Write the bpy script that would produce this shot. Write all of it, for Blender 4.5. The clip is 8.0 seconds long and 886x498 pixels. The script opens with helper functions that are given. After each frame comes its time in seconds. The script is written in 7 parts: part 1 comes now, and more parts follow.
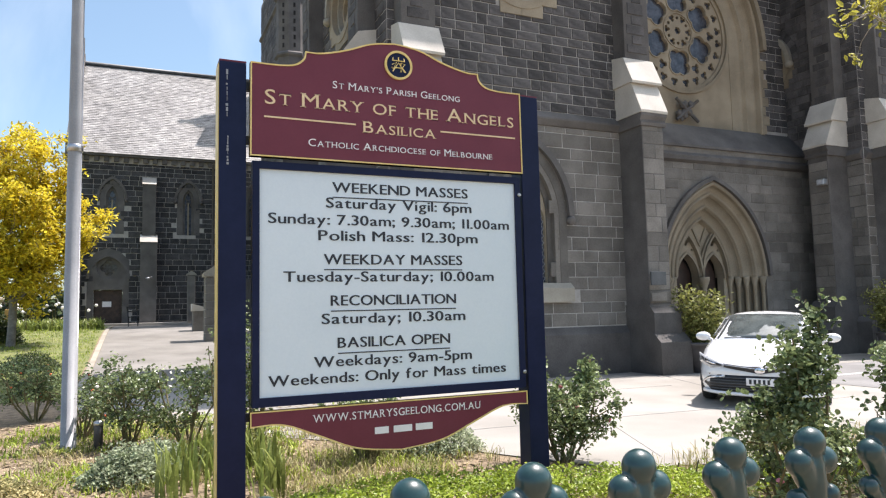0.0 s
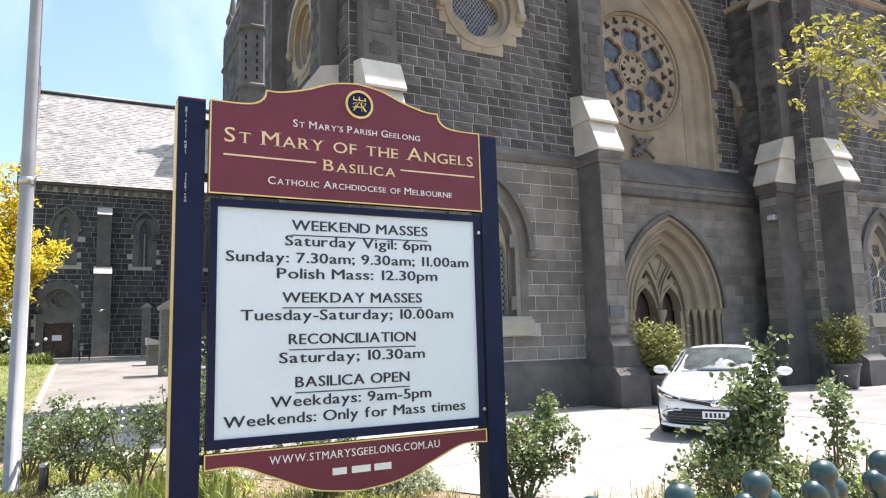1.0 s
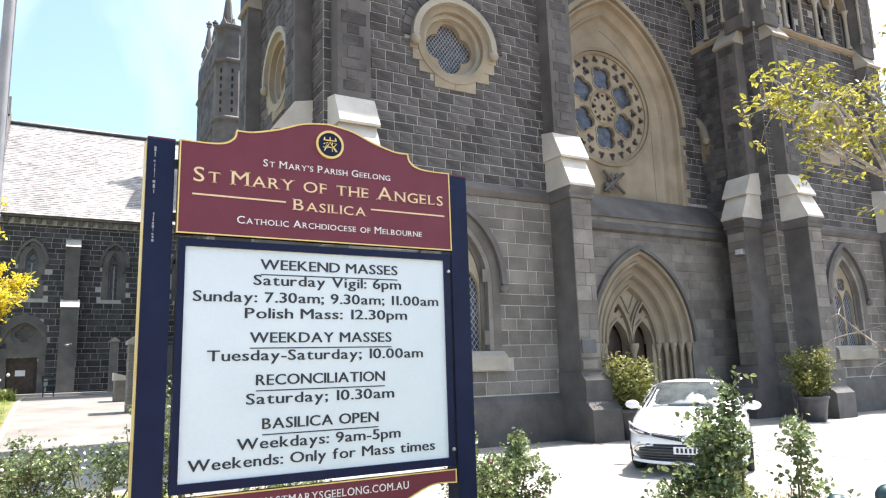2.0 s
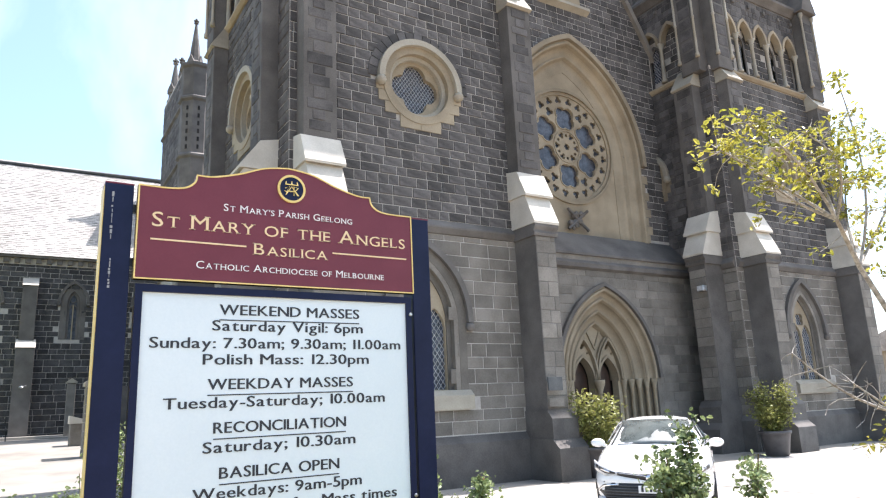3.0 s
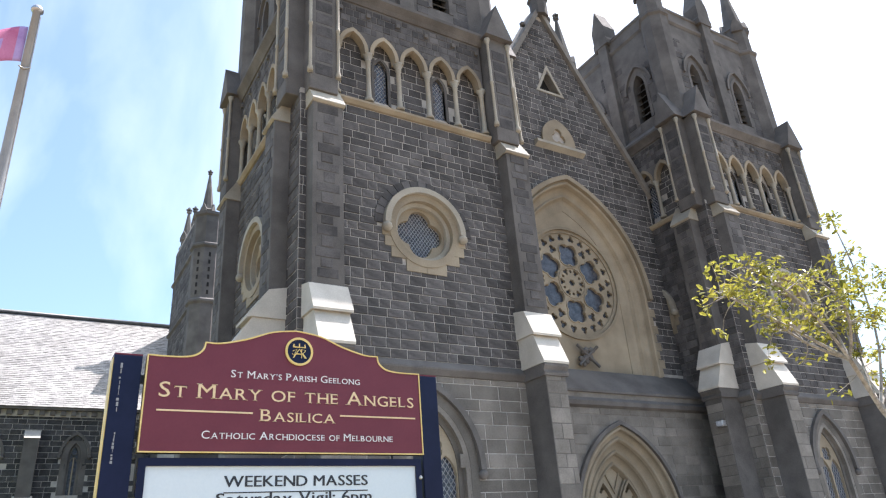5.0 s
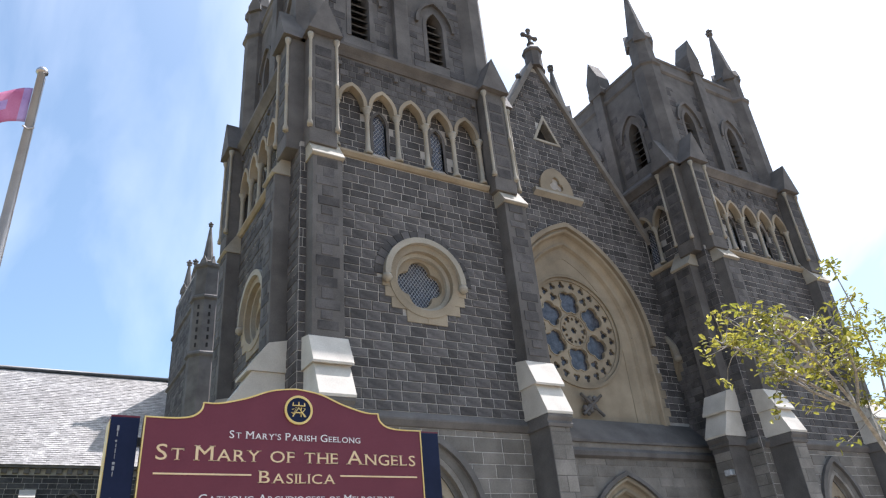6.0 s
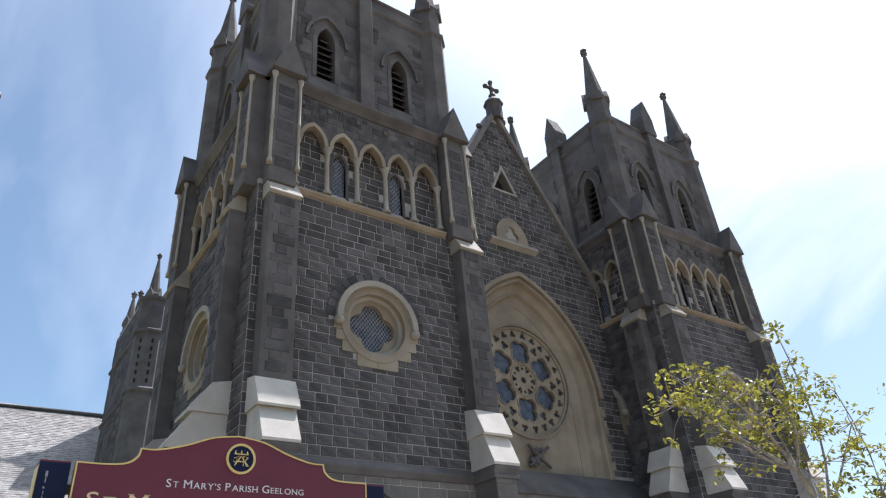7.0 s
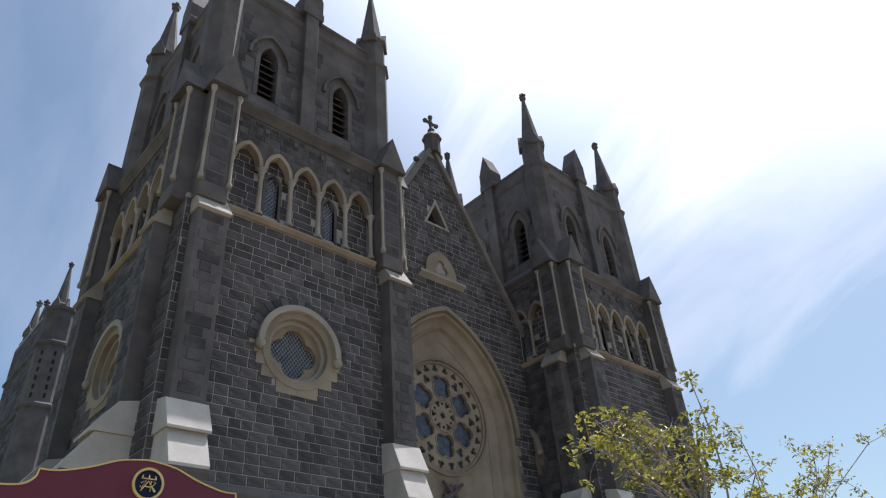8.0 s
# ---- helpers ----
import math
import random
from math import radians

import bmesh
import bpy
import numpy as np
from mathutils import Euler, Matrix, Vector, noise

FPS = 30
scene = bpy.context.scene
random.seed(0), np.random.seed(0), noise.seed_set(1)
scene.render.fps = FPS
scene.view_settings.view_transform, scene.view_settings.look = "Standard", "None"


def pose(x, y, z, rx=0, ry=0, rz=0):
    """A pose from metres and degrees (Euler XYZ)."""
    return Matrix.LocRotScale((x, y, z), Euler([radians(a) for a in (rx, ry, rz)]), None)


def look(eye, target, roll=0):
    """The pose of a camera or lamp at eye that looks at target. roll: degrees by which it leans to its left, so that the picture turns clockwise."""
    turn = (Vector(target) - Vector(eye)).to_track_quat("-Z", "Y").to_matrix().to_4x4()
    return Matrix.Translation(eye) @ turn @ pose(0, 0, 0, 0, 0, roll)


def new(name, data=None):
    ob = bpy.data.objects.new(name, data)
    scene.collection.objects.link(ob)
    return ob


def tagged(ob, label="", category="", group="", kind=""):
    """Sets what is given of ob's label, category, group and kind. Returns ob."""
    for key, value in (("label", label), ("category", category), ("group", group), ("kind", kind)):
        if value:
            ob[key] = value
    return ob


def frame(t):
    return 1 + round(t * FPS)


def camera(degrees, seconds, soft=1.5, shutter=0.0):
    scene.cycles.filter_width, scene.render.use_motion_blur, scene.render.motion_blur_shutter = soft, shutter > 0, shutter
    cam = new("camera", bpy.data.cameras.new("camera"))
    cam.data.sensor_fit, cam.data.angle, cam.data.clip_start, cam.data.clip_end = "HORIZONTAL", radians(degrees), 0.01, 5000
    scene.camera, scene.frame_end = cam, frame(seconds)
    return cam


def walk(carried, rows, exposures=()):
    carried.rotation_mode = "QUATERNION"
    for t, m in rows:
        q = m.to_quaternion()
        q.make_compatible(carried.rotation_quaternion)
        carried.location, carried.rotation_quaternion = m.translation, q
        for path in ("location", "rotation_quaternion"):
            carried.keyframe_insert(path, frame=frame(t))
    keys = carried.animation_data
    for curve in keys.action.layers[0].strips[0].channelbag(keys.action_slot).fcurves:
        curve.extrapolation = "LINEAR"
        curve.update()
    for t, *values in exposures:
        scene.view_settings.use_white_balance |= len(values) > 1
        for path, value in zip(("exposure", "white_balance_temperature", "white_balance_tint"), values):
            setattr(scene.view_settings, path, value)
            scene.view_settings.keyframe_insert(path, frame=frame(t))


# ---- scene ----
# camera and walk
cam = camera(65.3, 8.0, 1.2)
PATH = [
    (0, (-0.277, -0.315, 1.538), (0.538, 1.503, 1.71), -1.3),
    (0.5, (-0.274, -0.331, 1.561), (0.601, 1.455, 1.777), -1.3),
    (1, (-0.272, -0.354, 1.587), (0.639, 1.407, 1.846), -1.5),
    (1.5, (-0.266, -0.379, 1.615), (0.674, 1.36, 1.919), -1.5),
    (3, (-0.222, -0.48, 1.695), (0.819, 1.168, 2.14), -2.5),
    (3.5, (-0.226, -0.504, 1.741), (0.841, 1.108, 2.254), -2.8),
    (4, (-0.243, -0.508, 1.797), (0.801, 1.081, 2.419), -3.4),
    (4.5, (-0.254, -0.544, 1.841), (0.751, 1.026, 2.567), -3.9),
    (6, (-0.255, -0.589, 1.926), (0.699, 0.9, 2.86), -5.3),
    (6.5, (-0.268, -0.61, 1.952), (0.721, 0.821, 2.94), -4.8),
    (7, (-0.283, -0.599, 1.984), (0.757, 0.764, 3.016), -4.9),
    (7.5, (-0.299, -0.567, 2.026), (0.801, 0.705, 3.109), -5.1),
    (8, (-0.33, -0.556, 1.986), (0.846, 0.636, 3.081), -4.6),
]
walk(cam, [(t, look(e, a, r)) for t, e, a, r in PATH], [(t, x + 0.17, k - 200, 18) for t, x, k in ((0, 0.58, 6900), (0.5, 0.75, 6900), (1, 0.95, 6900), (1.5, 1.1, 6900), (3, 1.25, 6850), (3.5, 1.22, 6800), (4.5, 1.1, 6750), (6, 0.62, 6550), (6.5, 0.45, 6500), (7, 0.2, 6450), (7.5, -0.08, 6450), (8, -0.24, 6450))])

# ---- world, sun ----
SUN_AZ, SUN_EL = 84.0, 66.0
SUN_WAY = Vector((math.cos(radians(SUN_EL)) * math.sin(radians(SUN_AZ)), math.cos(radians(SUN_EL)) * math.cos(radians(SUN_AZ)), math.sin(radians(SUN_EL))))
world = bpy.data.worlds.new("sky")
scene.world = world
world.use_nodes = True
wn, wl = world.node_tree.nodes, world.node_tree.links
wn.clear()
w_out, w_bg, w_sky = wn.new("ShaderNodeOutputWorld"), wn.new("ShaderNodeBackground"), wn.new("ShaderNodeTexSky")
w_sky.sky_type, w_sky.sun_disc = "NISHITA", False
w_sky.sun_elevation, w_sky.sun_rotation = radians(SUN_EL), radians(SUN_AZ)
w_sky.air_density, w_sky.dust_density, w_sky.ozone_density = 1.0, 1.9, 1.0
# thin streaks of high cloud over the whole sky
w_co, w_map = wn.new("ShaderNodeTexCoord"), wn.new("ShaderNodeMapping")
STREAK = Vector((0.02, -0.89, 0.457))  # the way the cloud streaks run
w_map.vector_type = "TEXTURE"
w_map.inputs["Rotation"].default_value = STREAK.to_track_quat("X", "Z").to_euler()
w_map.inputs["Scale"].default_value = (1.5, 0.3, 0.45)
w_noise, w_ramp, w_mix = wn.new("ShaderNodeTexNoise"), wn.new("ShaderNodeValToRGB"), wn.new("ShaderNodeMix")
w_noise.inputs["Scale"].default_value, w_noise.inputs["Detail"].default_value = 1.7, 7.0
w_noise.inputs["Roughness"].default_value, w_noise.inputs["Distortion"].default_value = 0.52, 0.35
w_ramp.color_ramp.elements[0].position, w_ramp.color_ramp.elements[1].position = 0.47, 0.7
w_ramp.color_ramp.elements[0].color, w_ramp.color_ramp.elements[1].color = (0.06, 0.06, 0.06, 1), (0.9, 0.9, 0.9, 1)
w_mix.data_type = "RGBA"
w_mix.inputs[7].default_value = (7.8, 8.3, 8.8, 1)
wl.new(w_co.outputs["Generated"], w_map.inputs["Vector"])
wl.new(w_map.outputs["Vector"], w_noise.inputs["Vector"])
wl.new(w_noise.outputs["Fac"], w_ramp.inputs["Fac"])
w_near, w_amt = wn.new("ShaderNodeMapRange"), wn.new("ShaderNodeMath")
w_near.inputs["From Min"].default_value, w_near.inputs["From Max"].default_value = 0.62, 0.92
w_near.inputs["To Min"].default_value, w_near.inputs["To Max"].default_value = 0.2, 1.0
w_amt.operation = "MULTIPLY"
wl.new(w_ramp.outputs["Color"], w_amt.inputs[0])
wl.new(w_near.outputs["Result"], w_amt.inputs[1])
wl.new(w_amt.outputs[0], w_mix.inputs[0])
w_tint = wn.new("ShaderNodeMix")
w_tint.data_type, w_tint.blend_type = "RGBA", "MULTIPLY"
w_tint.inputs[0].default_value, w_tint.inputs[7].default_value = 1.0, (0.86, 1.0, 0.95, 1)
wl.new(w_sky.outputs["Color"], w_tint.inputs[6])
wl.new(w_tint.outputs[2], w_mix.inputs[6])
# thin haze, brighter towards the sun
w_dot, w_cl, w_pow, w_glow = wn.new("ShaderNodeVectorMath"), wn.new("ShaderNodeMath"), wn.new("ShaderNodeMath"), wn.new("ShaderNodeMix")
w_dot.operation, w_cl.operation, w_pow.operation = "DOT_PRODUCT", "MAXIMUM", "POWER"
w_dot.inputs[1].default_value = SUN_WAY
wl.new(w_co.outputs["Generated"], w_dot.inputs[0])
wl.new(w_dot.outputs["Value"], w_cl.inputs[0])
w_side = wn.new("ShaderNodeVectorMath")
w_side.operation = "DOT_PRODUCT"
w_side.inputs[1].default_value = (0.85, 0.15, 0.5)
wl.new(w_co.outputs["Generated"], w_side.inputs[0])
wl.new(w_side.outputs["Value"], w_near.inputs["Value"])
w_cl.inputs[1].default_value = 0.0
wl.new(w_cl.outputs[0], w_pow.inputs[0])
w_pow.inputs[1].default_value = 13.0
w_glow.data_type, w_glow.blend_type = "RGBA", "ADD"
wl.new(w_pow.outputs[0], w_glow.inputs[0])
wl.new(w_mix.outputs[2], w_glow.inputs[6])
w_glow.inputs[7].default_value = (11.0, 11.0, 10.8, 1)
wl.new(w_glow.outputs[2], w_bg.inputs["Color"])
w_bg.inputs["Strength"].default_value = 0.14
wl.new(w_bg.outputs["Background"], w_out.inputs["Surface"])
sun = new("sun", bpy.data.lights.new("sun", "SUN"))
sun.data.energy, sun.data.angle, sun.data.color = 4.8, radians(0.55), (1.0, 0.975, 0.93)
sun.matrix_world = look(SUN_WAY * 60, (0, 0, 0))


# ---- materials ----
def material(name, a, b, scale=6.0, rough=0.7, metal=0.0, bump=0.2, fine=60.0, vary=0.0, island=False, stain=0.0, coat=0.0, trans=0.0, relief=0.004):
    """Two colours mixed by a broad and a fine noise, with relief and a variation from piece to piece."""
    m = bpy.data.materials.new(name)
    m.use_nodes = True
    n, l = m.node_tree.nodes, m.node_tree.links
    p = n["Principled BSDF"]
    co = n.new("ShaderNodeTexCoord")
    n1, n2 = n.new("ShaderNodeTexNoise"), n.new("ShaderNodeTexNoise")
    n1.inputs["Scale"].default_value, n1.inputs["Detail"].default_value = scale, 6
    n2.inputs["Scale"].default_value, n2.inputs["Detail"].default_value = fine, 4
    for q in (n1, n2):
        l.new(co.outputs["Object"], q.inputs["Vector"])
    add = n.new("ShaderNodeMath")
    add.operation = "MULTIPLY_ADD"
    l.new(n2.outputs["Fac"], add.inputs[0])
    add.inputs[1].default_value = 0.5
    l.new(n1.outputs["Fac"], add.inputs[2])
    ramp = n.new("ShaderNodeValToRGB")
    ramp.color_ramp.elements[0].position, ramp.color_ramp.elements[1].position = 0.55, 0.95
    ramp.color_ramp.elements[0].color, ramp.color_ramp.elements[1].color = (*a, 1), (*b, 1)
    l.new(add.outputs[0], ramp.inputs["Fac"])
    out = ramp.outputs["Color"]
    if vary:
        src = n.new("ShaderNodeNewGeometry").outputs["Random Per Island"] if island else n.new("ShaderNodeObjectInfo").outputs["Random"]
        rng = n.new("ShaderNodeMapRange")
        rng.inputs["To Min"].default_value, rng.inputs["To Max"].default_value = 1 - vary, 1 + vary
        l.new(src, rng.inputs["Value"])
        hsv = n.new("ShaderNodeHueSaturation")
        l.new(rng.outputs["Result"], hsv.inputs["Value"])
        l.new(out, hsv.inputs["Color"])
        out = hsv.outputs["Color"]
    if stain:
        n3, r3, mx = n.new("ShaderNodeTexNoise"), n.new("ShaderNodeValToRGB"), n.new("ShaderNodeMix")
        n3.inputs["Scale"].default_value, n3.inputs["Detail"].default_value = scale * 0.22, 5
        l.new(co.outputs["Object"], n3.inputs["Vector"])
        r3.color_ramp.elements[0].position, r3.color_ramp.elements[1].position = 0.4, 0.7
        l.new(n3.outputs["Fac"], r3.inputs["Fac"])
        mul = n.new("ShaderNodeMath")
        mul.operation = "MULTIPLY"
        mul.inputs[1].default_value = stain
        l.new(r3.outputs["Color"], mul.inputs[0])
        mx.data_type = "RGBA"
        mx.blend_type = "MULTIPLY"
        l.new(mul.outputs[0], mx.inputs[0])
        l.new(out, mx.inputs[6])
        mx.inputs[7].default_value = (0.45, 0.42, 0.38, 1)
        out = mx.outputs[2]
    l.new(out, p.inputs["Base Color"])
    p.inputs["Roughness"].default_value, p.inputs["Metallic"].default_value = rough, metal
    p.inputs["Coat Weight"].default_value = coat
    p.inputs["Transmission Weight"].default_value = trans
    if bump:
        bp = n.new("ShaderNodeBump")
        bp.inputs["Strength"].default_value, bp.inputs["Distance"].default_value = bump, relief
        l.new(add.outputs[0], bp.inputs["Height"])
        l.new(bp.outputs["Normal"], p.inputs["Normal"])
    return m


def leaf_material(name, a, b, translucent=0.35, rough=0.45):
    m = material(name, a, b, 3, rough, bump=0, vary=0.45, island=True)
    n, l = m.node_tree.nodes, m.node_tree.links
    p, out = n["Principled BSDF"], n["Material Output"]
    tr, mix = n.new("ShaderNodeBsdfTranslucent"), n.new("ShaderNodeMixShader")
    l.new(p.inputs["Base Color"].links[0].from_socket, tr.inputs["Color"])
    mix.inputs[0].default_value = translucent
    l.new(p.outputs[0], mix.inputs[1])
    l.new(tr.outputs[0], mix.inputs[2])
    l.new(mix.outputs[0], out.inputs["Surface"])
    return m


# rough bluestone with the transept's deep shade put into its darker colour
SHADED_STONE = material("shaded_bluestone", (0.026, 0.026, 0.028), (0.07, 0.069, 0.071), 3.0, 0.85, bump=0.8, fine=24, vary=0.4, island=True, relief=0.02)
PATHC = material("weathered_path_concrete", (0.17, 0.16, 0.143), (0.27, 0.257, 0.233), 0.8, 0.9, bump=0.3, fine=60, stain=0.3)
STONE = material("bluestone", (0.058, 0.055, 0.055), (0.124, 0.117, 0.115), 2.5, 0.8, bump=0.7, fine=28, vary=0.34, relief=0.012)
STONE_J = material("bluestone_courses", (0.058, 0.055, 0.055), (0.124, 0.117, 0.115), 2.5, 0.8, bump=0.7, fine=28, vary=0.34, island=True, relief=0.012)
WARM = material("warm_bluestone", (0.13, 0.118, 0.102), (0.215, 0.198, 0.175), 2.0, 0.82, bump=0.6, fine=30, vary=0.28, island=True, relief=0.01)
DRESSED = material("dressed_bluestone", (0.1, 0.094, 0.09), (0.172, 0.162, 0.154), 1.6, 0.8, bump=0.4, fine=40, stain=0.5)
MORTAR = material("mortar", (0.33, 0.31, 0.285), (0.48, 0.455, 0.42), 4, 0.9, bump=0.4, fine=90)
BUFF = material("buff_sandstone", (0.265, 0.22, 0.155), (0.39, 0.33, 0.24), 1.4, 0.8, bump=0.3, fine=35, vary=0.1, stain=0.55)
CREAM = material("cream_sandstone", (0.29, 0.265, 0.215), (0.41, 0.38, 0.315), 1.6, 0.8, bump=0.3, fine=35, stain=0.4)
CAP = material("pale_capstone", (0.47, 0.44, 0.385), (0.63, 0.595, 0.53), 1.6, 0.75, bump=0.25, fine=40, stain=0.25)
SLATE = material("slate", (0.2, 0.195, 0.19), (0.36, 0.35, 0.335), 1.6, 0.5, bump=0.3, fine=14, vary=0.24, island=True, stain=0.4)
LEAD = material("lead", (0.05, 0.055, 0.06), (0.1, 0.105, 0.11), 4, 0.5, bump=0.2)
GLASS_DARK = material("leaded_glass", (0.02, 0.024, 0.032), (0.07, 0.08, 0.11), 9, 0.12, bump=0.25, fine=20, vary=0.5, island=True)
GLASS_BLUE = material("blue_stained_glass", (0.025, 0.027, 0.034), (0.085, 0.088, 0.105), 4, 0.12, bump=0.2, fine=16)
LATTICE = material("lattice_cames", (0.3, 0.31, 0.33), (0.45, 0.46, 0.48), 5, 0.5, bump=0.1)
# near-black for openings: the unlit inside is put into the colour
DARK = material("interior_shade_black", (0.012, 0.011, 0.011), (0.03, 0.028, 0.027), 3, 0.9)
DOORWOOD = material("dark_door_timber", (0.03, 0.018, 0.014), (0.07, 0.04, 0.03), 5, 0.5, bump=0.3)
PAVE = material("pale_concrete", (0.25, 0.235, 0.21), (0.36, 0.342, 0.312), 0.7, 0.85, bump=0.25, fine=70, stain=0.2)
ASPHALT = material("worn_asphalt", (0.17, 0.168, 0.165), (0.25, 0.245, 0.24), 1.0, 0.85, bump=0.4, fine=90, stain=0.2)
LINE = material("white_line_paint", (0.6, 0.6, 0.58), (0.75, 0.75, 0.73), 4, 0.7)
SOIL = material("dry_mulch_soil", (0.15, 0.112, 0.072), (0.33, 0.25, 0.165), 7.0, 0.95, bump=1.0, fine=45, relief=0.03)
LAWN = material("mown_lawn", (0.1, 0.13, 0.035), (0.22, 0.22, 0.08), 2.0, 0.9, bump=0.8, fine=80, relief=0.03)
NAVY = material("navy_gloss_paint", (0.005, 0.01, 0.04), (0.009, 0.015, 0.052), 5, 0.42, bump=0.05, fine=30, stain=0.25, coat=0.0)
MAROON = material("maroon_satin_paint", (0.145, 0.028, 0.045), (0.165, 0.034, 0.052), 4, 0.4, bump=0.03)
GOLD = material("gold_paint", (0.7, 0.52, 0.16), (0.82, 0.64, 0.26), 8, 0.4, bump=0.05)
SALMON = material("pale_gold_lettering", (0.74, 0.56, 0.32), (0.82, 0.64, 0.4), 8, 0.5, bump=0)
WHITE_L = material("white_lettering", (0.75, 0.74, 0.74), (0.82, 0.81, 0.81), 8, 0.5, bump=0)
INK = material("black_lettering", (0.016, 0.02, 0.028), (0.026, 0.03, 0.04), 8, 0.5, bump=0)
PANELW = material("white_letter_panel", (0.67, 0.765, 0.815), (0.73, 0.82, 0.865), 1.0, 0.22, bump=0.0, stain=0.08)
IRON = material("dark_green_iron_paint", (0.009, 0.035, 0.035), (0.014, 0.05, 0.05), 8, 0.3, bump=0.15, fine=30, coat=0.4)
POLE = material("pale_pole_paint", (0.24, 0.245, 0.255), (0.32, 0.325, 0.335), 3, 0.4, bump=0.05)
STEEL = material("steel", (0.4, 0.4, 0.42), (0.6, 0.6, 0.62), 8, 0.3, metal=0.9, bump=0.05)
CARW = material("white_car_paint", (0.76, 0.77, 0.78), (0.8, 0.81, 0.82), 2, 0.25, bump=0, coat=0.8)
BLACKP = material("black_plastic", (0.012, 0.012, 0.013), (0.025, 0.025, 0.027), 20, 0.45, bump=0.1)
TYRE = material("tyre_rubber", (0.014, 0.014, 0.014), (0.03, 0.03, 0.03), 20, 0.8, bump=0.2)
CHROME = material("chrome", (0.7, 0.7, 0.72), (0.8, 0.8, 0.82), 6, 0.12, metal=1.0, bump=0)
LAMPG = material("headlamp_lens", (0.35, 0.37, 0.4), (0.55, 0.57, 0.6), 14, 0.08, bump=0.2, coat=0.6)
CARGLASS = material("tinted_car_glass", (0.035, 0.045, 0.045), (0.12, 0.14, 0.14), 2.5, 0.04, bump=0, coat=1.0)
POT = material("dark_glazed_pot", (0.06, 0.055, 0.055), (0.11, 0.1, 0.1), 4, 0.45, bump=0.2)
PALE_BARK = material("pale_grey_bark", (0.17, 0.155, 0.135), (0.46, 0.43, 0.385), 14, 0.85, bump=0.6, fine=50, relief=0.006)
BARK = material("grey_bark", (0.13, 0.12, 0.105), (0.27, 0.25, 0.225), 7, 0.9, bump=0.8, fine=40, relief=0.01)
STEM = material("green_stem", (0.08, 0.09, 0.03), (0.2, 0.15, 0.07), 7, 0.7, bump=0.2)
L_ROSE = leaf_material("rose_leaf", (0.035, 0.062, 0.02), (0.32, 0.39, 0.18), 0.32, 0.27)
L_YEL = leaf_material("yellow_leaf", (0.5, 0.38, 0.015), (0.86, 0.76, 0.09), 0.45)
L_TREE = leaf_material("olive_yellow_leaf", (0.15, 0.17, 0.025), (0.42, 0.38, 0.07), 0.45)
L_BUSH = leaf_material("shrub_leaf", (0.14, 0.16, 0.04), (0.3, 0.3, 0.09), 0.3)
L_HEDGE = leaf_material("hedge_leaf", (0.14, 0.21, 0.02), (0.38, 0.46, 0.06), 0.4)
L_SAGE = leaf_material("grey_sage_leaf", (0.2, 0.25, 0.14), (0.44, 0.48, 0.33), 0.3, 0.7)
L_IRIS = leaf_material("iris_leaf", (0.12, 0.17, 0.035), (0.32, 0.36, 0.1), 0.35)
L_GRASS = leaf_material("dry_grass_blade", (0.16, 0.18, 0.05), (0.48, 0.4, 0.2), 0.3, 0.7)
L_LITTER = leaf_material("dead_leaf", (0.09, 0.055, 0.03), (0.5, 0.4, 0.26), 0.1, 0.8)
L_DARK = leaf_material("dark_leaf", (0.025, 0.045, 0.012), (0.07, 0.1, 0.03), 0.25)
PETAL = leaf_material("pink_petal", (0.6, 0.1, 0.16), (0.75, 0.35, 0.38), 0.3, 0.6)
PETAL_W = leaf_material("white_petal", (0.75, 0.73, 0.68), (0.85, 0.83, 0.8), 0.3, 0.6)
PETAL_O = leaf_material("orange_red_petal", (0.6, 0.1, 0.03), (0.75, 0.25, 0.08), 0.3, 0.6)
FLAG_R = material("red_flag_cloth", (0.42, 0.1, 0.22), (0.55, 0.2, 0.34), 3, 0.8, bump=0.1)
FLAG_B = material("blue_flag_cloth", (0.3, 0.18, 0.42), (0.45, 0.32, 0.58), 3, 0.8, bump=0.1)
TIMBER = material("weathered_timber", (0.3, 0.17, 0.06), (0.5, 0.32, 0.13), 5, 0.7, bump=0.3)

for m, level in ((NAVY, 0.2), (MAROON, 0.3), (STONE, 0.25), (STONE_J, 0.25), (DRESSED, 0.25)):
    m.node_tree.nodes["Principled BSDF"].inputs["Specular IOR Level"].default_value = level

# ---- helpers for meshes ----
XF = [None]  # mirror or turn applied to each mesh that part() makes


def part(name, bm, mat, parent=None, label="", kind=""):
    me = bpy.data.meshes.new(name)
    if XF[0] is not None:
        bmesh.ops.transform(bm, matrix=XF[0], verts=bm.verts)
        if XF[0].determinant() < 0:
            bmesh.ops.reverse_faces(bm, faces=bm.faces)
    bm.to_mesh(me)
    bm.free()
    for m in mat if isinstance(mat, (list, tuple)) else [mat]:
        me.materials.append(m)
    ob = new(name, me)
    if parent:
        ob.parent = parent
    if label or kind:
        tagged(ob, label, kind=kind)
    return ob


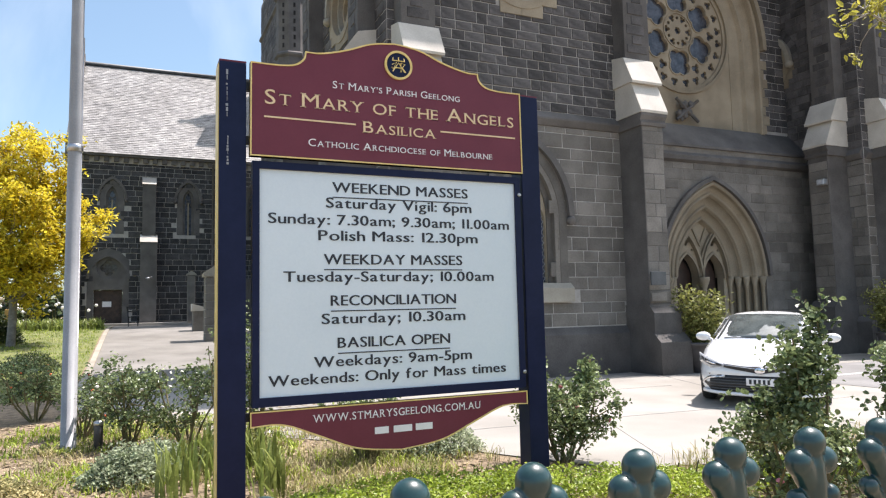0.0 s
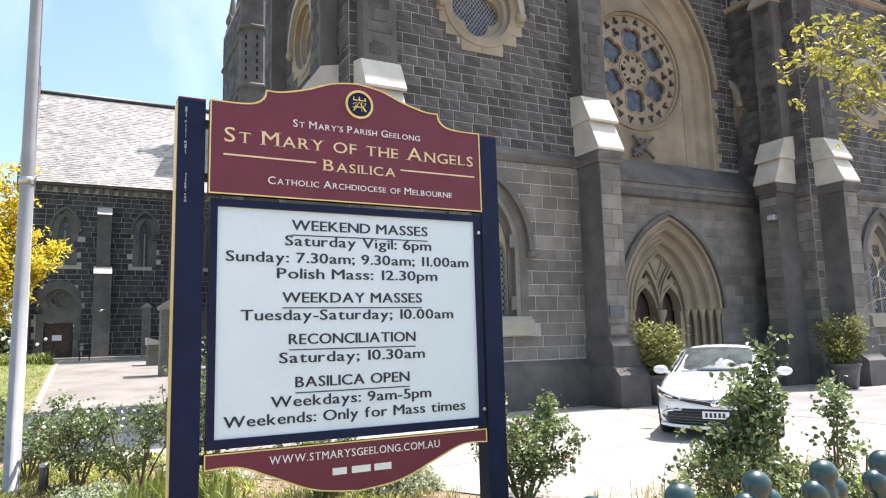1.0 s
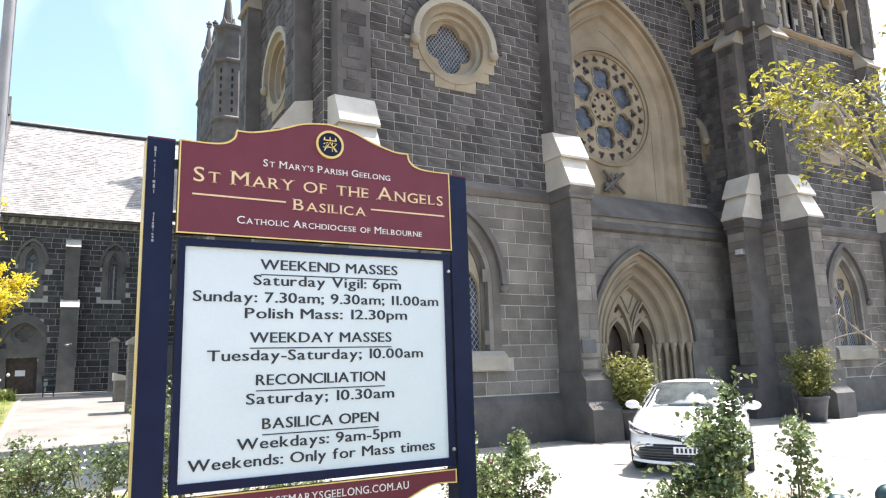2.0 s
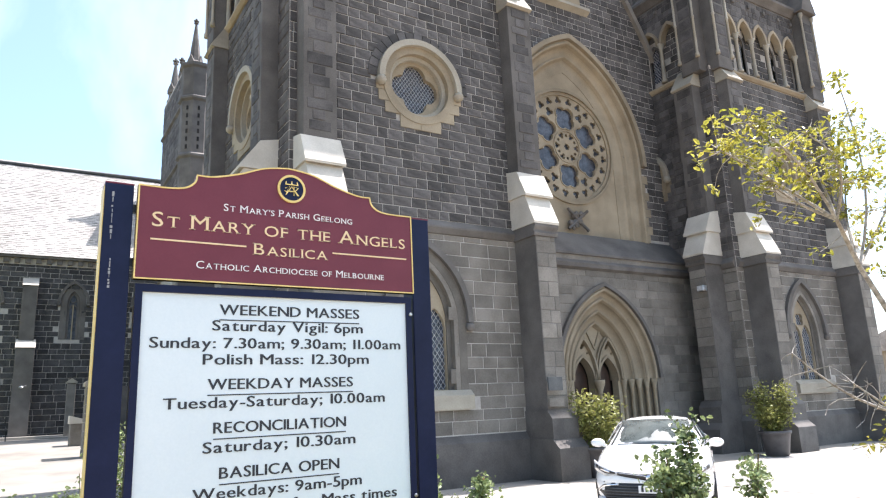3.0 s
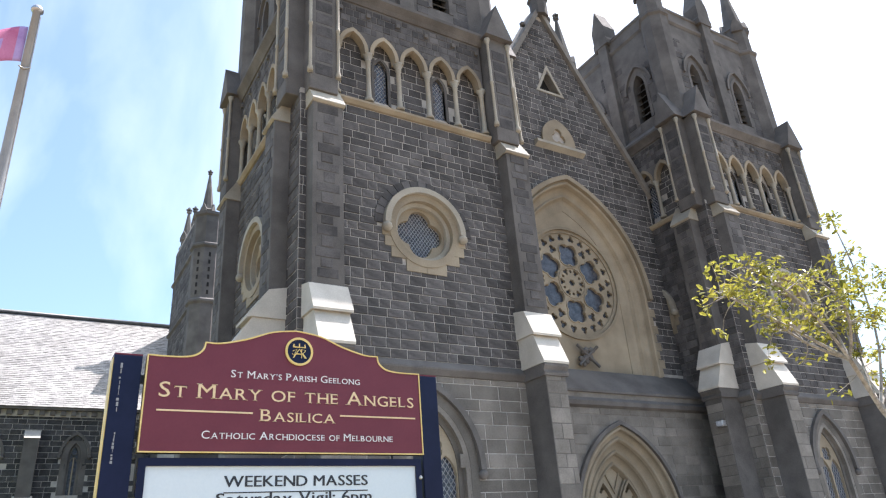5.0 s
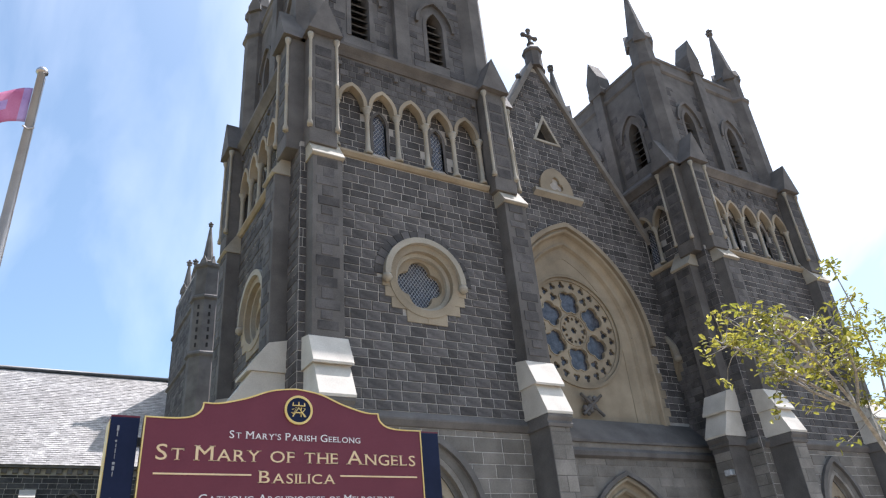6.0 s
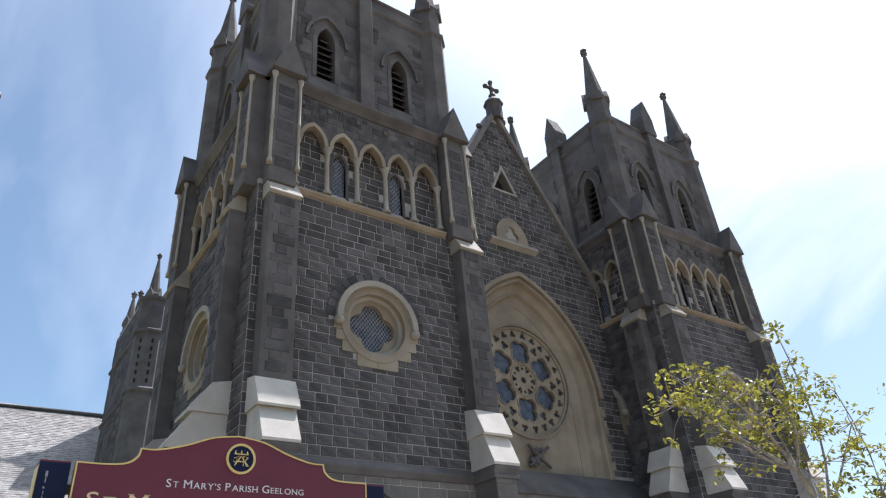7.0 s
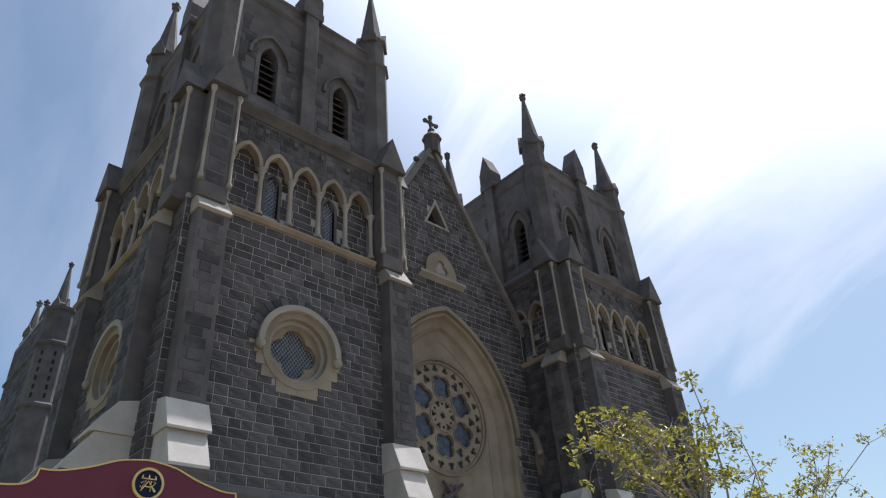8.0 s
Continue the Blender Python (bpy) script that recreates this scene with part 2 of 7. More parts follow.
def from_lists(name, verts, faces, mat, parent=None, label="", kind=""):
    me = bpy.data.meshes.new(name)
    if XF[0] is not None:
        m = np.array(XF[0])
        verts = np.array(verts) @ m[:3, :3].T + m[:3, 3]
        if XF[0].determinant() < 0:
            faces = [tuple(reversed(f)) for f in faces]
    me.from_pydata([tuple(v) for v in verts], [], faces)
    me.materials.append(mat)
    ob = new(name, me)
    if parent:
        ob.parent = parent
    if label or kind:
        tagged(ob, label, kind=kind)
    return ob


def thing(name, label, category, at=(0, 0, 0), group="", kind=""):
    ob = new(name)
    ob.location = at
    ob.empty_display_size = 0.2
    return tagged(ob, label, category, group, kind)


def box(bm, x0, x1, y0, y1, z0, z1, bevel=0.0):
    r = bmesh.ops.create_cube(bm, size=1)["verts"]
    for v in r:
        v.co = ((x0 + x1) / 2 + v.co.x * (x1 - x0), (y0 + y1) / 2 + v.co.y * (y1 - y0), (z0 + z1) / 2 + v.co.z * (z1 - z0))
    if bevel:
        bmesh.ops.bevel(bm, geom=list({e for v in r for e in v.link_edges}), offset=bevel, segments=2, affect="EDGES", profile=0.6)
    return bm


def prism(bm, pts, axis, a0, a1):
    """A polygon of (p, q) extruded along an axis: x -> (y, z), y -> (x, z), z -> (x, y)."""
    def at(p, a):
        return {"x": (a, p[0], p[1]), "y": (p[0], a, p[1]), "z": (p[0], p[1], a)}[axis]
    lo, hi = [bm.verts.new(at(p, a0)) for p in pts], [bm.verts.new(at(p, a1)) for p in pts]
    n = len(pts)
    fs = [bm.faces.new(lo), bm.faces.new(list(reversed(hi)))]
    for i in range(n):
        fs.append(bm.faces.new((lo[i], hi[i], hi[(i + 1) % n], lo[(i + 1) % n])))
    bmesh.ops.recalc_face_normals(bm, faces=fs)
    return bm


def panel(bm, outline, holes, y0, y1):
    """A slab in the xz plane with holes, from y0 (front) to y1."""
    tmp = bmesh.new()
    edges = []
    for loop in [outline, *holes]:
        vs = [tmp.verts.new((p[0], y0, p[1])) for p in loop]
        edges += [tmp.edges.new((vs[i], vs[(i + 1) % len(vs)])) for i in range(len(vs))]
    bmesh.ops.triangle_fill(tmp, edges=edges, use_beauty=True, normal=(0, -1, 0))
    ext = bmesh.ops.extrude_face_region(tmp, geom=list(tmp.faces))
    for v in (g for g in ext["geom"] if isinstance(g, bmesh.types.BMVert)):
        v.co.y = y1
    bmesh.ops.recalc_face_normals(tmp, faces=tmp.faces)
    me = bpy.data.meshes.new("tmp")
    tmp.to_mesh(me)
    tmp.free()
    bm.from_mesh(me)
    bpy.data.meshes.remove(me)
    return bm


def arch(cx, half, z0, spring, radius, n=10):
    """Outline of a pointed opening: foot on the left, over the point, foot on the right."""
    h = math.sqrt(max(radius ** 2 - (radius - half) ** 2, 1e-6))
    top = math.atan2(h, radius - half)
    left = [(cx + (radius - half) - radius * math.cos(top * i / n), spring + radius * math.sin(top * i / n)) for i in range(n + 1)]
    right = [(2 * cx - p[0], p[1]) for p in reversed(left[:-1])]
    return [(cx - half, z0)] + left + right + [(cx + half, z0)]


def circle(cx, cz, r, n=32, a0=0.0):
    return [(cx + r * math.cos(a0 + 2 * math.pi * i / n), cz + r * math.sin(a0 + 2 * math.pi * i / n)) for i in range(n)]


def foil(cx, cz, r, lobes, off, n=8, a0=0.0):
    """Outline of a foiled opening: lobes of radius r at off from the centre."""
    pts, half = [], math.pi / lobes
    reach = off * math.cos(half) + math.sqrt(max(r * r - (off * math.sin(half)) ** 2, 0))
    t = math.atan2(reach * math.sin(half), reach * math.cos(half) - off)
    for k in range(lobes):
        a = a0 + 2 * math.pi * k / lobes
        for i in range(n + (0 if reach else 1)):
            b = a - t + 2 * t * i / n
            pts.append((cx + off * math.cos(a) + r * math.cos(b), cz + off * math.sin(a) + r * math.sin(b)))
    return pts


def band(bm, inner, outer, y0, y1, closed=False):
    """A moulding between two outlines of the same count."""
    n = len(inner)
    rows = [[bm.verts.new((p[0], y, p[1])) for p in line] for line, y in ((outer, y0), (inner, y0), (inner, y1), (outer, y1))]
    fs = []
    for i in range(n if closed else n - 1):
        j = (i + 1) % n
        for k in range(4):
            a, b = rows[k], rows[(k + 1) % 4]
            fs.append(bm.faces.new((a[i], a[j], b[j], b[i])))
    if not closed:
        fs += [bm.faces.new([r[0] for r in rows]), bm.faces.new([r[-1] for r in reversed(rows)])]
    bmesh.ops.recalc_face_normals(bm, faces=fs)
    return bm


def tube(bm, pts, radii, n=8):
    """A round bar along points, with its own radius at each."""
    rings = []
    pts = [Vector(p) for p in pts]
    for i, p in enumerate(pts):
        d = (pts[min(i + 1, len(pts) - 1)] - pts[max(i - 1, 0)]).normalized()
        a = d.cross(Vector((0, 0, 1)) if abs(d.z) < 0.9 else Vector((1, 0, 0))).normalized()
        b = d.cross(a)
        rings.append([bm.verts.new(p + (a * math.cos(2 * math.pi * k / n) + b * math.sin(2 * math.pi * k / n)) * radii[i]) for k in range(n)])
    for r, s in zip(rings, rings[1:]):
        for k in range(n):
            f = bm.faces.new((r[k], r[(k + 1) % n], s[(k + 1) % n], s[k]))
            f.smooth = True
    bm.faces.new(rings[0])
    bm.faces.new(list(reversed(rings[-1])))
    return bm


def lathe(bm, prof, cx=0.0, cy=0.0, n=16, smooth=True, turn=0.0):
    """A profile of (radius, z) turned round an upright axis."""
    rings = [[bm.verts.new((cx + r * math.cos(turn + 2 * math.pi * k / n), cy + r * math.sin(turn + 2 * math.pi * k / n), z)) for k in range(n)] for r, z in prof]
    fs = []
    for r, s in zip(rings, rings[1:]):
        for k in range(n):
            f = bm.faces.new((r[k], r[(k + 1) % n], s[(k + 1) % n], s[k]))
            f.smooth = smooth
            fs.append(f)
    fs += [bm.faces.new(list(reversed(rings[0]))), bm.faces.new(rings[-1])]
    return bm


def ball(bm, x, y, z, r, sx=1.0, sy=1.0, sz=1.0, sub=2):
    vs = bmesh.ops.create_icosphere(bm, subdivisions=sub, radius=r)["verts"]
    for v in vs:
        v.co = (x + v.co.x * sx, y + v.co.y * sy, z + v.co.z * sz)
        for f in v.link_faces:
            f.smooth = True
    return bm


def smooth01(a):
    a = max(0.0, min(1.0, a))
    return a * a * (3 - 2 * a)


def ground_z(x, y):
    """The yard is level in front and climbs gently beside the church."""
    return 1.0 * smooth01((y - 13) / 22) * smooth01((9 - x) / 6)


def courses(u0, u1, z0, z1, skip, rnd, heights=(0.2, 0.29), lengths=(0.32, 0.75), gap=0.019):
    """Stones of a coursed wall, as rectangles."""
    out, z = [], z0
    while z < z1 - 0.08:
        h = min(rnd.uniform(*heights), z1 - z)
        if z1 - z - h < 0.1:
            h = z1 - z
        u = u0 - rnd.uniform(0, 0.3)
        while u < u1:
            w = rnd.uniform(*lengths)
            a, b = max(u, u0), min(u + w, u1)
            if u1 - b < 0.12:
                b = u1
                w = b - u
            if b - a > 0.06 and not skip((a + b) / 2, z + h / 2, (b - a) / 2, h / 2):
                out.append((a + gap / 2, b - gap / 2, z + gap / 2, z + h - gap / 2))
            u += w
        z += h
    return out


def joined_stones(name, rects, y, proud, mat, parent, rnd, label=""):
    """Stones of one wall as one mesh: a low block with a chamfered face each."""
    vs, fs = [], []
    for a, b, c, d in rects:
        p = proud * rnd.uniform(0.6, 1.5)
        i = len(vs)
        e = 0.012
        vs += [(a, y, c), (b, y, c), (b, y, d), (a, y, d), (a + e, y - p, c + e), (b - e, y - p * rnd.uniform(0.8, 1.2), c + e), (b - e, y - p, d - e), (a + e, y - p * rnd.uniform(0.8, 1.2), d - e)]
        fs += [(i + 4, i + 5, i + 6, i + 7), (i, i + 1, i + 5, i + 4), (i + 1, i + 2, i + 6, i + 5), (i + 2, i + 3, i + 7, i + 6), (i + 3, i, i + 4, i + 7)]
    return from_lists(name, vs, fs, mat, parent, label, "stuff")


# ---- the church ----
church = thing("church", "tall Gothic Revival bluestone church with twin towers and sandstone trim", "church", (14.85, 15, 0))
church_inv = Matrix.Translation((-14.85, -15, 0))


def cpart(name, bm, mat, parent=None, label="", kind=""):
    """A part of the church; its mesh lies in world metres."""
    ob = part(name, bm, mat, parent or church, label, kind)
    ob.matrix_parent_inverse = church_inv if not parent else Matrix.Identity(4)
    return ob


def lattice(bm, x0, x1, z0, z1, y, step, w, inside):
    """Diagonal lead bars clipped to an opening."""
    for s in (1, -1):
        k = math.floor((z0 - (x1 - x0) * 1.4) / step) * step
        while k < z1 + (x1 - x0) * 1.4:
            run = None
            for i in range(41):
                x = x0 + (x1 - x0) * i / 40
                z = k + s * 1.35 * (x - (x0 + x1) / 2)
                if inside(x, z):
                    run = run or [(x, z), (x, z)]
                    run[1] = (x, z)
                elif run:
                    break
            if run and run[1][0] - run[0][0] > 0.04:
                tube(bm, [(run[0][0], y, run[0][1]), (run[1][0], y, run[1][1])], [w, w], 4)
            k += step


W = 6.42  # width of a tower face
PIER = ((0.0, 0.93), (5.48, 6.42))
rnd = random.Random(4)


def buttress(u0, u1, low, up, stones=True, dz=0.0):
    bm = bmesh.new()
    box(bm, u0 + 0.06, u1 - 0.06, -low, 0.02, 0.9, 5.62 + dz, 0.012)
    body = cpart("buttress", bm, DRESSED, None, "dressed bluestone corner buttress")
    bm = bmesh.new()
    prism(bm, [(-low - 0.16, 0.5), (0.0, 0.5), (0.0, 1.52), (-low, 1.52), (-low - 0.16, 1.34)], "x", u0 + 0.03, u1 + 0.06)
    cpart("plinth_step", bm, DRESSED, body)
    bm = bmesh.new()
    prism(bm, [(-low - 0.36, 0.0), (0.0, 0.0), (0.0, 0.9), (-low - 0.14, 0.9), (-low - 0.36, 0.7)], "x", u0 + 0.01, u1 + 0.14)
    cpart("plinth_step", bm, DRESSED, body)
    bm = bmesh.new()
    prism(bm, [(-low - 0.04, 5.58 + dz), (0, 5.58 + dz), (0, 5.86 + dz), (-low - 0.09, 5.86 + dz), (-low - 0.09, 5.8 + dz), (-low - 0.03, 5.72 + dz), (-low - 0.03, 5.68 + dz), (-low - 0.06, 5.65 + dz)], "x", u0, u1)
    cpart("corbel_moulding", bm, DRESSED, body)
    p = low + 0.1
    f = (p - up) / 2
    mid = p - f
    bm = bmesh.new()
    prism(bm, [(v, z + dz) for v, z in ((0, 5.865), (-p, 5.865), (-p - 0.01, 5.92), (-mid, 6.5), (-mid + 0.06, 6.62), (0, 6.62))], "x", u0 - 0.02, u1 + 0.02)
    cpart("capstone", bm, CAP, body, "pale sloping capstone")
    bm = bmesh.new()
    prism(bm, [(v, z + dz) for v, z in ((0, 6.625), (-mid + 0.03, 6.625), (-mid - 0.05, 6.6), (-mid - 0.06, 6.65), (-up - 0.01, 7.27), (0, 7.36))], "x", u0 - 0.07, u1 + 0.07)
    cpart("capstone", bm, CAP, body)
    bm = bmesh.new()
    box(bm, u0, u1, -up, 0.0, 7.1, 11.95, 0.012)
    shaft = cpart("buttress_shaft", bm, DRESSED)
    bm = bmesh.new()
    prism(bm, [(-up - 0.09, 11.9), (-up - 0.03, 11.87), (0, 11.87), (0, 12.72), (-up - 0.09, 11.93)], "x", u0 - 0.04, u1 + 0.04)
    cpart("weathering", bm, CREAM, shaft, "pale sloping weathering stone")
    if stones:
        rects, z, k = [], 7.42, 0
        while z < 11.8:
            h = rnd.uniform(0.2, 0.28)
            c = (u0 + u1) / 2
            if k % 2:
                d = rnd.uniform(-0.04, 0.04)
                rects.append((c - 0.14 + d, c + 0.14 + d, z, z + h))
            else:
                rects.append((c - rnd.uniform(0.24, 0.3), c + rnd.uniform(0.2, 0.3), z, z + h))
            z += h + 0.02
            k += 1
        joined_stones("quoin_masonry", rects, -up + 0.002, 0.014, STONE_J, shaft, rnd)
        rects = courses(u0 + 0.07, u1 - 0.07, 1.55, 5.58, lambda *a: False, rnd, (0.28, 0.36), (0.4, 0.8), 0.01)
        joined_stones("face_masonry", rects, -low + 0.002, 0.008, WARM, body, rnd)


def gothic_window(cx, half, z0, spring, radius, y, depth, glass=GLASS_DARK, hood=True, tracery=True, trim=CREAM, sill=True, leads=True):
    """A pointed window with splayed stone jambs, tracery and leaded lights, in a wall whose face is at y."""
    out, mid, inn = (arch(cx, half + d, z0, spring, radius + d) for d in (0.0, -0.12, -0.24))
    bm = bmesh.new()
    band(bm, mid, out, y - 0.01, y + depth)
    band(bm, inn, mid, y + 0.12, y + depth)
    band(bm, out, arch(cx, half + 0.2, z0, spring, radius + 0.2), y - 0.02, y + 0.03)
    win = cpart("window", bm, trim, None, "pointed stone window with leaded lights")
    hi = half - 0.24
    top = max(p[1] for p in inn)
    bm = bmesh.new()
    panel(bm, inn, [], y + 0.26, y + 0.28)
    cpart("pane", bm, glass, win)
    bm = bmesh.new()
    if tracery:
        sub = hi / 2 - 0.02
        l1 = arch(cx - hi / 2, sub, z0 + 0.02, spring - 0.15, sub * 2.2, 8)
        l2 = arch(cx + hi / 2, sub, z0 + 0.02, spring - 0.15, sub * 2.2, 8)
        eye = foil(cx, spring + 0.42 * (top - spring), hi * 0.22, 4, hi * 0.2, 6, math.pi / 4)
        panel(bm, inn, [l1, l2, eye], y + 0.16, y + 0.25)
    box(bm, cx - 0.03, cx + 0.03, y + 0.15, y + 0.26, z0, spring - 0.1)
    cpart("tracery", bm, BUFF, win)
    bm = bmesh.new()

    def inside(x, z):
        dx = abs(x - cx)
        if dx > hi or z < z0:
            return False
        r = radius - 0.24
        return z < spring or (dx + (r - hi)) ** 2 + (z - spring) ** 2 < r * r
    if leads:
        lattice(bm, cx - hi, cx + hi, z0, top, y + 0.235, 0.16, 0.008, inside)
        cpart("lead_lattice", bm, LATTICE, win)
    else:
        band(bm, foil(cx, spring + 0.25, 0.1, 4, 0.09, 6), foil(cx, spring + 0.25, 0.135, 4, 0.09, 6), y + 0.16, y + 0.25, True)
        band(bm, arch(cx, hi - 0.05, spring - 0.3, spring - 0.28, hi * 1.1, 8)[1:-1], arch(cx, hi, spring - 0.3, spring - 0.28, hi * 1.1 + 0.05, 8)[1:-1], y + 0.16, y + 0.25)
        cpart("cusped_head", bm, trim, win)
    if hood:
        bm = bmesh.new()
        a, b = arch(cx, half + 0.22, spring - 0.25, spring, radius + 0.22)[1:-1], arch(cx, half + 0.36, spring - 0.25, spring, radius + 0.36)[1:-1]
        band(bm, a, b, y - 0.12, y + 0.02)
        for s in (-1, 1):
            ball(bm, cx + s * (half + 0.29), y - 0.06, spring - 0.1, 0.11)
        cpart("hood_mould", bm, DRESSED, win)
    if sill:
        bm = bmesh.new()
        prism(bm, [(y - 0.16, z0 - 0.42), (y + 0.2, z0 - 0.42), (y + 0.2, z0), (y - 0.02, z0), (y - 0.16, z0 - 0.12)], "x", cx - half - 0.25, cx + half + 0.25)
        cpart("sill", bm, CREAM, win, "pale stone window sill")
    return win


def pinnacle(cx, cy, z0, zb, zt, r, body=0.75):
    """An octagonal turret top with a spirelet, crockets and a finial."""
    bm = bmesh.new()
    zs = zb + body
    lathe(bm, [(r, z0), (r, zb - 0.14), (r * 1.16, zb - 0.06), (r * 1.16, zb + 0.04), (r * 0.92, zb + 0.14), (r * 0.9, zs - 0.06), (r * 1.02, zs), (r * 0.8, zs + 0.12), (0.07, zt - 0.42), (0.15, zt - 0.4), (0.15, zt - 0.32), (0.06, zt - 0.3), (0.06, zt - 0.24), (0.02, zt - 0.2)], cx, cy, 8, False, math.pi / 8)
    for k in range(4):
        a = math.pi / 4 + k * math.pi / 2
        prism_pts = [(-r * 0.45, zs - 0.25), (r * 0.45, zs - 0.25), (r * 0.45, zs), (0, zs + r), (-r * 0.45, zs)]
        g = bmesh.new()
        prism(g, prism_pts, "y", -r * 1.02, -r * 0.4)
        bmesh.ops.transform(g, matrix=Matrix.Translation((cx, cy, 0)) @ Matrix.Rotation(a, 4, "Z"), verts=g.verts)
        me = bpy.data.meshes.new("g")
        g.to_mesh(me)
        g.free()
        bm.from_mesh(me)
        bpy.data.meshes.remove(me)
    pin = cpart("pinnacle", bm, DRESSED, None, "octagonal stone pinnacle")
    bm = bmesh.new()
    for dx, dy, dz in ((0.11, 0, -0.12), (-0.11, 0, -0.12), (0, 0.11, -0.12), (0, -0.11, -0.12), (0, 0, 0)):
        ball(bm, cx + dx, cy + dy, zt - 0.08 + dz, 0.09, sub=1)
    cpart("finial", bm, DRESSED, pin)


def tower_face(front, low, up, piers, backing, stones=True):
    # walls to the arcade, with the openings through them
    wx, qx, qz = W / 2, W / 2, 9.2
    bm = bmesh.new()
    holes = [circle(qx, qz, 0.96, 40)]
    if front:
        holes.append(arch(wx, 0.8, 2.05, 3.55, 1.7))
    panel(bm, [(0.01, 0), (W - 0.01, 0), (W - 0.01, 12.5), (0.01, 12.5)], holes, 0.0, 0.5)
    wall = cpart("tower_wall", bm, backing, None, "coursed bluestone tower wall, mortar joints pale, shade-darkened on the nave side")
    # courses
    def skip2(u, z, hw, hh):
        if front and any(a + hw < u < b - hw for a, b in piers):
            return True
        d = math.hypot(u - qx, z - qz)
        return d < (0.99 if z < qz else 1.2)
    def skip1(u, z, hw, hh):
        if front and any(a + hw < u < b - hw for a, b in piers):
            return True
        if not front:
            return False
        if abs(u - wx) < 1.05 and 1.6 < z < 2.1:
            return True
        r = 1.7 + 0.05
        return abs(u - wx) < 0.84 and 2.0 < z < 3.6 or (z >= 3.55 and (abs(u - wx) + 0.9) ** 2 + (z - 3.55) ** 2 < r * r)
    r2 = random.Random(11)
    c0, c1 = (0.0, W)
    rects2 = courses(c0, c1, 5.92, 12.36, skip2, r2, (0.19, 0.26), (0.24, 0.52), 0.018)
    rects1 = courses(c0, c1, 1.08, 5.58, skip1, r2, (0.24, 0.34), (0.36, 0.8), 0.017)
    if front and XF[0].determinant() > 0:
        near = [q for q in rects2 if q[2] < 11.0 and q[0] > 0.6]
        PIECES.append((wall, near))
        joined_stones("masonry", [q for q in rects2 if not (q[2] < 11.0 and q[0] > 0.6)], 0.0, 0.016, STONE_J, wall, r2)
    else:
        joined_stones("masonry", rects2, 0.0, 0.016, STONE_J, wall, r2)
    joined_stones("lower_masonry", rects1, 0.0, 0.012, WARM, wall, r2)
    # plinth and strings
    bm = bmesh.new()
    prism(bm, [(-0.14, 0), (0.3, 0), (0.3, 1.06), (-0.01, 1.06), (-0.14, 0.9)], "x", 0.02, W - 0.02)
    cpart("plinth", bm, DRESSED, wall)
    bm = bmesh.new()
    prism(bm, [(0, 5.58), (-0.05, 5.6), (-0.12, 5.72), (-0.12, 5.76), (0, 5.92)], "x", 0.03, W - 0.03)
    cpart("string_course", bm, DRESSED, wall)
    bm = bmesh.new()
    prism(bm, [(0.2, 12.34), (-0.06, 12.38), (-0.14, 12.46), (-0.14, 12.52), (0.2, 12.68)], "x", 0.9, 5.52)
    cpart("string_course", bm, BUFF, wall)
    # quatrefoil window
    bm = bmesh.new()
    panel(bm, circle(qx, qz, 0.97, 40), [foil(qx, qz, 0.32, 4, 0.31, 8)], 0.2, 0.4)
    quat = cpart("quatrefoil_window", bm, BUFF, None, "round sandstone window with a quatrefoil light")
    bm = bmesh.new()
    band(bm, circle(qx, qz, 0.8, 40), circle(qx, qz, 0.99, 40), -0.06, 0.3, True)
    cpart("moulding", bm, BUFF, quat)
    bm = bmesh.new()
    band(bm, circle(qx, qz, 0.7, 40), circle(qx, qz, 0.8, 40), 0.08, 0.3, True)
    cpart("moulding", bm, CREAM, quat)
    bm = bmesh.new()
    up_half = [math.pi * i / 24 for i in range(25)]
    band(bm, [(qx + 0.98 * math.cos(a), qz + 0.98 * math.sin(a)) for a in up_half], [(qx + 1.13 * math.cos(a), qz + 1.13 * math.sin(a)) for a in up_half], -0.17, 0.0)
    for s in (-1, 1):
        ball(bm, qx + s * 1.06, -0.1, qz - 0.1, 0.13)
    cpart("hood_mould", bm, CREAM, quat)
    for k in range(17):
        bm = bmesh.new()
        a0, a1 = math.pi * (k + 0.04) / 17, math.pi * (k + 0.96) / 17
        band(bm, [(qx + 1.14 * math.cos(a), qz + 1.14 * math.sin(a)) for a in (a0, a1)], [(qx + 1.36 * math.cos(a), qz + 1.36 * math.sin(a)) for a in (a0, a1)], -0.045, 0.01)
        cpart("voussoir", bm, STONE, quat)
    for s in (-1, 1):
        for x1, z0, z1 in ((1.16, -0.3, -0.06), (1.1, -0.56, -0.31), (0.94, -0.83, -0.57), (0.55, -1.14, -0.84)):
            z_in = min(abs(z0), abs(z1))
            xin = math.sqrt(max(0.9409 - z_in * z_in, 0.0)) if z_in < 0.97 else 0.0
            xo = math.sqrt(max(0.9409 - max(abs(z0), abs(z1)) ** 2, 0.0)) if max(abs(z0), abs(z1)) < 0.97 else 0.0
            bm = bmesh.new()
            inner = [(xo, z0)] if xo else [(0.004, z0), (0.004, -0.965), (0.27, -0.928)]
            prism(bm, [(qx + s * x, qz + z) for x, z in [(xin, z1), (x1, z1), (x1, z0)] + inner], "y", -0.042, 0.0)
            cpart("surround_stone", bm, BUFF, quat)
    bm = bmesh.new()
    panel(bm, circle(qx, qz, 0.72, 24), [], 0.33, 0.35)
    cpart("pane", bm, GLASS_BLUE, quat)
    bm = bmesh.new()
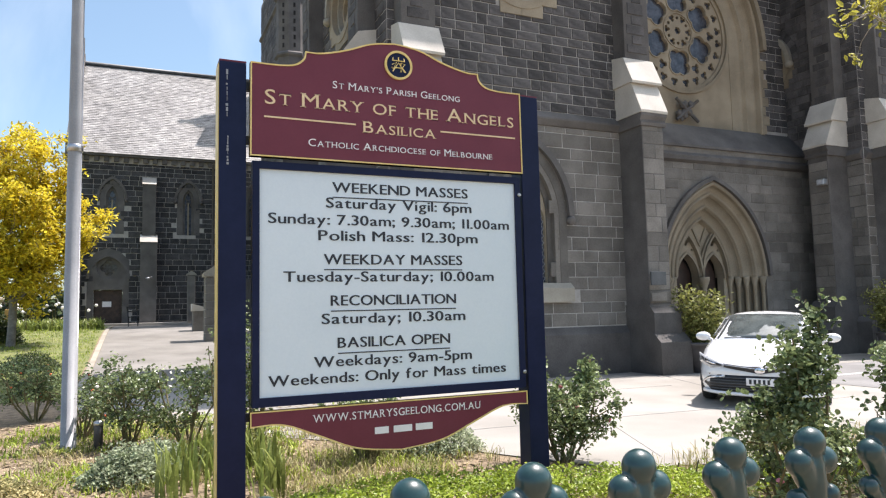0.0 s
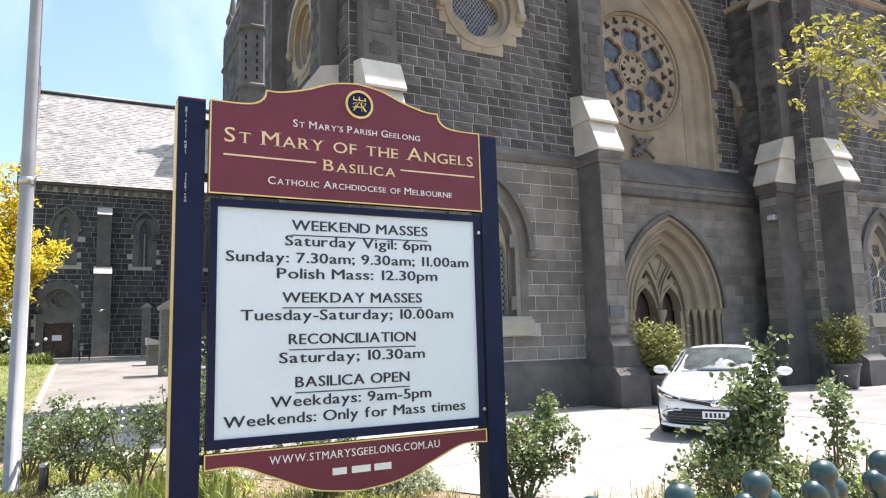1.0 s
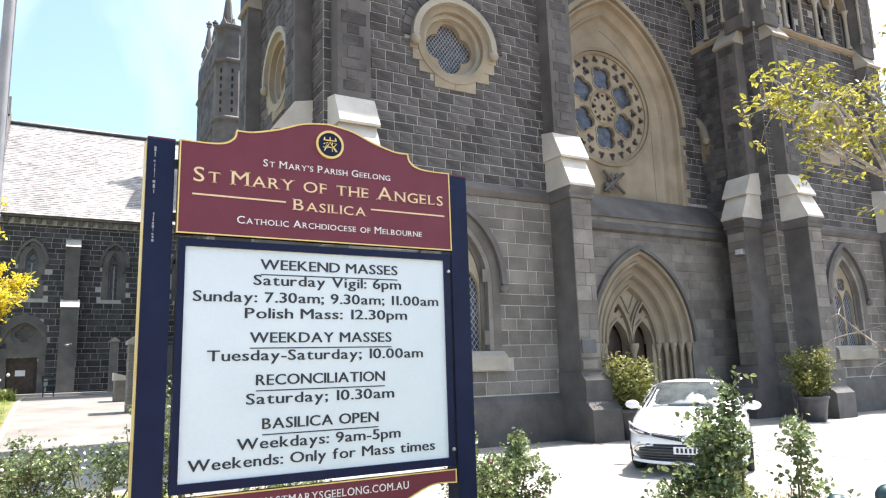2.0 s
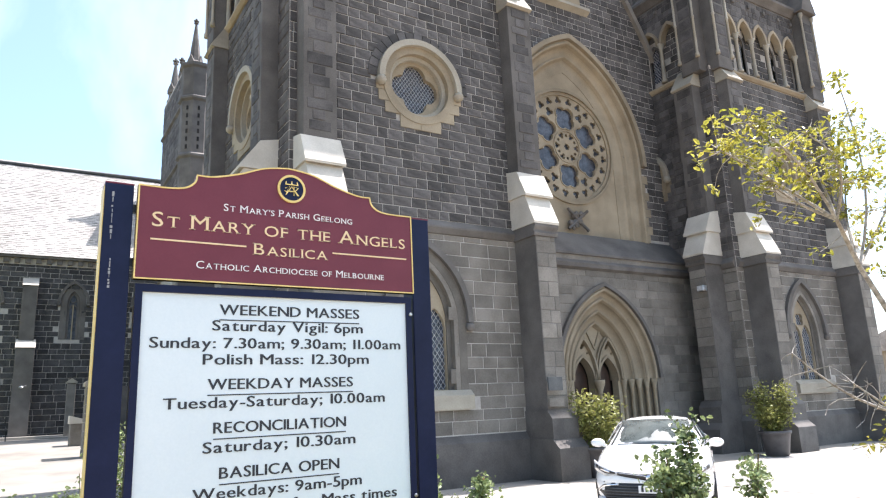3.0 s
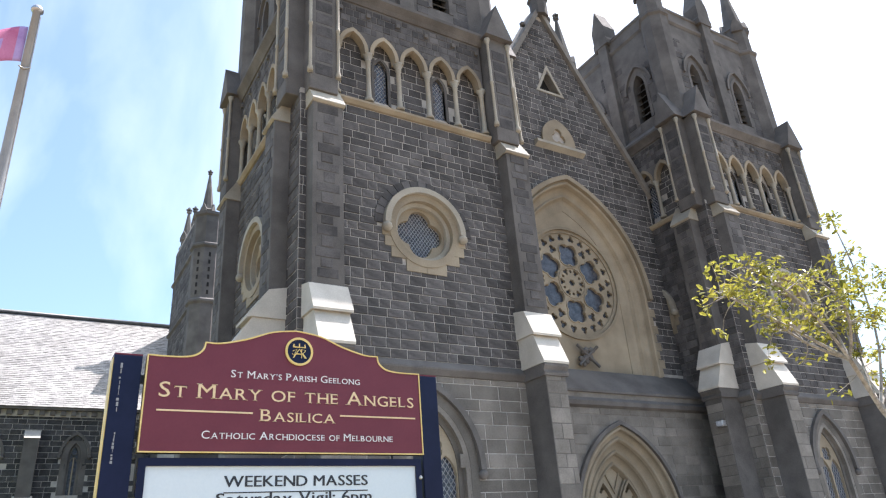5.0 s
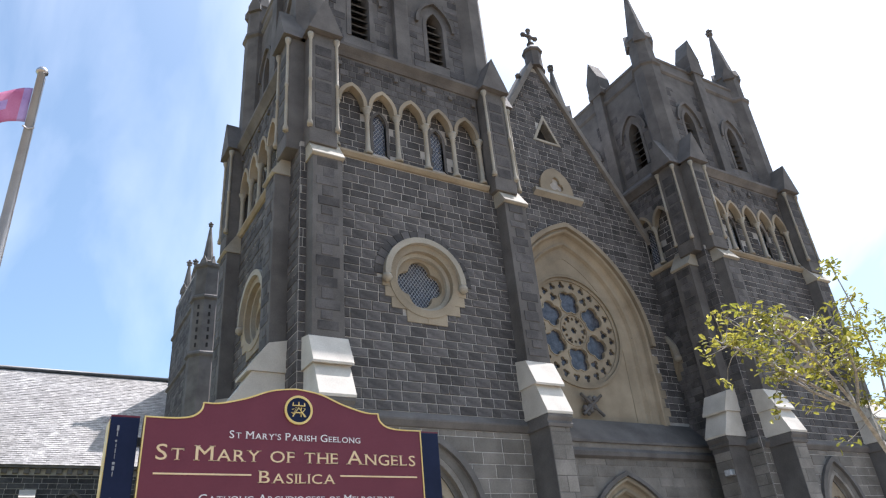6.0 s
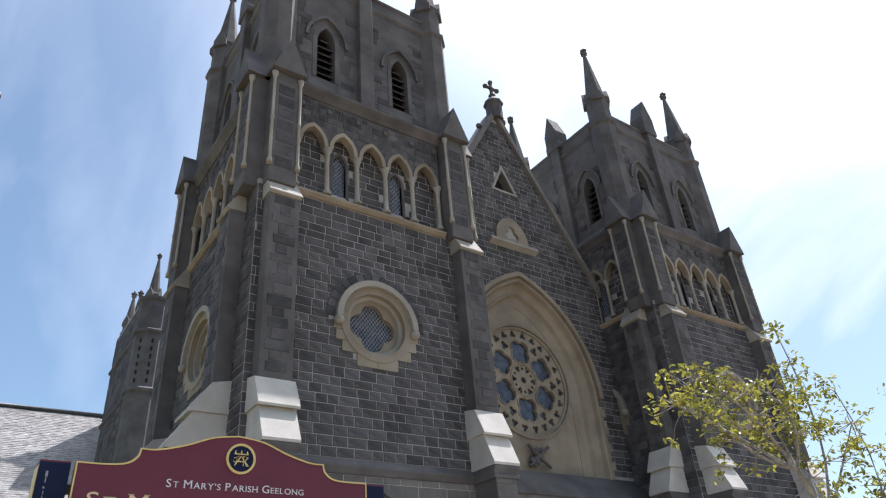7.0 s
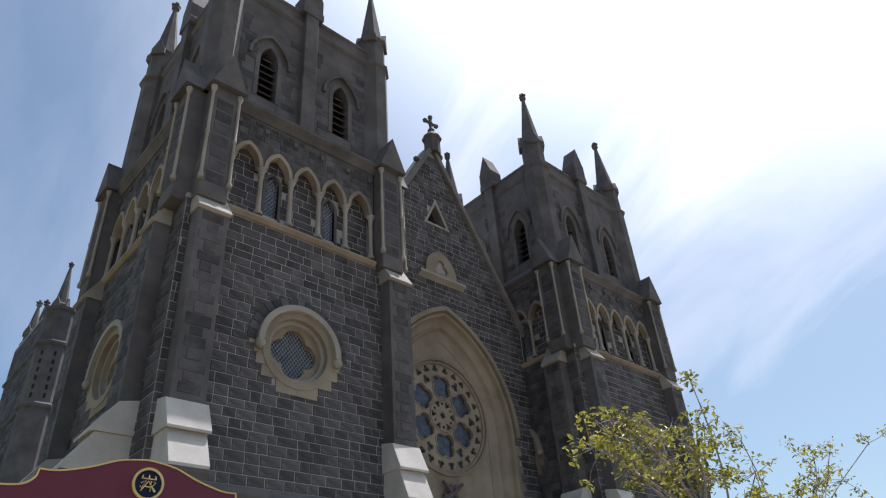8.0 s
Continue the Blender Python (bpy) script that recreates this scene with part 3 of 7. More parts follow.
    lattice(bm, qx - 0.64, qx + 0.64, qz - 0.64, qz + 0.64, 0.31, 0.13, 0.008, lambda x, z: math.hypot(x - qx, z - qz) < 0.64)
    cpart("lead_lattice", bm, LATTICE, quat)
    if front:
        gothic_window(wx, 0.8, 2.05, 3.55, 1.7, 0.0, 0.5, trim=WARM)
    # buttresses at the corners
    for a, b in piers:
        buttress(a, b, low, up, stones, 0.0 if front else 0.15)
    # arcade stage
    bays = [0.95 + (5.46 - 0.95) / 5 * i for i in range(6)]
    half = (bays[1] - bays[0]) / 2
    bm = bmesh.new()
    lancets = [arch((bays[i] + bays[i + 1]) / 2, 0.2, 12.9, 13.9, 0.44, 6) for i in (1, 3)]
    panel(bm, [(0.01, 12.5), (W - 0.01, 12.5), (W - 0.01, 16.2), (0.01, 16.2)], lancets, 0.26, 0.55)
    back = cpart("arcade_wall", bm, MORTAR, None, "recessed bluestone wall behind the blind arcade")
    def skip3(u, z, hw, hh):
        return any(abs(u - (bays[i] + bays[i + 1]) / 2) < 0.2 + hw * 0.6 and z < 14.45 for i in (1, 3))
    joined_stones("masonry", courses(0.95, 5.46, 12.7, 15.3, skip3, r2, (0.2, 0.26), (0.3, 0.6)), 0.26, 0.014, STONE_J, back, r2)
    for i in (1, 3):
        c = (bays[i] + bays[i + 1]) / 2
        bm = bmesh.new()
        band(bm, arch(c, 0.2, 12.9, 13.9, 0.44, 6), arch(c, 0.28, 12.82, 13.9, 0.52, 6), 0.22, 0.4)
        lw = cpart("lancet_window", bm, DRESSED, None, "narrow leaded lancet window")
        bm = bmesh.new()
        panel(bm, arch(c, 0.2, 12.9, 13.9, 0.44, 6), [], 0.34, 0.36)
        cpart("pane", bm, GLASS_DARK, lw)
        bm = bmesh.new()
        lattice(bm, c - 0.2, c + 0.2, 12.9, 14.3, 0.33, 0.14, 0.008, lambda x, z, c=c: abs(x - c) < 0.2 - max(0, z - 13.9) * 0.5)
        cpart("lead_lattice", bm, LATTICE, lw)
    # spandrel wall with the arches cut out, one outline
    bm = bmesh.new()
    line = [(0.9, 15.75), (0.9, 14.15)]
    for i in range(5):
        line += arch((bays[i] + bays[i + 1]) / 2, half - 0.05, 14.15, 14.2, (half - 0.05) * 1.75, 8)
    line += [(5.52, 14.15), (5.52, 15.75)]
    panel(bm, line, [], 0.0, 0.26)
    cpart("spandrel", bm, DRESSED, back)
    for i in range(5):
        bm = bmesh.new()
        c = (bays[i] + bays[i + 1]) / 2
        band(bm, arch(c, half - 0.13, 14.15, 14.2, (half - 0.05) * 1.75 - 0.08, 8), arch(c, half - 0.02, 14.15, 14.2, (half - 0.05) * 1.75 + 0.03, 8), -0.05, 0.2)
        cpart("arcade_arch", bm, BUFF, back, "pointed sandstone arch")
    r3 = random.Random(6)
    def skip4(u, z, hw, hh):
        for i in range(5):
            c = (bays[i] + bays[i + 1]) / 2
            r = (half - 0.05) * 1.75 + 0.06
            if (abs(u - c) + r - half) ** 2 + (z - hh - 14.2) ** 2 < r * r:
                return True
        return False
    joined_stones("masonry", courses(0.95, 5.46, 14.6, 15.68, skip4, r3, (0.18, 0.24), (0.16, 0.34)), 0.0, 0.012, STONE_J, back, r3)
    for i in range(6):
        bm = bmesh.new()
        lathe(bm, [(0.12, 12.66), (0.12, 12.74), (0.075, 12.82), (0.065, 13.3), (0.065, 13.92), (0.085, 13.95), (0.085, 13.98), (0.07, 14.0), (0.13, 14.12), (0.14, 14.18)], bays[i], 0.06, 10)
        cpart("colonnette", bm, CREAM, back)
    # cornice, weathering
    bm = bmesh.new()
    prism(bm, [(0.3, 15.72), (-0.04, 15.74), (-0.1, 15.84), (-0.22, 15.98), (-0.22, 16.08), (0.36, 16.62), (0.5, 16.62), (0.5, 15.72)], "x", 0.3, W - 0.3)
    cpart("cornice", bm, DRESSED)
    for i in range(6):
        bm = bmesh.new()
        u = bays[i] if 0 < i < 5 else bays[i] + (0.1 if i == 0 else -0.1)
        box(bm, u - 0.06, u + 0.06, -0.08, 0.0, 15.36, 15.5, 0.02)
        cpart("cornice_boss", bm, DRESSED, back)
    # piers with gablets on the buttresses
    for k, (a, b) in enumerate(PIER):
        bm = bmesh.new()
        box(bm, a + 0.1, b - 0.1, -0.34, 0.26, 12.3, 16.0, 0.03)
        prism(bm, [(a - 0.02, 15.9), (b + 0.02, 15.9), ((a + b) / 2, 17.15)], "y", -0.52, 0.45)
        pier = cpart("corner_pier", bm, DRESSED, None, "gabled stone pier with slender shafts")
        for u in (a + 0.1, b - 0.1):
            bm = bmesh.new()
            lathe(bm, [(0.075, 12.75), (0.075, 12.85), (0.045, 12.95), (0.042, 14.2), (0.058, 14.22), (0.058, 14.27), (0.042, 14.3), (0.042, 15.62), (0.085, 15.74), (0.09, 15.82)], u, -0.36, 8)
            cpart("shaft", bm, CREAM, pier)
        joined_stones("masonry", [(a + 0.24, b - 0.24, 12.75 + i * 0.4, 13.08 + i * 0.4) for i in range(7)], -0.338, 0.012, STONE_J, pier, r3)
    # belfry stage
    y = 0.36
    bm = bmesh.new()
    louvres = [arch(u, 0.42, 17.05, 18.6, 0.95, 8) for u in (1.9, 4.52)]
    panel(bm, [(0.42, 16.1), (6.0, 16.1), (6.0, 21.5), (0.42, 21.5)], louvres, y, y + 0.5)
    bel = cpart("belfry_wall", bm, DRESSED, None, "belfry wall of smooth bluestone")
    joined_stones("masonry", courses(0.9, 5.5, 16.7, 20.3, lambda u, z, hw, hh: abs(abs(u - 3.21) - 1.31) < 0.6 or abs(u - 3.21) < 0.35, r3, (0.25, 0.32), (0.3, 0.6)), y, 0.01, STONE_J, bel, r3)
    for u in (1.9, 4.52):
        bm = bmesh.new()
        band(bm, arch(u, 0.3, 17.05, 18.6, 0.83, 8), arch(u, 0.44, 17.05, 18.6, 0.97, 8), y - 0.02, y + 0.4)
        band(bm, arch(u, 0.62, 18.3, 18.6, 1.15, 8)[1:-1], arch(u, 0.72, 18.3, 18.6, 1.25, 8)[1:-1], y - 0.1, y + 0.02)
        lo = cpart("louvre_window", bm, DRESSED, None, "tall belfry opening with stone louvres")
        for k in range(7):
            z = 17.1 + k * 0.28
            bm = bmesh.new()
            w = 0.3 if z < 18.5 else 0.3 - (z - 18.5) * 0.5
            prism(bm, [(y + 0.1, z), (y + 0.13, z - 0.02), (y + 0.4, z + 0.2), (y + 0.37, z + 0.23)], "x", u - w, u + w)
            cpart("louvre", bm, LEAD, lo)
        # black sheet standing for the shade behind the louvres
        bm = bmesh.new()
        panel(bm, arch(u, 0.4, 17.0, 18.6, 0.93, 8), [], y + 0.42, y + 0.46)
        cpart("shade_backing", bm, DARK, lo)
    bm = bmesh.new()
    box(bm, 3.21 - 0.24, 3.21 + 0.24, y - 0.22, y + 0.2, 16.3, 21.9, 0.02)
    prism(bm, [(3.21 - 0.4, 21.6), (3.21 + 0.4, 21.6), (3.21 + 0.4, 21.85), (3.21 + 0.36, 21.95), (3.21 + 0.36, 22.55), (3.21, 23.55), (3.21 - 0.36, 22.55), (3.21 - 0.36, 21.95), (3.21 - 0.4, 21.85)], "y", y - 0.26, y + 0.42)
    cpart("pilaster", bm, DRESSED, None, "belfry pilaster rising to a gablet")
    bm = bmesh.new()
    prism(bm, [(y - 0.012, 21.0), (y - 0.08, 21.1), (y - 0.08, 21.2), (y - 0.012, 21.25), (y - 0.012, 21.62), (y - 0.06, 21.66), (y - 0.06, 21.76), (y + 0.2, 21.9), (y + 0.46, 21.76), (y + 0.46, 21.0)], "x", 0.5, W - 0.5)
    cpart("parapet", bm, DRESSED, None, "stone parapet coping")


PIECES = []
MIRROR = Matrix.Translation((29.7, 0, 0)) @ Matrix.Diagonal((-1, 1, 1, 1))
SIDE_A, SIDE_B = ((0.5, 1.3), (5.0, 5.72)), ((0.45, 1.2), (5.17, 5.97))
FACES = ((Matrix.Translation((4.38, 12.65, 0)), True, 0.8, 0.42, None),
         (Matrix(((0, 1, 0, 4.38), (-1, 0, 0, 19.07), (0, 0, 1, 0), (0, 0, 0, 1))), False, 1.1, 0.4, SIDE_A),
         (Matrix(((0, -1, 0, 10.8), (1, 0, 0, 12.65), (0, 0, 1, 0), (0, 0, 0, 1))), False, 0.85, 0.42, SIDE_B))
for flip, inner in ((Matrix.Identity(4), (5.73, 6.46)), (MIRROR, (5.42, 6.16))):
    for m, front, low, up, side in FACES:
        XF[0] = flip @ m
        # nave-facing joints get the darker dressed colour, which paints in their shade
        tower_face(front, low, up, side or ((0.16, 0.91), inner), DRESSED if side is SIDE_B else MORTAR)
    XF[0] = flip
    bm = bmesh.new()
    box(bm, 4.42, 10.76, 18.5, 19.05, 0, 16.3)
    box(bm, 4.9, 10.3, 18.1, 18.6, 16.2, 21.7)
    cpart("tower_back", bm, DRESSED)
    bm = bmesh.new()
    box(bm, 5.0, 10.2, 13.2, 18.5, 21.0, 21.15)
    cpart("tower_roof", bm, LEAD, None, "flat lead tower roof")
    for px in (4.8, 10.38):
        for py in (13.22, 18.5):
            pinnacle(px, py, 16.2, 21.1, 25.85, 0.54, 1.45)
XF[0] = None

# nave front between the towers
AH, AS, AR = 2.9, 9.48, 4.23  # great arch: half width, spring, radius
NX = 14.85
YU, YP = 15.1, 14.45
bm = bmesh.new()
slope = 1.76
gable = [(10.7, 6.0), (19.0, 6.0), (19.0, 21.15 - slope * 4.15), (NX, 21.15), (10.7, 21.15 - slope * 4.15)]
panel(bm, gable, [arch(NX, AH, 6.75, AS, AR, 14), [(NX - 0.5, 17.35), (NX + 0.5, 17.35), (NX, 18.35)]], YU, YU + 0.6)
nave_wall = cpart("nave_wall", bm, MORTAR, None, "bluestone gable wall between the towers")
r5 = random.Random(21)


def skip_nave(u, z, hw, hh):
    dx = abs(u - NX)
    if dx < AH + 0.15 and z < AS:
        return True
    if z >= AS and (dx + AR - AH) ** 2 + (z - AS) ** 2 < (AR + 0.12) ** 2:
        return True
    if dx < 0.5 and 14.95 < z < 15.7:
        return True
    return dx < 0.5 and 17.2 < z < 18.3 and dx < (18.4 - z) * 0.55


gable_stones = []
for a, b, c, d in courses(10.75, 18.95, 6.9, 20.8, skip_nave, r5, (0.19, 0.26), (0.24, 0.55), 0.018):
    reach = (21.4 - d) / slope
    a, b = max(a, NX - reach), min(b, NX + reach)
    if b - a > 0.05:
        gable_stones.append((a, b, c, d))
joined_stones("masonry", gable_stones, YU, 0.015, STONE_J, nave_wall, r5)
bm = bmesh.new()
for s in (-1, 1):
    pts = [(NX, 21.12), (NX, 21.5), (NX + s * 4.2, 21.5 - slope * 4.2), (NX + s * 4.2, 21.12 - slope * 4.2)]
    prism(bm, pts, "y", YU - 0.16, YU + 0.7)
cpart("gable_coping", bm, WARM, nave_wall, "weathered stone coping of the gable")
bm = bmesh.new()
for s in (-1, 1):
    for k in range(3):
        d = 0.75 + k * 1.25
        ball(bm, NX + s * d, YU + 0.1, 21.62 - slope * d + 0.1, 0.13, sub=1)
ball(bm, NX + 0.45, YU, 21.0, 0.17)
cpart("crockets", bm, DRESSED, nave_wall, "", "stuff")
bm = bmesh.new()
lathe(bm, [(0.34, 21.0), (0.34, 21.75), (0.42, 21.8), (0.42, 21.88), (0.24, 22.1), (0.1, 22.3), (0.16, 22.36), (0.07, 22.42), (0.06, 22.6)], NX + 0.12, YU, 8, False)
cx0, cz0 = NX + 0.12, 22.78
for dx, dz in ((0.27, 0), (-0.27, 0), (0, 0.3)):
    tube(bm, [(cx0, YU, cz0), (cx0 + dx, YU, cz0 + dz)], [0.075, 0.075], 6)
    ball(bm, cx0 + dx * 1.15, YU, cz0 + dz * 1.15, 0.12, sub=1)
tube(bm, [(cx0, YU, 22.4), (cx0, YU, cz0)], [0.075, 0.075], 6)
ball(bm, cx0, YU, cz0, 0.11, sub=1)
cpart("gable_cross", bm, DRESSED, None, "weathered stone cross on the gable")
# black sheet standing for the shade inside the vent
bm = bmesh.new()
box(bm, NX - 0.8, NX + 0.8, YU + 0.3, YU + 0.34, 17.2, 18.5)
cpart("vent_backing", bm, DARK, nave_wall)
bm = bmesh.new()
t0, t1 = [(NX - 0.5, 17.35), (NX + 0.5, 17.35), (NX, 18.35)], [(NX - 0.66, 17.26), (NX + 0.66, 17.26), (NX, 18.6)]
band(bm, t0, t1, YU - 0.05, YU + 0.25, True)
cpart("triangular_vent", bm, CREAM, None, "small triangular sandstone vent")
bm = bmesh.new()
panel(bm, arch(NX, 0.75, 15.0, 15.15, 0.95, 8), [foil(NX, 15.35, 0.17, 3, 0.16, 6, math.pi / 2)], YU - 0.1, YU + 0.02)
nw = cpart("niche", bm, BUFF, None, "small arched sandstone niche in the gable")
bm = bmesh.new()
prism(bm, [(YU - 0.22, 14.84), (YU, 14.72), (YU, 15.0), (YU - 0.2, 14.96)], "x", NX - 1.1, NX + 1.1)
cpart("sill", bm, CREAM, nw)

# great arch with the rose window
def moulded_arch(bm, cx, half, z0, spring, radius, profile, n=18):
    """A moulding swept along a pointed arch; the profile is (inset, depth)."""
    rows = []
    for d, y in profile:
        rows.append([bm.verts.new((p[0], y, p[1])) for p in arch(cx, half - d, z0, spring, radius - d, n)])
    for a, b in zip(rows, rows[1:]):
        for i in range(len(a) - 1):
            bm.faces.new((a[i], a[i + 1], b[i + 1], b[i])).smooth = False
    bmesh.ops.recalc_face_normals(bm, faces=bm.faces)


def roll(d, y, r, n=6):
    """Half-round bead across the profile, from d to d + 2 r."""
    return [(d + r - r * math.cos(math.pi * i / n), y - r * math.sin(math.pi * i / n)) for i in range(n + 1)]


def cove(d0, y0, d1, y1, n=5):
    """Quarter hollow between two arrises."""
    return [(d0 + (d1 - d0) * (1 - math.cos(math.pi / 2 * i / n)), y0 + (y1 - y0) * math.sin(math.pi / 2 * i / n)) for i in range(n + 1)]


bm = bmesh.new()
moulded_arch(bm, NX, AH + 0.03, 6.75, AS, AR + 0.03, [(-0.03, YU + 0.1), (-0.03, YU - 0.06)] + roll(0.02, YU - 0.06, 0.06) + [(0.16, YU)] + cove(0.16, YU, 0.4, YU + 0.16) + roll(0.42, YU + 0.16, 0.045) + [(0.54, YU + 0.2)] + cove(0.54, YU + 0.2, 0.72, YU + 0.28) + [(0.95, YU + 0.28), (0.95, YU + 0.4)])
big = cpart("rose_arch", bm, BUFF, None, "deep moulded sandstone arch round the rose window")
bm = bmesh.new()
band(bm, arch(NX, AH + 0.06, AS - 0.2, AS, AR + 0.06, 18)[1:-1], arch(NX, AH + 0.22, AS - 0.2, AS, AR + 0.22, 18)[1:-1], YU - 0.2, YU)
cpart("hood_mould", bm, BUFF, big)
bm = bmesh.new()
RZ = 9.88
panel(bm, arch(NX, AH - 0.88, 6.75, AS, AR - 0.88, 16), [circle(NX, RZ, 1.9, 48)], YU + 0.3, YU + 0.44)
cpart("arch_infill", bm, BUFF, big)
for k in range(12):
    for s in (-1, 1):
        bm = bmesh.new()
        z = 6.8 + k * 0.3
        if z < 9.2:
            w = 0.26 if k % 2 else 0.12
            dx = AH + 0.08
            box(bm, NX + s * (dx + w / 2) - w / 2, NX + s * (dx + w / 2) + w / 2, YU - 0.03, YU + 0.1, z, z + 0.28)
            cpart("quoin", bm, BUFF, big)
        else:
            bm.free()
bm = bmesh.new()
holes = [foil(NX, RZ, 0.05, 6, 0.07, 4)]
for k in range(6):
    a = math.pi / 6 + k * math.pi / 3
    holes.append(foil(NX + 1.0 * math.cos(a), RZ + 1.0 * math.sin(a), 0.225, 4, 0.21, 7, a + math.pi / 4))
    b = a + math.pi / 6
    holes.append(foil(NX + 0.42 * math.cos(b), RZ + 0.42 * math.sin(b), 0.06, 3, 0.06, 5, b + math.pi))
    holes.append(circle(NX + 0.4 * math.cos(a), RZ + 0.4 * math.sin(a), 0.055, 8))
    holes.append(foil(NX + 1.3 * math.cos(b), RZ + 1.3 * math.sin(b), 0.085, 3, 0.085, 5, b))
    for f in (-0.4, -0.14, 0.14, 0.4):
        holes.append(foil(NX + 1.63 * math.cos(a + f), RZ + 1.63 * math.sin(a + f), 0.072, 3, 0.07, 5, a + f))
panel(bm, circle(NX, RZ, 1.92, 48), holes, YU + 0.36, YU + 0.46)
rose = cpart("rose_window", bm, BUFF, None, "round rose window with carved sandstone tracery")
bm = bmesh.new()
band(bm, circle(NX, RZ, 1.8, 48), circle(NX, RZ, 1.9, 48), YU + 0.31, YU + 0.45, True)
band(bm, circle(NX, RZ, 1.9, 48), circle(NX, RZ, 2.0, 48), YU + 0.24, YU + 0.34, True)
for k in range(6):
    a = math.pi / 6 + k * math.pi / 3
    c = (NX + 1.0 * math.cos(a), RZ + 1.0 * math.sin(a))
    band(bm, foil(*c, 0.235, 4, 0.21, 7, a + math.pi / 4), foil(*c, 0.265, 4, 0.21, 7, a + math.pi / 4), YU + 0.33, YU + 0.37, True)
band(bm, circle(NX, RZ, 0.53, 24), circle(NX, RZ, 0.57, 24), YU + 0.33, YU + 0.37, True)
cpart("tracery_ring", bm, BUFF, rose)
bm = bmesh.new()
panel(bm, circle(NX, RZ, 1.85, 32), [], YU + 0.44, YU + 0.455)
cpart("stained_glass", bm, GLASS_BLUE, rose)
# carved leaf boss under the rose
bm = bmesh.new()
for k in range(11):
    a, d = rnd.uniform(0, 6.28), rnd.uniform(0.05, 0.42)
    ball(bm, NX + d * math.cos(a), YU + 0.16, 7.35 + d * math.sin(a), rnd.uniform(0.08, 0.14), 1, 0.6, 1, 1)
for s in (-1, 1):
    tube(bm, [(NX - s * 0.42, YU + 0.14, 7.0), (NX + s * 0.42, YU + 0.12, 7.65)], [0.05, 0.05], 6)
cpart("carved_boss", bm, DRESSED, big, "dark carved boss of crossed keys and leaves")
bm = bmesh.new()
prism(bm, [(YP - 0.06, 5.95), (YU + 0.45, 5.95), (YU + 0.45, 6.8), (YU - 0.02, 6.8), (YP - 0.06, 6.02)], "x", 10.8, 18.9)
cpart("porch_weathering", bm, DRESSED, None, "sloping stone weathering over the portal")

# portal wall with the deep doorway
bm = bmesh.new()
po = arch(NX, 1.95, 0.0, 2.3, 2.83, 14)
panel(bm, [(10.75, 0.002), (18.95, 0.002), (18.95, 6.0), (10.75, 6.0)], [[(p[0], p[1] + 0.01) for p in po]], YP, YP + 0.5)
porch = cpart("portal_wall", bm, WARM, None, "bluestone wall round the doorway")


def skip_p(u, z, hw, hh):
    dx, zz = abs(u - NX) - hw * 0.85, z - hh * 0.85
    return dx < 1.95 and z < 2.4 or (z >= 2.3 and (max(dx, 0) + 0.88) ** 2 + max(zz - 2.3, 0) ** 2 < 2.93 ** 2)


joined_stones("masonry", courses(10.8, 18.9, 1.0, 5.5, skip_p, r5, (0.26, 0.34), (0.4, 0.85)), YP, 0.01, WARM, porch, r5)
bm = bmesh.new()
prism(bm, [(YP - 0.1, 0), (YP + 0.2, 0), (YP + 0.2, 0.98), (YP, 0.98), (YP - 0.1, 0.88)], "x", 10.8, NX - 2.1)
prism(bm, [(YP - 0.1, 0), (YP + 0.2, 0), (YP + 0.2, 0.98), (YP, 0.98), (YP - 0.1, 0.88)], "x", NX + 2.1, 18.9)
cpart("plinth", bm, DRESSED, porch)
bm = bmesh.new()
prism(bm, [(YP, 5.5), (YP - 0.12, 5.56), (YP - 0.14, 5.68), (YP, 5.8)], "x", 10.8, 18.9)
cpart("string_course", bm, DRESSED, porch)
bm = bmesh.new()
prof = [(-0.04, YP + 0.1), (-0.04, YP - 0.02)] + roll(0.0, YP - 0.02, 0.05) + cove(0.1, YP, 0.24, YP + 0.12)
prof += roll(0.25, YP + 0.12, 0.05) + cove(0.37, YP + 0.14, 0.56, YP + 0.32) + roll(0.57, YP + 0.32, 0.045) + cove(0.68, YP + 0.34, 0.86, YP + 0.5)
prof += roll(0.87, YP + 0.5, 0.045) + [(0.97, YP + 0.52), (1.0, YP + 0.6), (1.0, YP + 1.0)]
moulded_arch(bm, NX, 1.95, 2.28, 2.3, 2.83, prof, 18)
portal = cpart("portal", bm, BUFF, None, "deeply moulded pointed sandstone portal")
bm = bmesh.new()
band(bm, arch(NX, 1.99, 2.2, 2.3, 2.87, 16)[1:-1], arch(NX, 2.1, 2.2, 2.3, 2.98, 16)[1:-1], YP - 0.12, YP)
cpart("hood_mould", bm, DRESSED, portal)
for s in (-1, 1):
    for k in range(5):
        x, y0 = NX + s * (1.9 - 0.2 * k), YP + 0.1 + 0.12 * k
        bm = bmesh.new()
        lathe(bm, [(0.1, 0.0), (0.1, 0.5), (0.085, 0.55), (0.06, 0.65), (0.055, 1.98), (0.075, 2.0), (0.06, 2.04), (0.11, 2.2), (0.12, 2.29)], x, y0, 10)
        cpart("jamb_shaft", bm, BUFF, portal)
    bm = bmesh.new()
    for k in range(5):
        box(bm, *sorted((NX + s * (1.96 - 0.2 * k), NX + s * (2.3 - 0.2 * k))), YP + 0.14 + 0.12 * k, YP + 1.1, 0.0, 2.28)
    cpart("jamb", bm, BUFF, portal)
ys = YP + 0.62
bm = bmesh.new()
doors = [arch(NX + s * 0.5, 0.4, 0.01, 2.25, 0.82, 8) for s in (-1, 1)]
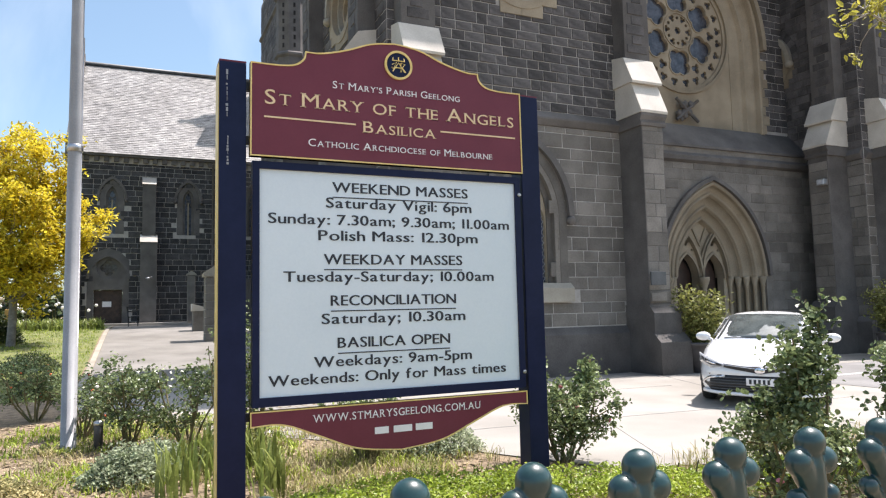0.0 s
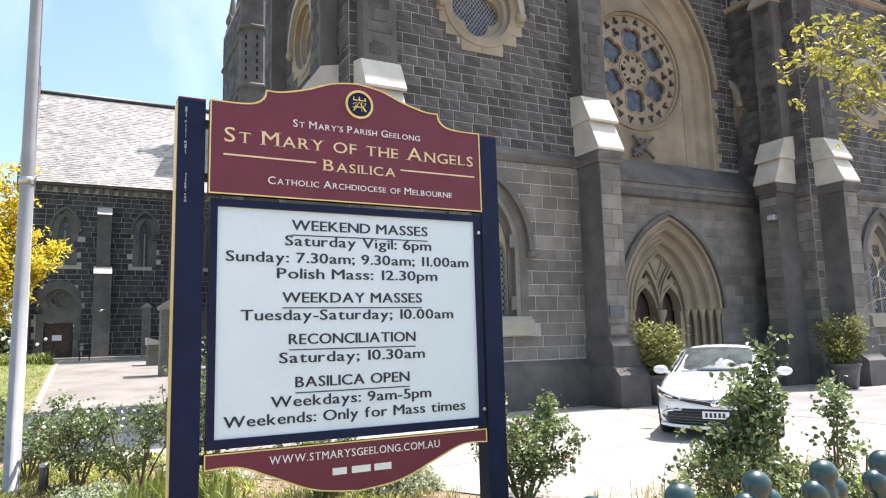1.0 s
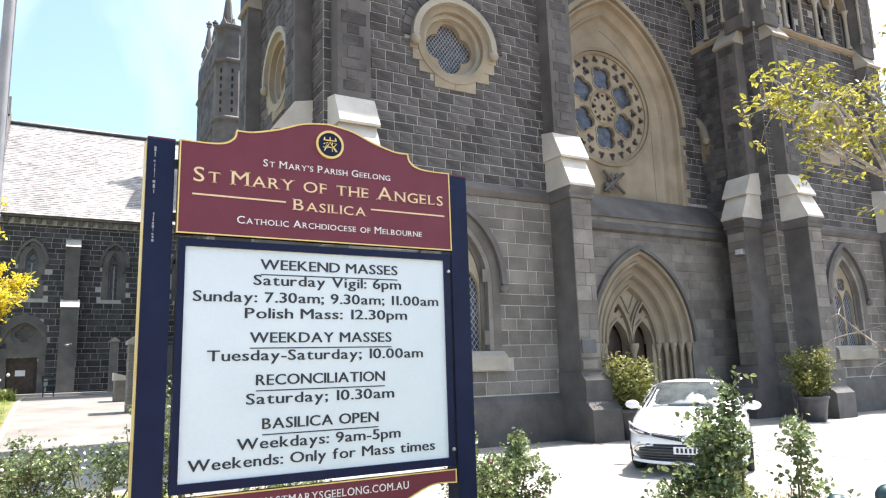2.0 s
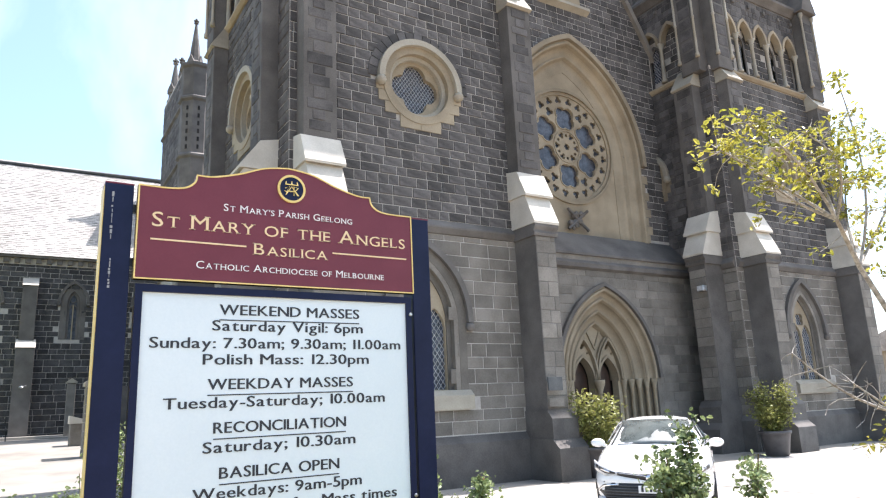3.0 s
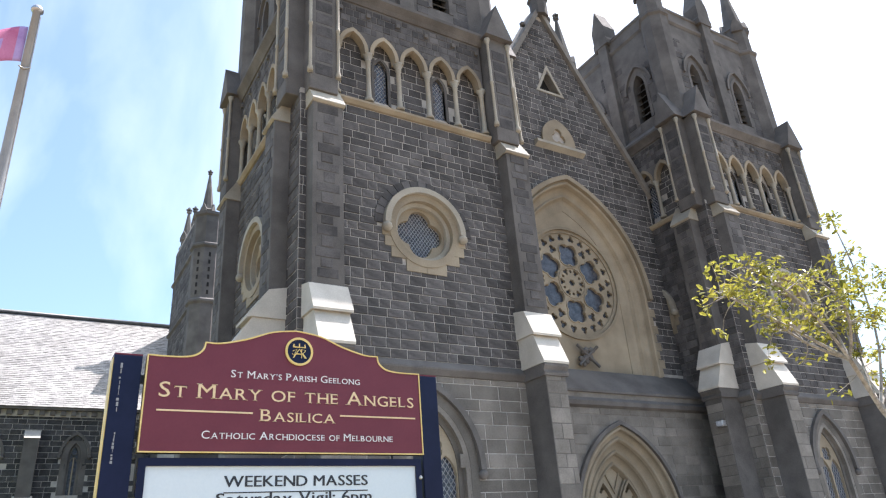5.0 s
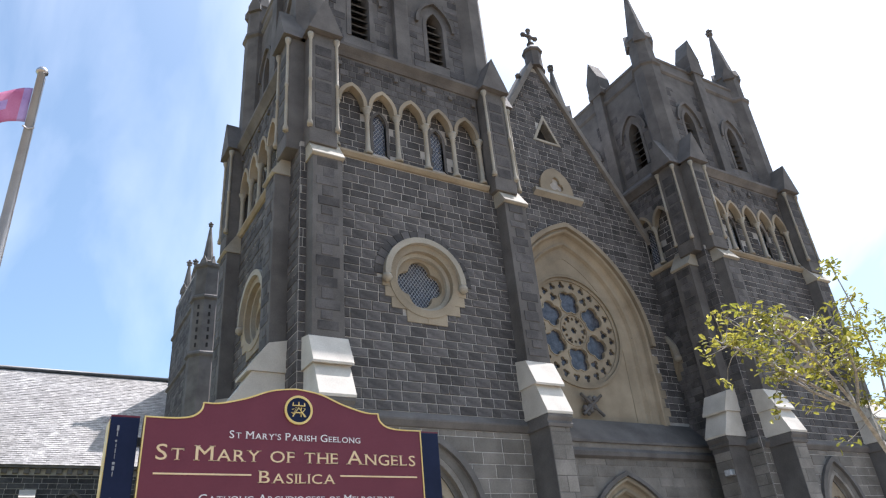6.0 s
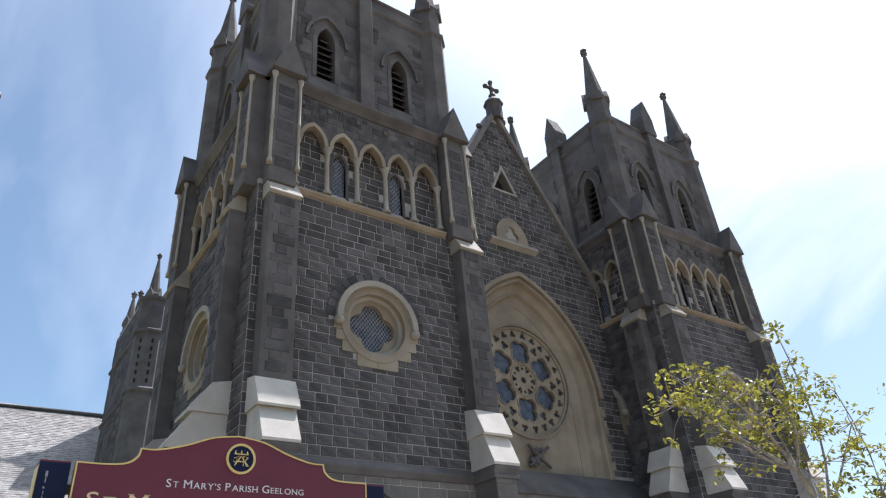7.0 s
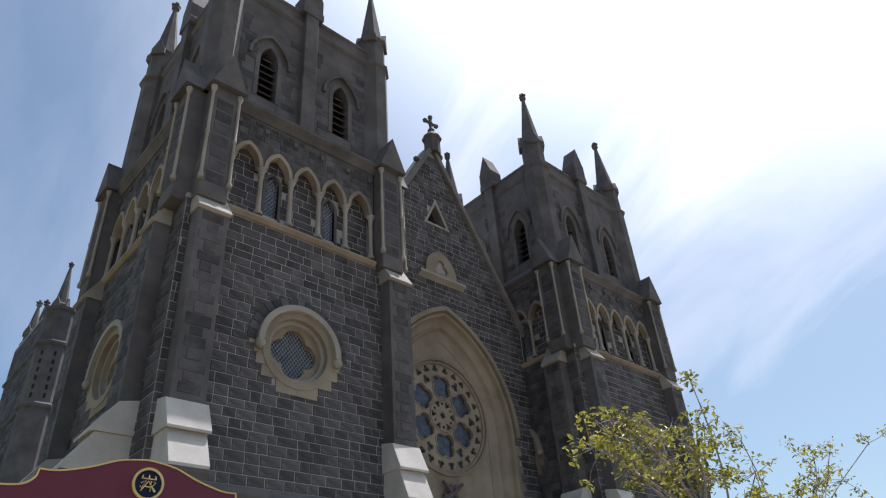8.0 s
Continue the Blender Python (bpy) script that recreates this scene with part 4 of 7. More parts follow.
pierced = [foil(NX + s * 0.5, 3.33, 0.06, 4, 0.075, 5) for s in (-1, 1)] + [circle(NX + s * 0.5 + d, 3.08, 0.04, 8) for s in (-1, 1) for d in (-0.2, 0.22)]
panel(bm, arch(NX, 1.2, 0.0, 2.3, 2.1, 14), doors + pierced, ys, ys + 0.25)
cpart("tympanum", bm, BUFF, portal, "carved sandstone tympanum over two doors")
for s in (-1, 1):
    bm = bmesh.new()
    c = NX + s * 0.5
    band(bm, arch(c, 0.4, 2.2, 2.25, 0.82, 8)[1:-1], arch(c, 0.47, 2.2, 2.25, 0.89, 8)[1:-1], ys - 0.05, ys)
    band(bm, arch(c, 0.46, 2.1, 2.3, 1.75, 10)[1:-1], arch(c, 0.52, 2.1, 2.3, 1.81, 10)[1:-1], ys - 0.14, ys)
    band(bm, arch(c, 0.54, 2.1, 2.3, 1.83, 10)[1:-1], arch(c, 0.58, 2.1, 2.3, 1.87, 10)[1:-1], ys - 0.09, ys)
    cpart("door_arch", bm, BUFF, portal)
bm = bmesh.new()
lathe(bm, [(0.13, 0.0), (0.13, 0.3), (0.07, 0.4), (0.065, 1.85), (0.09, 1.88), (0.07, 1.92), (0.15, 2.12), (0.17, 2.2), (0.17, 2.28)], NX, ys - 0.12, 12)
cpart("door_column", bm, BUFF, portal)
bm = bmesh.new()
band(bm, [(NX - 0.24, 3.75), (NX, 3.28), (NX + 0.24, 3.75), (NX, 4.05)], [(NX - 0.3, 3.76), (NX, 3.18), (NX + 0.3, 3.76), (NX, 4.12)], ys - 0.05, ys, True)
cpart("tympanum_moulding", bm, BUFF, portal)
for s in (-1, 1):
    c = NX + s * 0.48
    bm = bmesh.new()
    panel(bm, arch(c, 0.38, 0.02, 2.23, 0.73, 8), [], ys + 0.3, ys + 0.36)
    for k in range(3):
        box(bm, c - 0.3, c + 0.3, ys + 0.28, ys + 0.31, 0.5 + k * 0.7, 0.56 + k * 0.7)
    dr = cpart("door", bm, DOORWOOD, None, "dark timber church door")
    bm = bmesh.new()
    tube(bm, [(c - s * 0.28, ys + 0.26, 1.0), (c - s * 0.28, ys + 0.26, 1.2)], [0.015, 0.015], 6)
    cpart("door_handle", bm, STEEL, dr)
# black sheet behind the doors, painted as the unlit inside
bm = bmesh.new()
box(bm, NX - 1.4, NX + 1.4, ys + 0.5, ys + 0.6, 0, 5)
cpart("doorway_backing", bm, DARK, portal)
bm = bmesh.new()
for k in range(2):
    box(bm, NX - 2.1 + k * 0.25, NX + 2.1 - k * 0.25, YP - 0.5 + k * 0.32, YP + 1.3, 0.0 + k * 0.14, 0.14 + k * 0.14, 0.01)
cpart("door_step", bm, DRESSED, portal)

for z0, z1, m in ((1.95, 2.25, LEAD), (1.6, 1.78, WARM)):
    bm = bmesh.new()
    box(bm, 10.08, 10.5, 11.66, 11.695, z0, z1, 0.006)
    cpart("plaque", bm, m, None, "small dark wall plaque")
def floodlight(at, label):
    """A small box lamp on a bracket, fixed to the stone."""
    ob = thing("floodlight", label, "floodlight", at)
    bm = bmesh.new()
    box(bm, -0.16, 0.02, -0.12, 0.12, -0.09, 0.09, 0.02)
    part("housing", bm, STEEL, ob)
    bm = bmesh.new()
    box(bm, -0.175, -0.158, -0.1, 0.1, -0.07, 0.07, 0.004)
    part("lens", bm, LAMPG, ob)
    bm = bmesh.new()
    tube(bm, [(0.0, 0, -0.06), (0.12, 0, -0.1)], [0.02, 0.02], 6)
    part("bracket", bm, STEEL, ob)


floodlight((18.02, 13.3, 4.95), "small grey floodlight fixed to a stone buttress")
# plain dark box on the arch, its use not known
bm = bmesh.new()
box(bm, 17.24, 17.44, YU + 0.16, YU + 0.29, 9.8, 10.1, 0.015)
sp = part("wall_box", bm, LEAD)
tagged(sp, "small dark box fixed to the sandstone arch", "wall box")
# nave roof and sides behind
bm = bmesh.new()
prism(bm, [(10.5, 21.0 - slope * 4.35), (19.2, 21.0 - slope * 4.35), (NX, 20.95)], "y", YU + 0.62, 62)
cpart("nave_roof", bm, SLATE, None, "steep slate nave roof")
bm = bmesh.new()
box(bm, 10.5, 19.2, YU + 0.7, 62, 0, 13.3)
box(bm, 6.6, 23.1, 19.1, 58, 0, 9.0)
cpart("nave_body", bm, DRESSED, None, "bluestone nave walls")
bm = bmesh.new()
prism(bm, [(6.3, 8.9), (10.6, 8.9), (10.6, 12.2)], "y", 19.1, 58)
prism(bm, [(23.4, 8.9), (19.1, 12.2), (19.1, 8.9)], "y", 19.1, 58)
cpart("aisle_roof", bm, SLATE, None, "lean-to slate aisle roof")
# stair turret and pinnacled wall where nave and transept meet
bm = bmesh.new()
box(bm, 6.42, 8.4, 34.6, 40.3, 0, 19.75, 0.03)
tw0 = cpart("clerestory_end_wall", bm, MORTAR, None, "tall bluestone wall between tower and transept")
r4 = random.Random(21)
rects = courses(34.62, 40.28, 9.0, 19.6, lambda u, z, hw, hh: False, r4, (0.28, 0.36), (0.45, 0.9), 0.018)
ob = joined_stones("masonry", rects, 0.0, 0.015, STONE_J, tw0, r4)
ob.data.transform(Matrix(((0, 1, 0, 6.42), (1, 0, 0, 0), (0, 0, 1, 0), (0, 0, 0, 1))))
for z in (14.5, 17.6):
    bm = bmesh.new()
    prism(bm, [(6.42, z - 0.14), (6.3, z - 0.05), (6.3, z + 0.05), (6.42, z + 0.16)], "y", 34.6, 40.3)
    cpart("string_course", bm, DRESSED, tw0)
bm = bmesh.new()
lathe(bm, [(0.78, 0), (0.78, 14.35), (0.9, 14.45), (0.9, 14.55), (0.78, 14.66), (0.78, 17.45), (0.9, 17.55), (0.9, 17.66), (0.78, 17.76), (0.78, 19.3), (0.88, 19.4), (0.88, 19.55), (0.3, 19.6)], 6.95, 34.25, 8, False, math.pi / 8)
turret = cpart("stair_turret", bm, DRESSED, None, "octagonal bluestone stair turret")
for j in range(6):
    for a in (-2.36, -1.57):
        # black block on the turret face; the shade of a slit as colour
        bm = bmesh.new()
        box(bm, -0.05, 0.05, -0.03, 0.03, -0.11, 0.11)
        bmesh.ops.transform(bm, matrix=Matrix.Translation((6.95 + 0.715 * math.cos(a), 34.25 + 0.715 * math.sin(a), 14.95 + j * 0.42)) @ Matrix.Rotation(a + math.pi / 2, 4, "Z"), verts=bm.verts)
        cpart("slit_shade", bm, DARK, turret)
pinnacle(6.85, 39.8, 19.0, 19.95, 22.8, 0.36)
pinnacle(7.28, 40.2, 19.0, 20.4, 23.16, 0.36)
# unseen blocks, added to carry the pinnacle and to shade the transept roof
bm = bmesh.new()
box(bm, 8.0, 9.5, 43.0, 44.8, 9, 23.0, 0.03)
box(bm, 8.65, 10.58, 44.81, 48.6, 9, 18.0, 0.03)
cpart("transept_buttress", bm, DRESSED)
# unseen gable shape, added only to cast the shadow on the transept roof
bm = bmesh.new()
prism(bm, [(44.2, 21.5), (44.8, 25.2), (48.2, 17.8), (44.2, 17.8)], "x", 8.62, 10.6)
cpart("shadow_gable", bm, DRESSED)
pinnacle(8.97, 44.9, 23.2, 24.6, 28.8, 0.51)

# transept
TY = 42.0
bm = bmesh.new()
t_holes = [arch(-1.45, 0.42, 6.1, 8.1, 1.0, 8), arch(2.55, 0.42, 6.1, 8.1, 1.0, 8), arch(6.2, 0.42, 6.1, 8.1, 1.0, 8), [(-2.3, 0.3), (-0.85, 0.3), (-0.85, 3.0), (-2.3, 3.0)], circle(-1.55, 4.2, 0.62, 20)]
panel(bm, [(-3.5, 0), (9.0, 0), (9.0, 10.6), (-3.5, 10.6)], t_holes, TY, TY + 0.6)
tw = cpart("transept_wall", bm, MORTAR, None, "bluestone transept side wall")


def skip_t(u, z, hw, hh):
    if any(abs(u - c) < 0.55 + hw * 0.3 and 6.0 < z < 8.9 for c in (-1.45, 2.55, 6.2)):
        return True
    return abs(u + 1.57) < 0.95 and z < 5.0


# courses in the darkened bluestone: the shade on this far wall is coloured in
joined_stones("masonry", courses(-3.48, 8.9, 0.6, 10.1, skip_t, r5, (0.26, 0.36), (0.36, 0.8), 0.022), TY, 0.02, SHADED_STONE, tw, r5)
for c in (-1.45, 2.55, 6.2):
    gothic_window(c, 0.42, 6.1, 8.1, 1.0, TY, 0.5, hood=True, tracery=False, trim=DRESSED, sill=False, leads=False)
bm = bmesh.new()
panel(bm, [(-2.62, 0.6), (-0.52, 0.6), (-0.52, 3.4), (-0.52, 4.6), (-1.0, 5.1), (-1.57, 5.3), (-2.14, 5.1), (-2.62, 4.6)], [[(-2.3, 0.62), (-0.85, 0.62), (-0.85, 3.0), (-2.3, 3.0)], circle(-1.55, 4.2, 0.62, 20)], TY - 0.03, TY + 0.02)
cpart("door_surround", bm, DRESSED, tw)
bm = bmesh.new()
box(bm, -3.6, -2.9, TY - 0.7, TY, 0.4, 8.0, 0.02)
cpart("transept_buttress", bm, DRESSED)
bm = bmesh.new()
box(bm, 0.1, 0.8, TY - 0.5, TY, 5.6, 8.9, 0.02)
cpart("transept_buttress", bm, DRESSED)
bm = bmesh.new()
box(bm, 0.02, 0.88, TY - 0.75, TY, 0.4, 5.6, 0.02)
tb = cpart("transept_buttress", bm, DRESSED, None, "stepped transept buttress")
for x0, x1, p0, p1, z in ((0.0, 0.9, 0.82, 0.48, 5.6), (0.08, 0.82, 0.56, 0.05, 8.9)):
    bm = bmesh.new()
    prism(bm, [(TY - p0, z), (TY, z), (TY, z + 0.5), (TY - p1, z + 0.4)], "x", x0, x1)
    cpart("capstone", bm, CAP, tb, "pale sloping capstone")
bm = bmesh.new()
for i in range(25):
    box(bm, -3.4 + i * 0.5, -3.14 + i * 0.5, TY - 0.18, TY, 10.15, 10.42, 0.02)
box(bm, -3.6, 9.0, TY - 0.3, TY + 0.1, 10.42, 10.62, 0.02)
cpart("corbel_table", bm, DRESSED, tw, "row of stone corbels under the eaves")
bm = bmesh.new()
panel(bm, circle(-1.55, 4.2, 0.62, 20), [foil(-1.55, 4.2, 0.22, 4, 0.22, 6)], TY + 0.1, TY + 0.25)
band(bm, arch(-1.57, 0.95, 3.4, 3.6, 1.25, 8)[1:-1], arch(-1.57, 1.1, 3.4, 3.6, 1.4, 8)[1:-1], TY - 0.1, TY)
tq = cpart("transept_quatrefoil", bm, DRESSED, None, "round quatrefoil over the transept door")
bm = bmesh.new()
box(bm, -2.25, -0.9, TY + 0.3, TY + 0.34, 3.4, 5.0)
cpart("pane", bm, GLASS_DARK, tq)
bm = bmesh.new()
box(bm, -2.28, -0.87, TY + 0.25, TY + 0.32, 0.9, 2.98)
for x in (-2.0, -1.2):
    box(bm, x - 0.2, x + 0.2, TY + 0.22, TY + 0.26, 1.3, 2.6, 0.01)
td = cpart("transept_door", bm, DOORWOOD, None, "dark double door with a small white notice")
bm = bmesh.new()
box(bm, -1.85, -1.4, TY + 0.2, TY + 0.215, 2.05, 2.35)
cpart("notice", bm, WHITE_L, td, "small white paper notice")
# transept roof: slates in courses
bm = bmesh.new()
prism(bm, [(TY - 0.35, 10.55), (TY + 12.35, 10.55), (TY + 6, 17.55)], "x", -3.35, 12)
troof = cpart("transept_roof", bm, LEAD, None, "steep weathered slate transept roof")
vs, fs = [], []
r6 = random.Random(9)
up_v = Vector((0, 6.35, 7.0)).normalized()
nrm = Vector((0, -7.0, 6.35)).normalized()
length = math.hypot(6.35, 7.0)
k = 0
while k * 0.18 < length - 0.1:
    x = -3.38 + (0.12 if k % 2 else 0)
    while x < 7.5:
        a = Vector((x, TY - 0.35, 10.55)) + up_v * (k * 0.18)
        lift = r6.uniform(0.012, 0.03)
        w, i = 0.232, len(vs)
        b = a + up_v * 0.21
        for p, h in ((a, lift), (b, 0.006)):
            for dx in (0, w):
                q = p + Vector((dx, 0, 0)) + nrm * h
                vs.append(q[:])
        for dx in (0, w):
            vs.append((a + Vector((dx, 0, 0)))[:])
        fs += [(i, i + 1, i + 3, i + 2), (i + 4, i + 5, i + 1, i)]
        x += 0.24
    k += 1
from_lists("slate_covering", vs, fs, SLATE, troof, "courses of weathered grey slates", "stuff")
bm = bmesh.new()
tube(bm, [(-3.5, TY + 6, 17.65), (12, TY + 6, 17.65)], [0.14, 0.14], 8)
cpart("ridge", bm, LEAD, troof)
bm = bmesh.new()
prism(bm, [(TY - 0.6, 10.2), (TY - 0.6, 10.9), (TY + 6, 18.25), (TY + 12.6, 10.9), (TY + 12.6, 10.2), (TY + 6, 17.4)], "x", -3.75, -3.3)
box(bm, -3.75, -3.3, TY - 0.85, TY, 9.9, 11.3, 0.03)
prism(bm, [(TY + 5.6, 18.0), (TY + 6.4, 18.0), (TY + 6, 19.3)], "x", -3.7, -3.35)
cpart("gable_coping", bm, DRESSED, troof)
bm = bmesh.new()
panel(bm, [(TY + 0.3, 0), (TY + 11.7, 0), (TY + 11.7, 10.6), (TY + 6, 17.1), (TY + 0.3, 10.6)], [], -3.5, -3.0)
bmesh.ops.transform(bm, matrix=Matrix(((0, 1, 0, 0), (1, 0, 0, 0), (0, 0, 1, 0), (0, 0, 0, 1))), verts=bm.verts)
bmesh.ops.recalc_face_normals(bm, faces=bm.faces)
cpart("transept_gable", bm, DRESSED)


# ---- ground ----
def sheet(name, xs, ys, lift, mat, label, inside=None, cat="ground"):
    vs = [(x, y, ground_z(x, y) + lift) for y in ys for x in xs]
    n = len(xs)
    fs = []
    for j in range(len(ys) - 1):
        for i in range(n - 1):
            if inside is None or inside((xs[i] + xs[i + 1]) / 2, (ys[j] + ys[j + 1]) / 2):
                fs.append((j * n + i, j * n + i + 1, (j + 1) * n + i + 1, (j + 1) * n + i))
    ob = from_lists(name, vs, fs, mat)
    return tagged(ob, label, cat, kind="structure")


def steps(a, b, d):
    n = max(1, round((b - a) / d))
    return [a + (b - a) * i / n for i in range(n + 1)]


sheet("ground", [-1500, -300, -80] + steps(-30, 30, 1.0) + [80, 300, 1500], [-300, -60] + steps(-10, 60, 1.0) + [200, 600, 2500], -0.012, SOIL, "dry mulched garden soil with sparse grass")


def forecourt_near(x):
    """Front edge of the paving."""
    pts = [(-1.2, 13.0), (0.3, 10.2), (1.0, 8.9), (2.9, 6.9), (3.9, 5.15), (4.8, 4.85), (6.5, 4.6), (40, 4.6)]
    for (a, b), (c, d) in zip(pts, pts[1:]):
        if x <= c:
            return b + (d - b) * (x - a) / (c - a)
    return 4.6


vs, fs = [], []
cols = steps(-1.2, 40, 0.2)
for x in cols:
    y0 = forecourt_near(x)
    for k in range(31):
        y = y0 + (15.6 - y0) * k / 30
        vs.append((x, y, ground_z(x, y)))
for i in range(len(cols) - 1):
    for k in range(30):
        a = i * 31 + k
        fs.append((a, a + 31, a + 32, a + 1))
tagged(from_lists("forecourt", vs, fs, PAVE), "pale worn concrete forecourt with faint joints", "pavement", kind="structure")
sheet("path", steps(-1.2, 9.0, 0.4), steps(15.6, 41.9, 0.5), 0.0, PATHC, "pale worn concrete path beside the church", None, "pavement")
sheet("path_edging", [-1.34, -1.2], steps(13.2, 40, 0.5), 0.03, CREAM, "pale concrete edging strip along the path", None, "edging")
for x0, y0, x1, y1 in ((4.6, 5.3, 7.5, 12.0), (7.6, 4.7, 10.0, 11.2), (2.4, 7.8, 10.2, 7.2), (1.2, 10.5, 9.0, 10.0)):
    bm = bmesh.new()
    prism(bm, [(x0, y0), (x1, y1), (x1 + 0.012, y1 + 0.01), (x0 + 0.012, y0 + 0.01)], "z", -0.004, 0.0035)
    tagged(part("paving_joint", bm, ASPHALT), "thin dirty joint between concrete slabs", "joint", kind="structure")
sheet("road", steps(11.5, 60, 1.5), steps(5.6, 11.2, 0.8), 0.006, ASPHALT, "sunlit worn grey asphalt driveway", None, "road")
sheet("lawn", steps(-30, -1.4, 0.7), steps(14.5, 41.5, 0.75), 0.0, LAWN, "sunny patchy green lawn", None, "lawn")
ob = sheet("road_line", steps(11.6, 60, 2), [5.75, 5.87], 0.011, LINE, "faded white painted road line", None, "road line")
ob = sheet("road_line", steps(11.6, 60, 2), [9.4, 9.52], 0.011, LINE, "faded white painted road line", None, "road line")
bm = bmesh.new()
box(bm, -4.5, 6.4, 40.2, 42.0, 0.7, 1.14, 0.02)
box(bm, 1.4, 6.4, 39.7, 40.2, 0.7, 1.07, 0.02)
tagged(part("terrace", bm, PAVE), "low pale stone step before the transept door", "terrace", kind="structure")

# ---- the sign ----
SY = 4.73
sign = thing("church_sign", "navy and maroon church notice board with gold lettering", "sign", (1.6, SY + 0.1, 0))
sign_inv = Matrix.Translation((-1.6, -SY - 0.1, 0))


def spart(name, bm, mat, parent=None, label=""):
    ob = part(name, bm, mat, parent or sign, label)
    ob.matrix_parent_inverse = sign_inv if not parent else Matrix.Identity(4)
    return ob


GLYPHS = {}


def glyph(ch):
    """Outline of one letter at size 1: its corners, its faces and the feet for a seriffed cut."""
    if ch in GLYPHS:
        return GLYPHS[ch]
    cu = bpy.data.curves.new("t", "FONT")
    cu.body, cu.size, cu.resolution_u = ch, 1.0, 3
    ob = bpy.data.objects.new("t", cu)
    scene.collection.objects.link(ob)
    bpy.context.view_layer.update()
    me = bpy.data.meshes.new_from_object(ob.evaluated_get(bpy.context.evaluated_depsgraph_get()))
    left = min(v.co.x for v in me.vertices)
    vs = [(v.co.x - left, v.co.y) for v in me.vertices]
    fs = [tuple(p.vertices) for p in me.polygons]
    count = {}
    for p in me.polygons:
        for k in p.edge_keys:
            count[k] = count.get(k, 0) + 1
    hi = max(v[1] for v in vs)
    feet, h, over = [], 0.028, 0.06
    for (a, b), c in count.items():
        p, q = vs[a], vs[b]
        if c != 1 or abs(p[1] - q[1]) > 1e-4 or abs(p[0] - q[0]) < 0.035:
            continue
        x0, x1 = min(p[0], q[0]), max(p[0], q[0])
        wide = x1 - x0 > 0.2
        if abs(p[1]) < 0.015 and ch not in "VW":
            feet.append((x0 - over, x1 + (0 if wide else over), 0.0, h))
            if wide and ch in "ELZ":
                feet.append((x1 - h, x1, 0.0, 0.15))
        elif abs(p[1] - hi) < 0.02 and p[1] > 0.4 and ch != "A":
            feet.append((x0 - (0 if ch == "T" else over), x1 + (0 if wide else over), hi - h, hi))
            if wide and ch in "EFTZ":
                feet.append((x1 - h, x1, hi - 0.15, hi))
            if ch == "T":
                feet.append((x0, x0 + h, hi - 0.15, hi))
    bpy.data.objects.remove(ob)
    bpy.data.curves.remove(cu)
    bpy.data.meshes.remove(me)
    GLYPHS[ch] = (vs, fs, feet)
    return GLYPHS[ch]


def lettering(text, x0, x1, z, size, mat, parent, y, bold=0.0, serif=False, gap=0.1):
    """Letters set between x0 and x1 on the base line z; text is (letter, scale), a blank ends a word."""
    cur, letters = 0.0, []
    for ch, k in text:
        if ch == " ":
            cur += size * 0.3
            continue
        vs, fs, feet = glyph(ch)
        vs, fs = list(vs), list(fs)
        wide = max(v[0] for v in vs)
        for a, b, c, d in feet if serif else ():
            i = len(vs)
            vs += [(a, c), (b, c), (b, d), (a, d)]
            fs.append((i, i + 1, i + 2, i + 3))
        cur += 0.09 * size * k if ch == "1" else 0.0
        letters.append(([(cur + v[0] * size * k, v[1] * size * k) for v in vs], fs))
        cur += (wide + gap + (0.035 if serif else 0.0)) * size * k
    w0, w1 = min(v[0] for w in letters for v in w[0]), max(v[0] for w in letters for v in w[0])
    sc = (x1 - x0) / (w1 - w0)
    for vs, fs in letters:
        bm = bmesh.new()
        for dx, dy in ((-bold, 0.0), (bold, -0.0006)) if bold else ((0, 0),):
            bv = [bm.verts.new((x0 + (v[0] - w0) * sc + dx, y + dy, z + v[1])) for v in vs]
            for f in fs:
                bm.faces.new([bv[i] for i in f])
        ext = bmesh.ops.extrude_face_region(bm, geom=list(bm.faces))
        for v in (g for g in ext["geom"] if isinstance(g, bmesh.types.BMVert)):
            v.co.y -= 0.003
        bmesh.ops.recalc_face_normals(bm, faces=bm.faces)
        part("letter", bm, mat, parent)


def caps(words, small=0.78):
    """Small capitals: the first letter of each word full size."""
    out = []
    for w in words.split(" "):
        for i, ch in enumerate(w):
            out.append((ch.upper(), 1.0 if i == 0 and ch.isupper() else small))
        out.append((" ", 1.0))
    return out


for x0, x1 in ((0.262, 0.452), (2.752, 2.93)):
    bm = bmesh.new()
    box(bm, x0, x1, SY + 0.02, SY + 0.2, 0.0, 3.36, 0.006)
    pp = spart("post", bm, NAVY)
    bm = bmesh.new()
    box(bm, x0 + 0.0, x1 - 0.0, SY + 0.021, SY + 0.199, 3.361, 3.372)
    spart("post_cap", bm, MAROON, pp)
bm = bmesh.new()
box(bm, 0.256, 0.261, SY + 0.03, SY + 0.19, 0.02, 3.34)
spart("edge_strip", bm, GOLD, None, "gold edge strip")


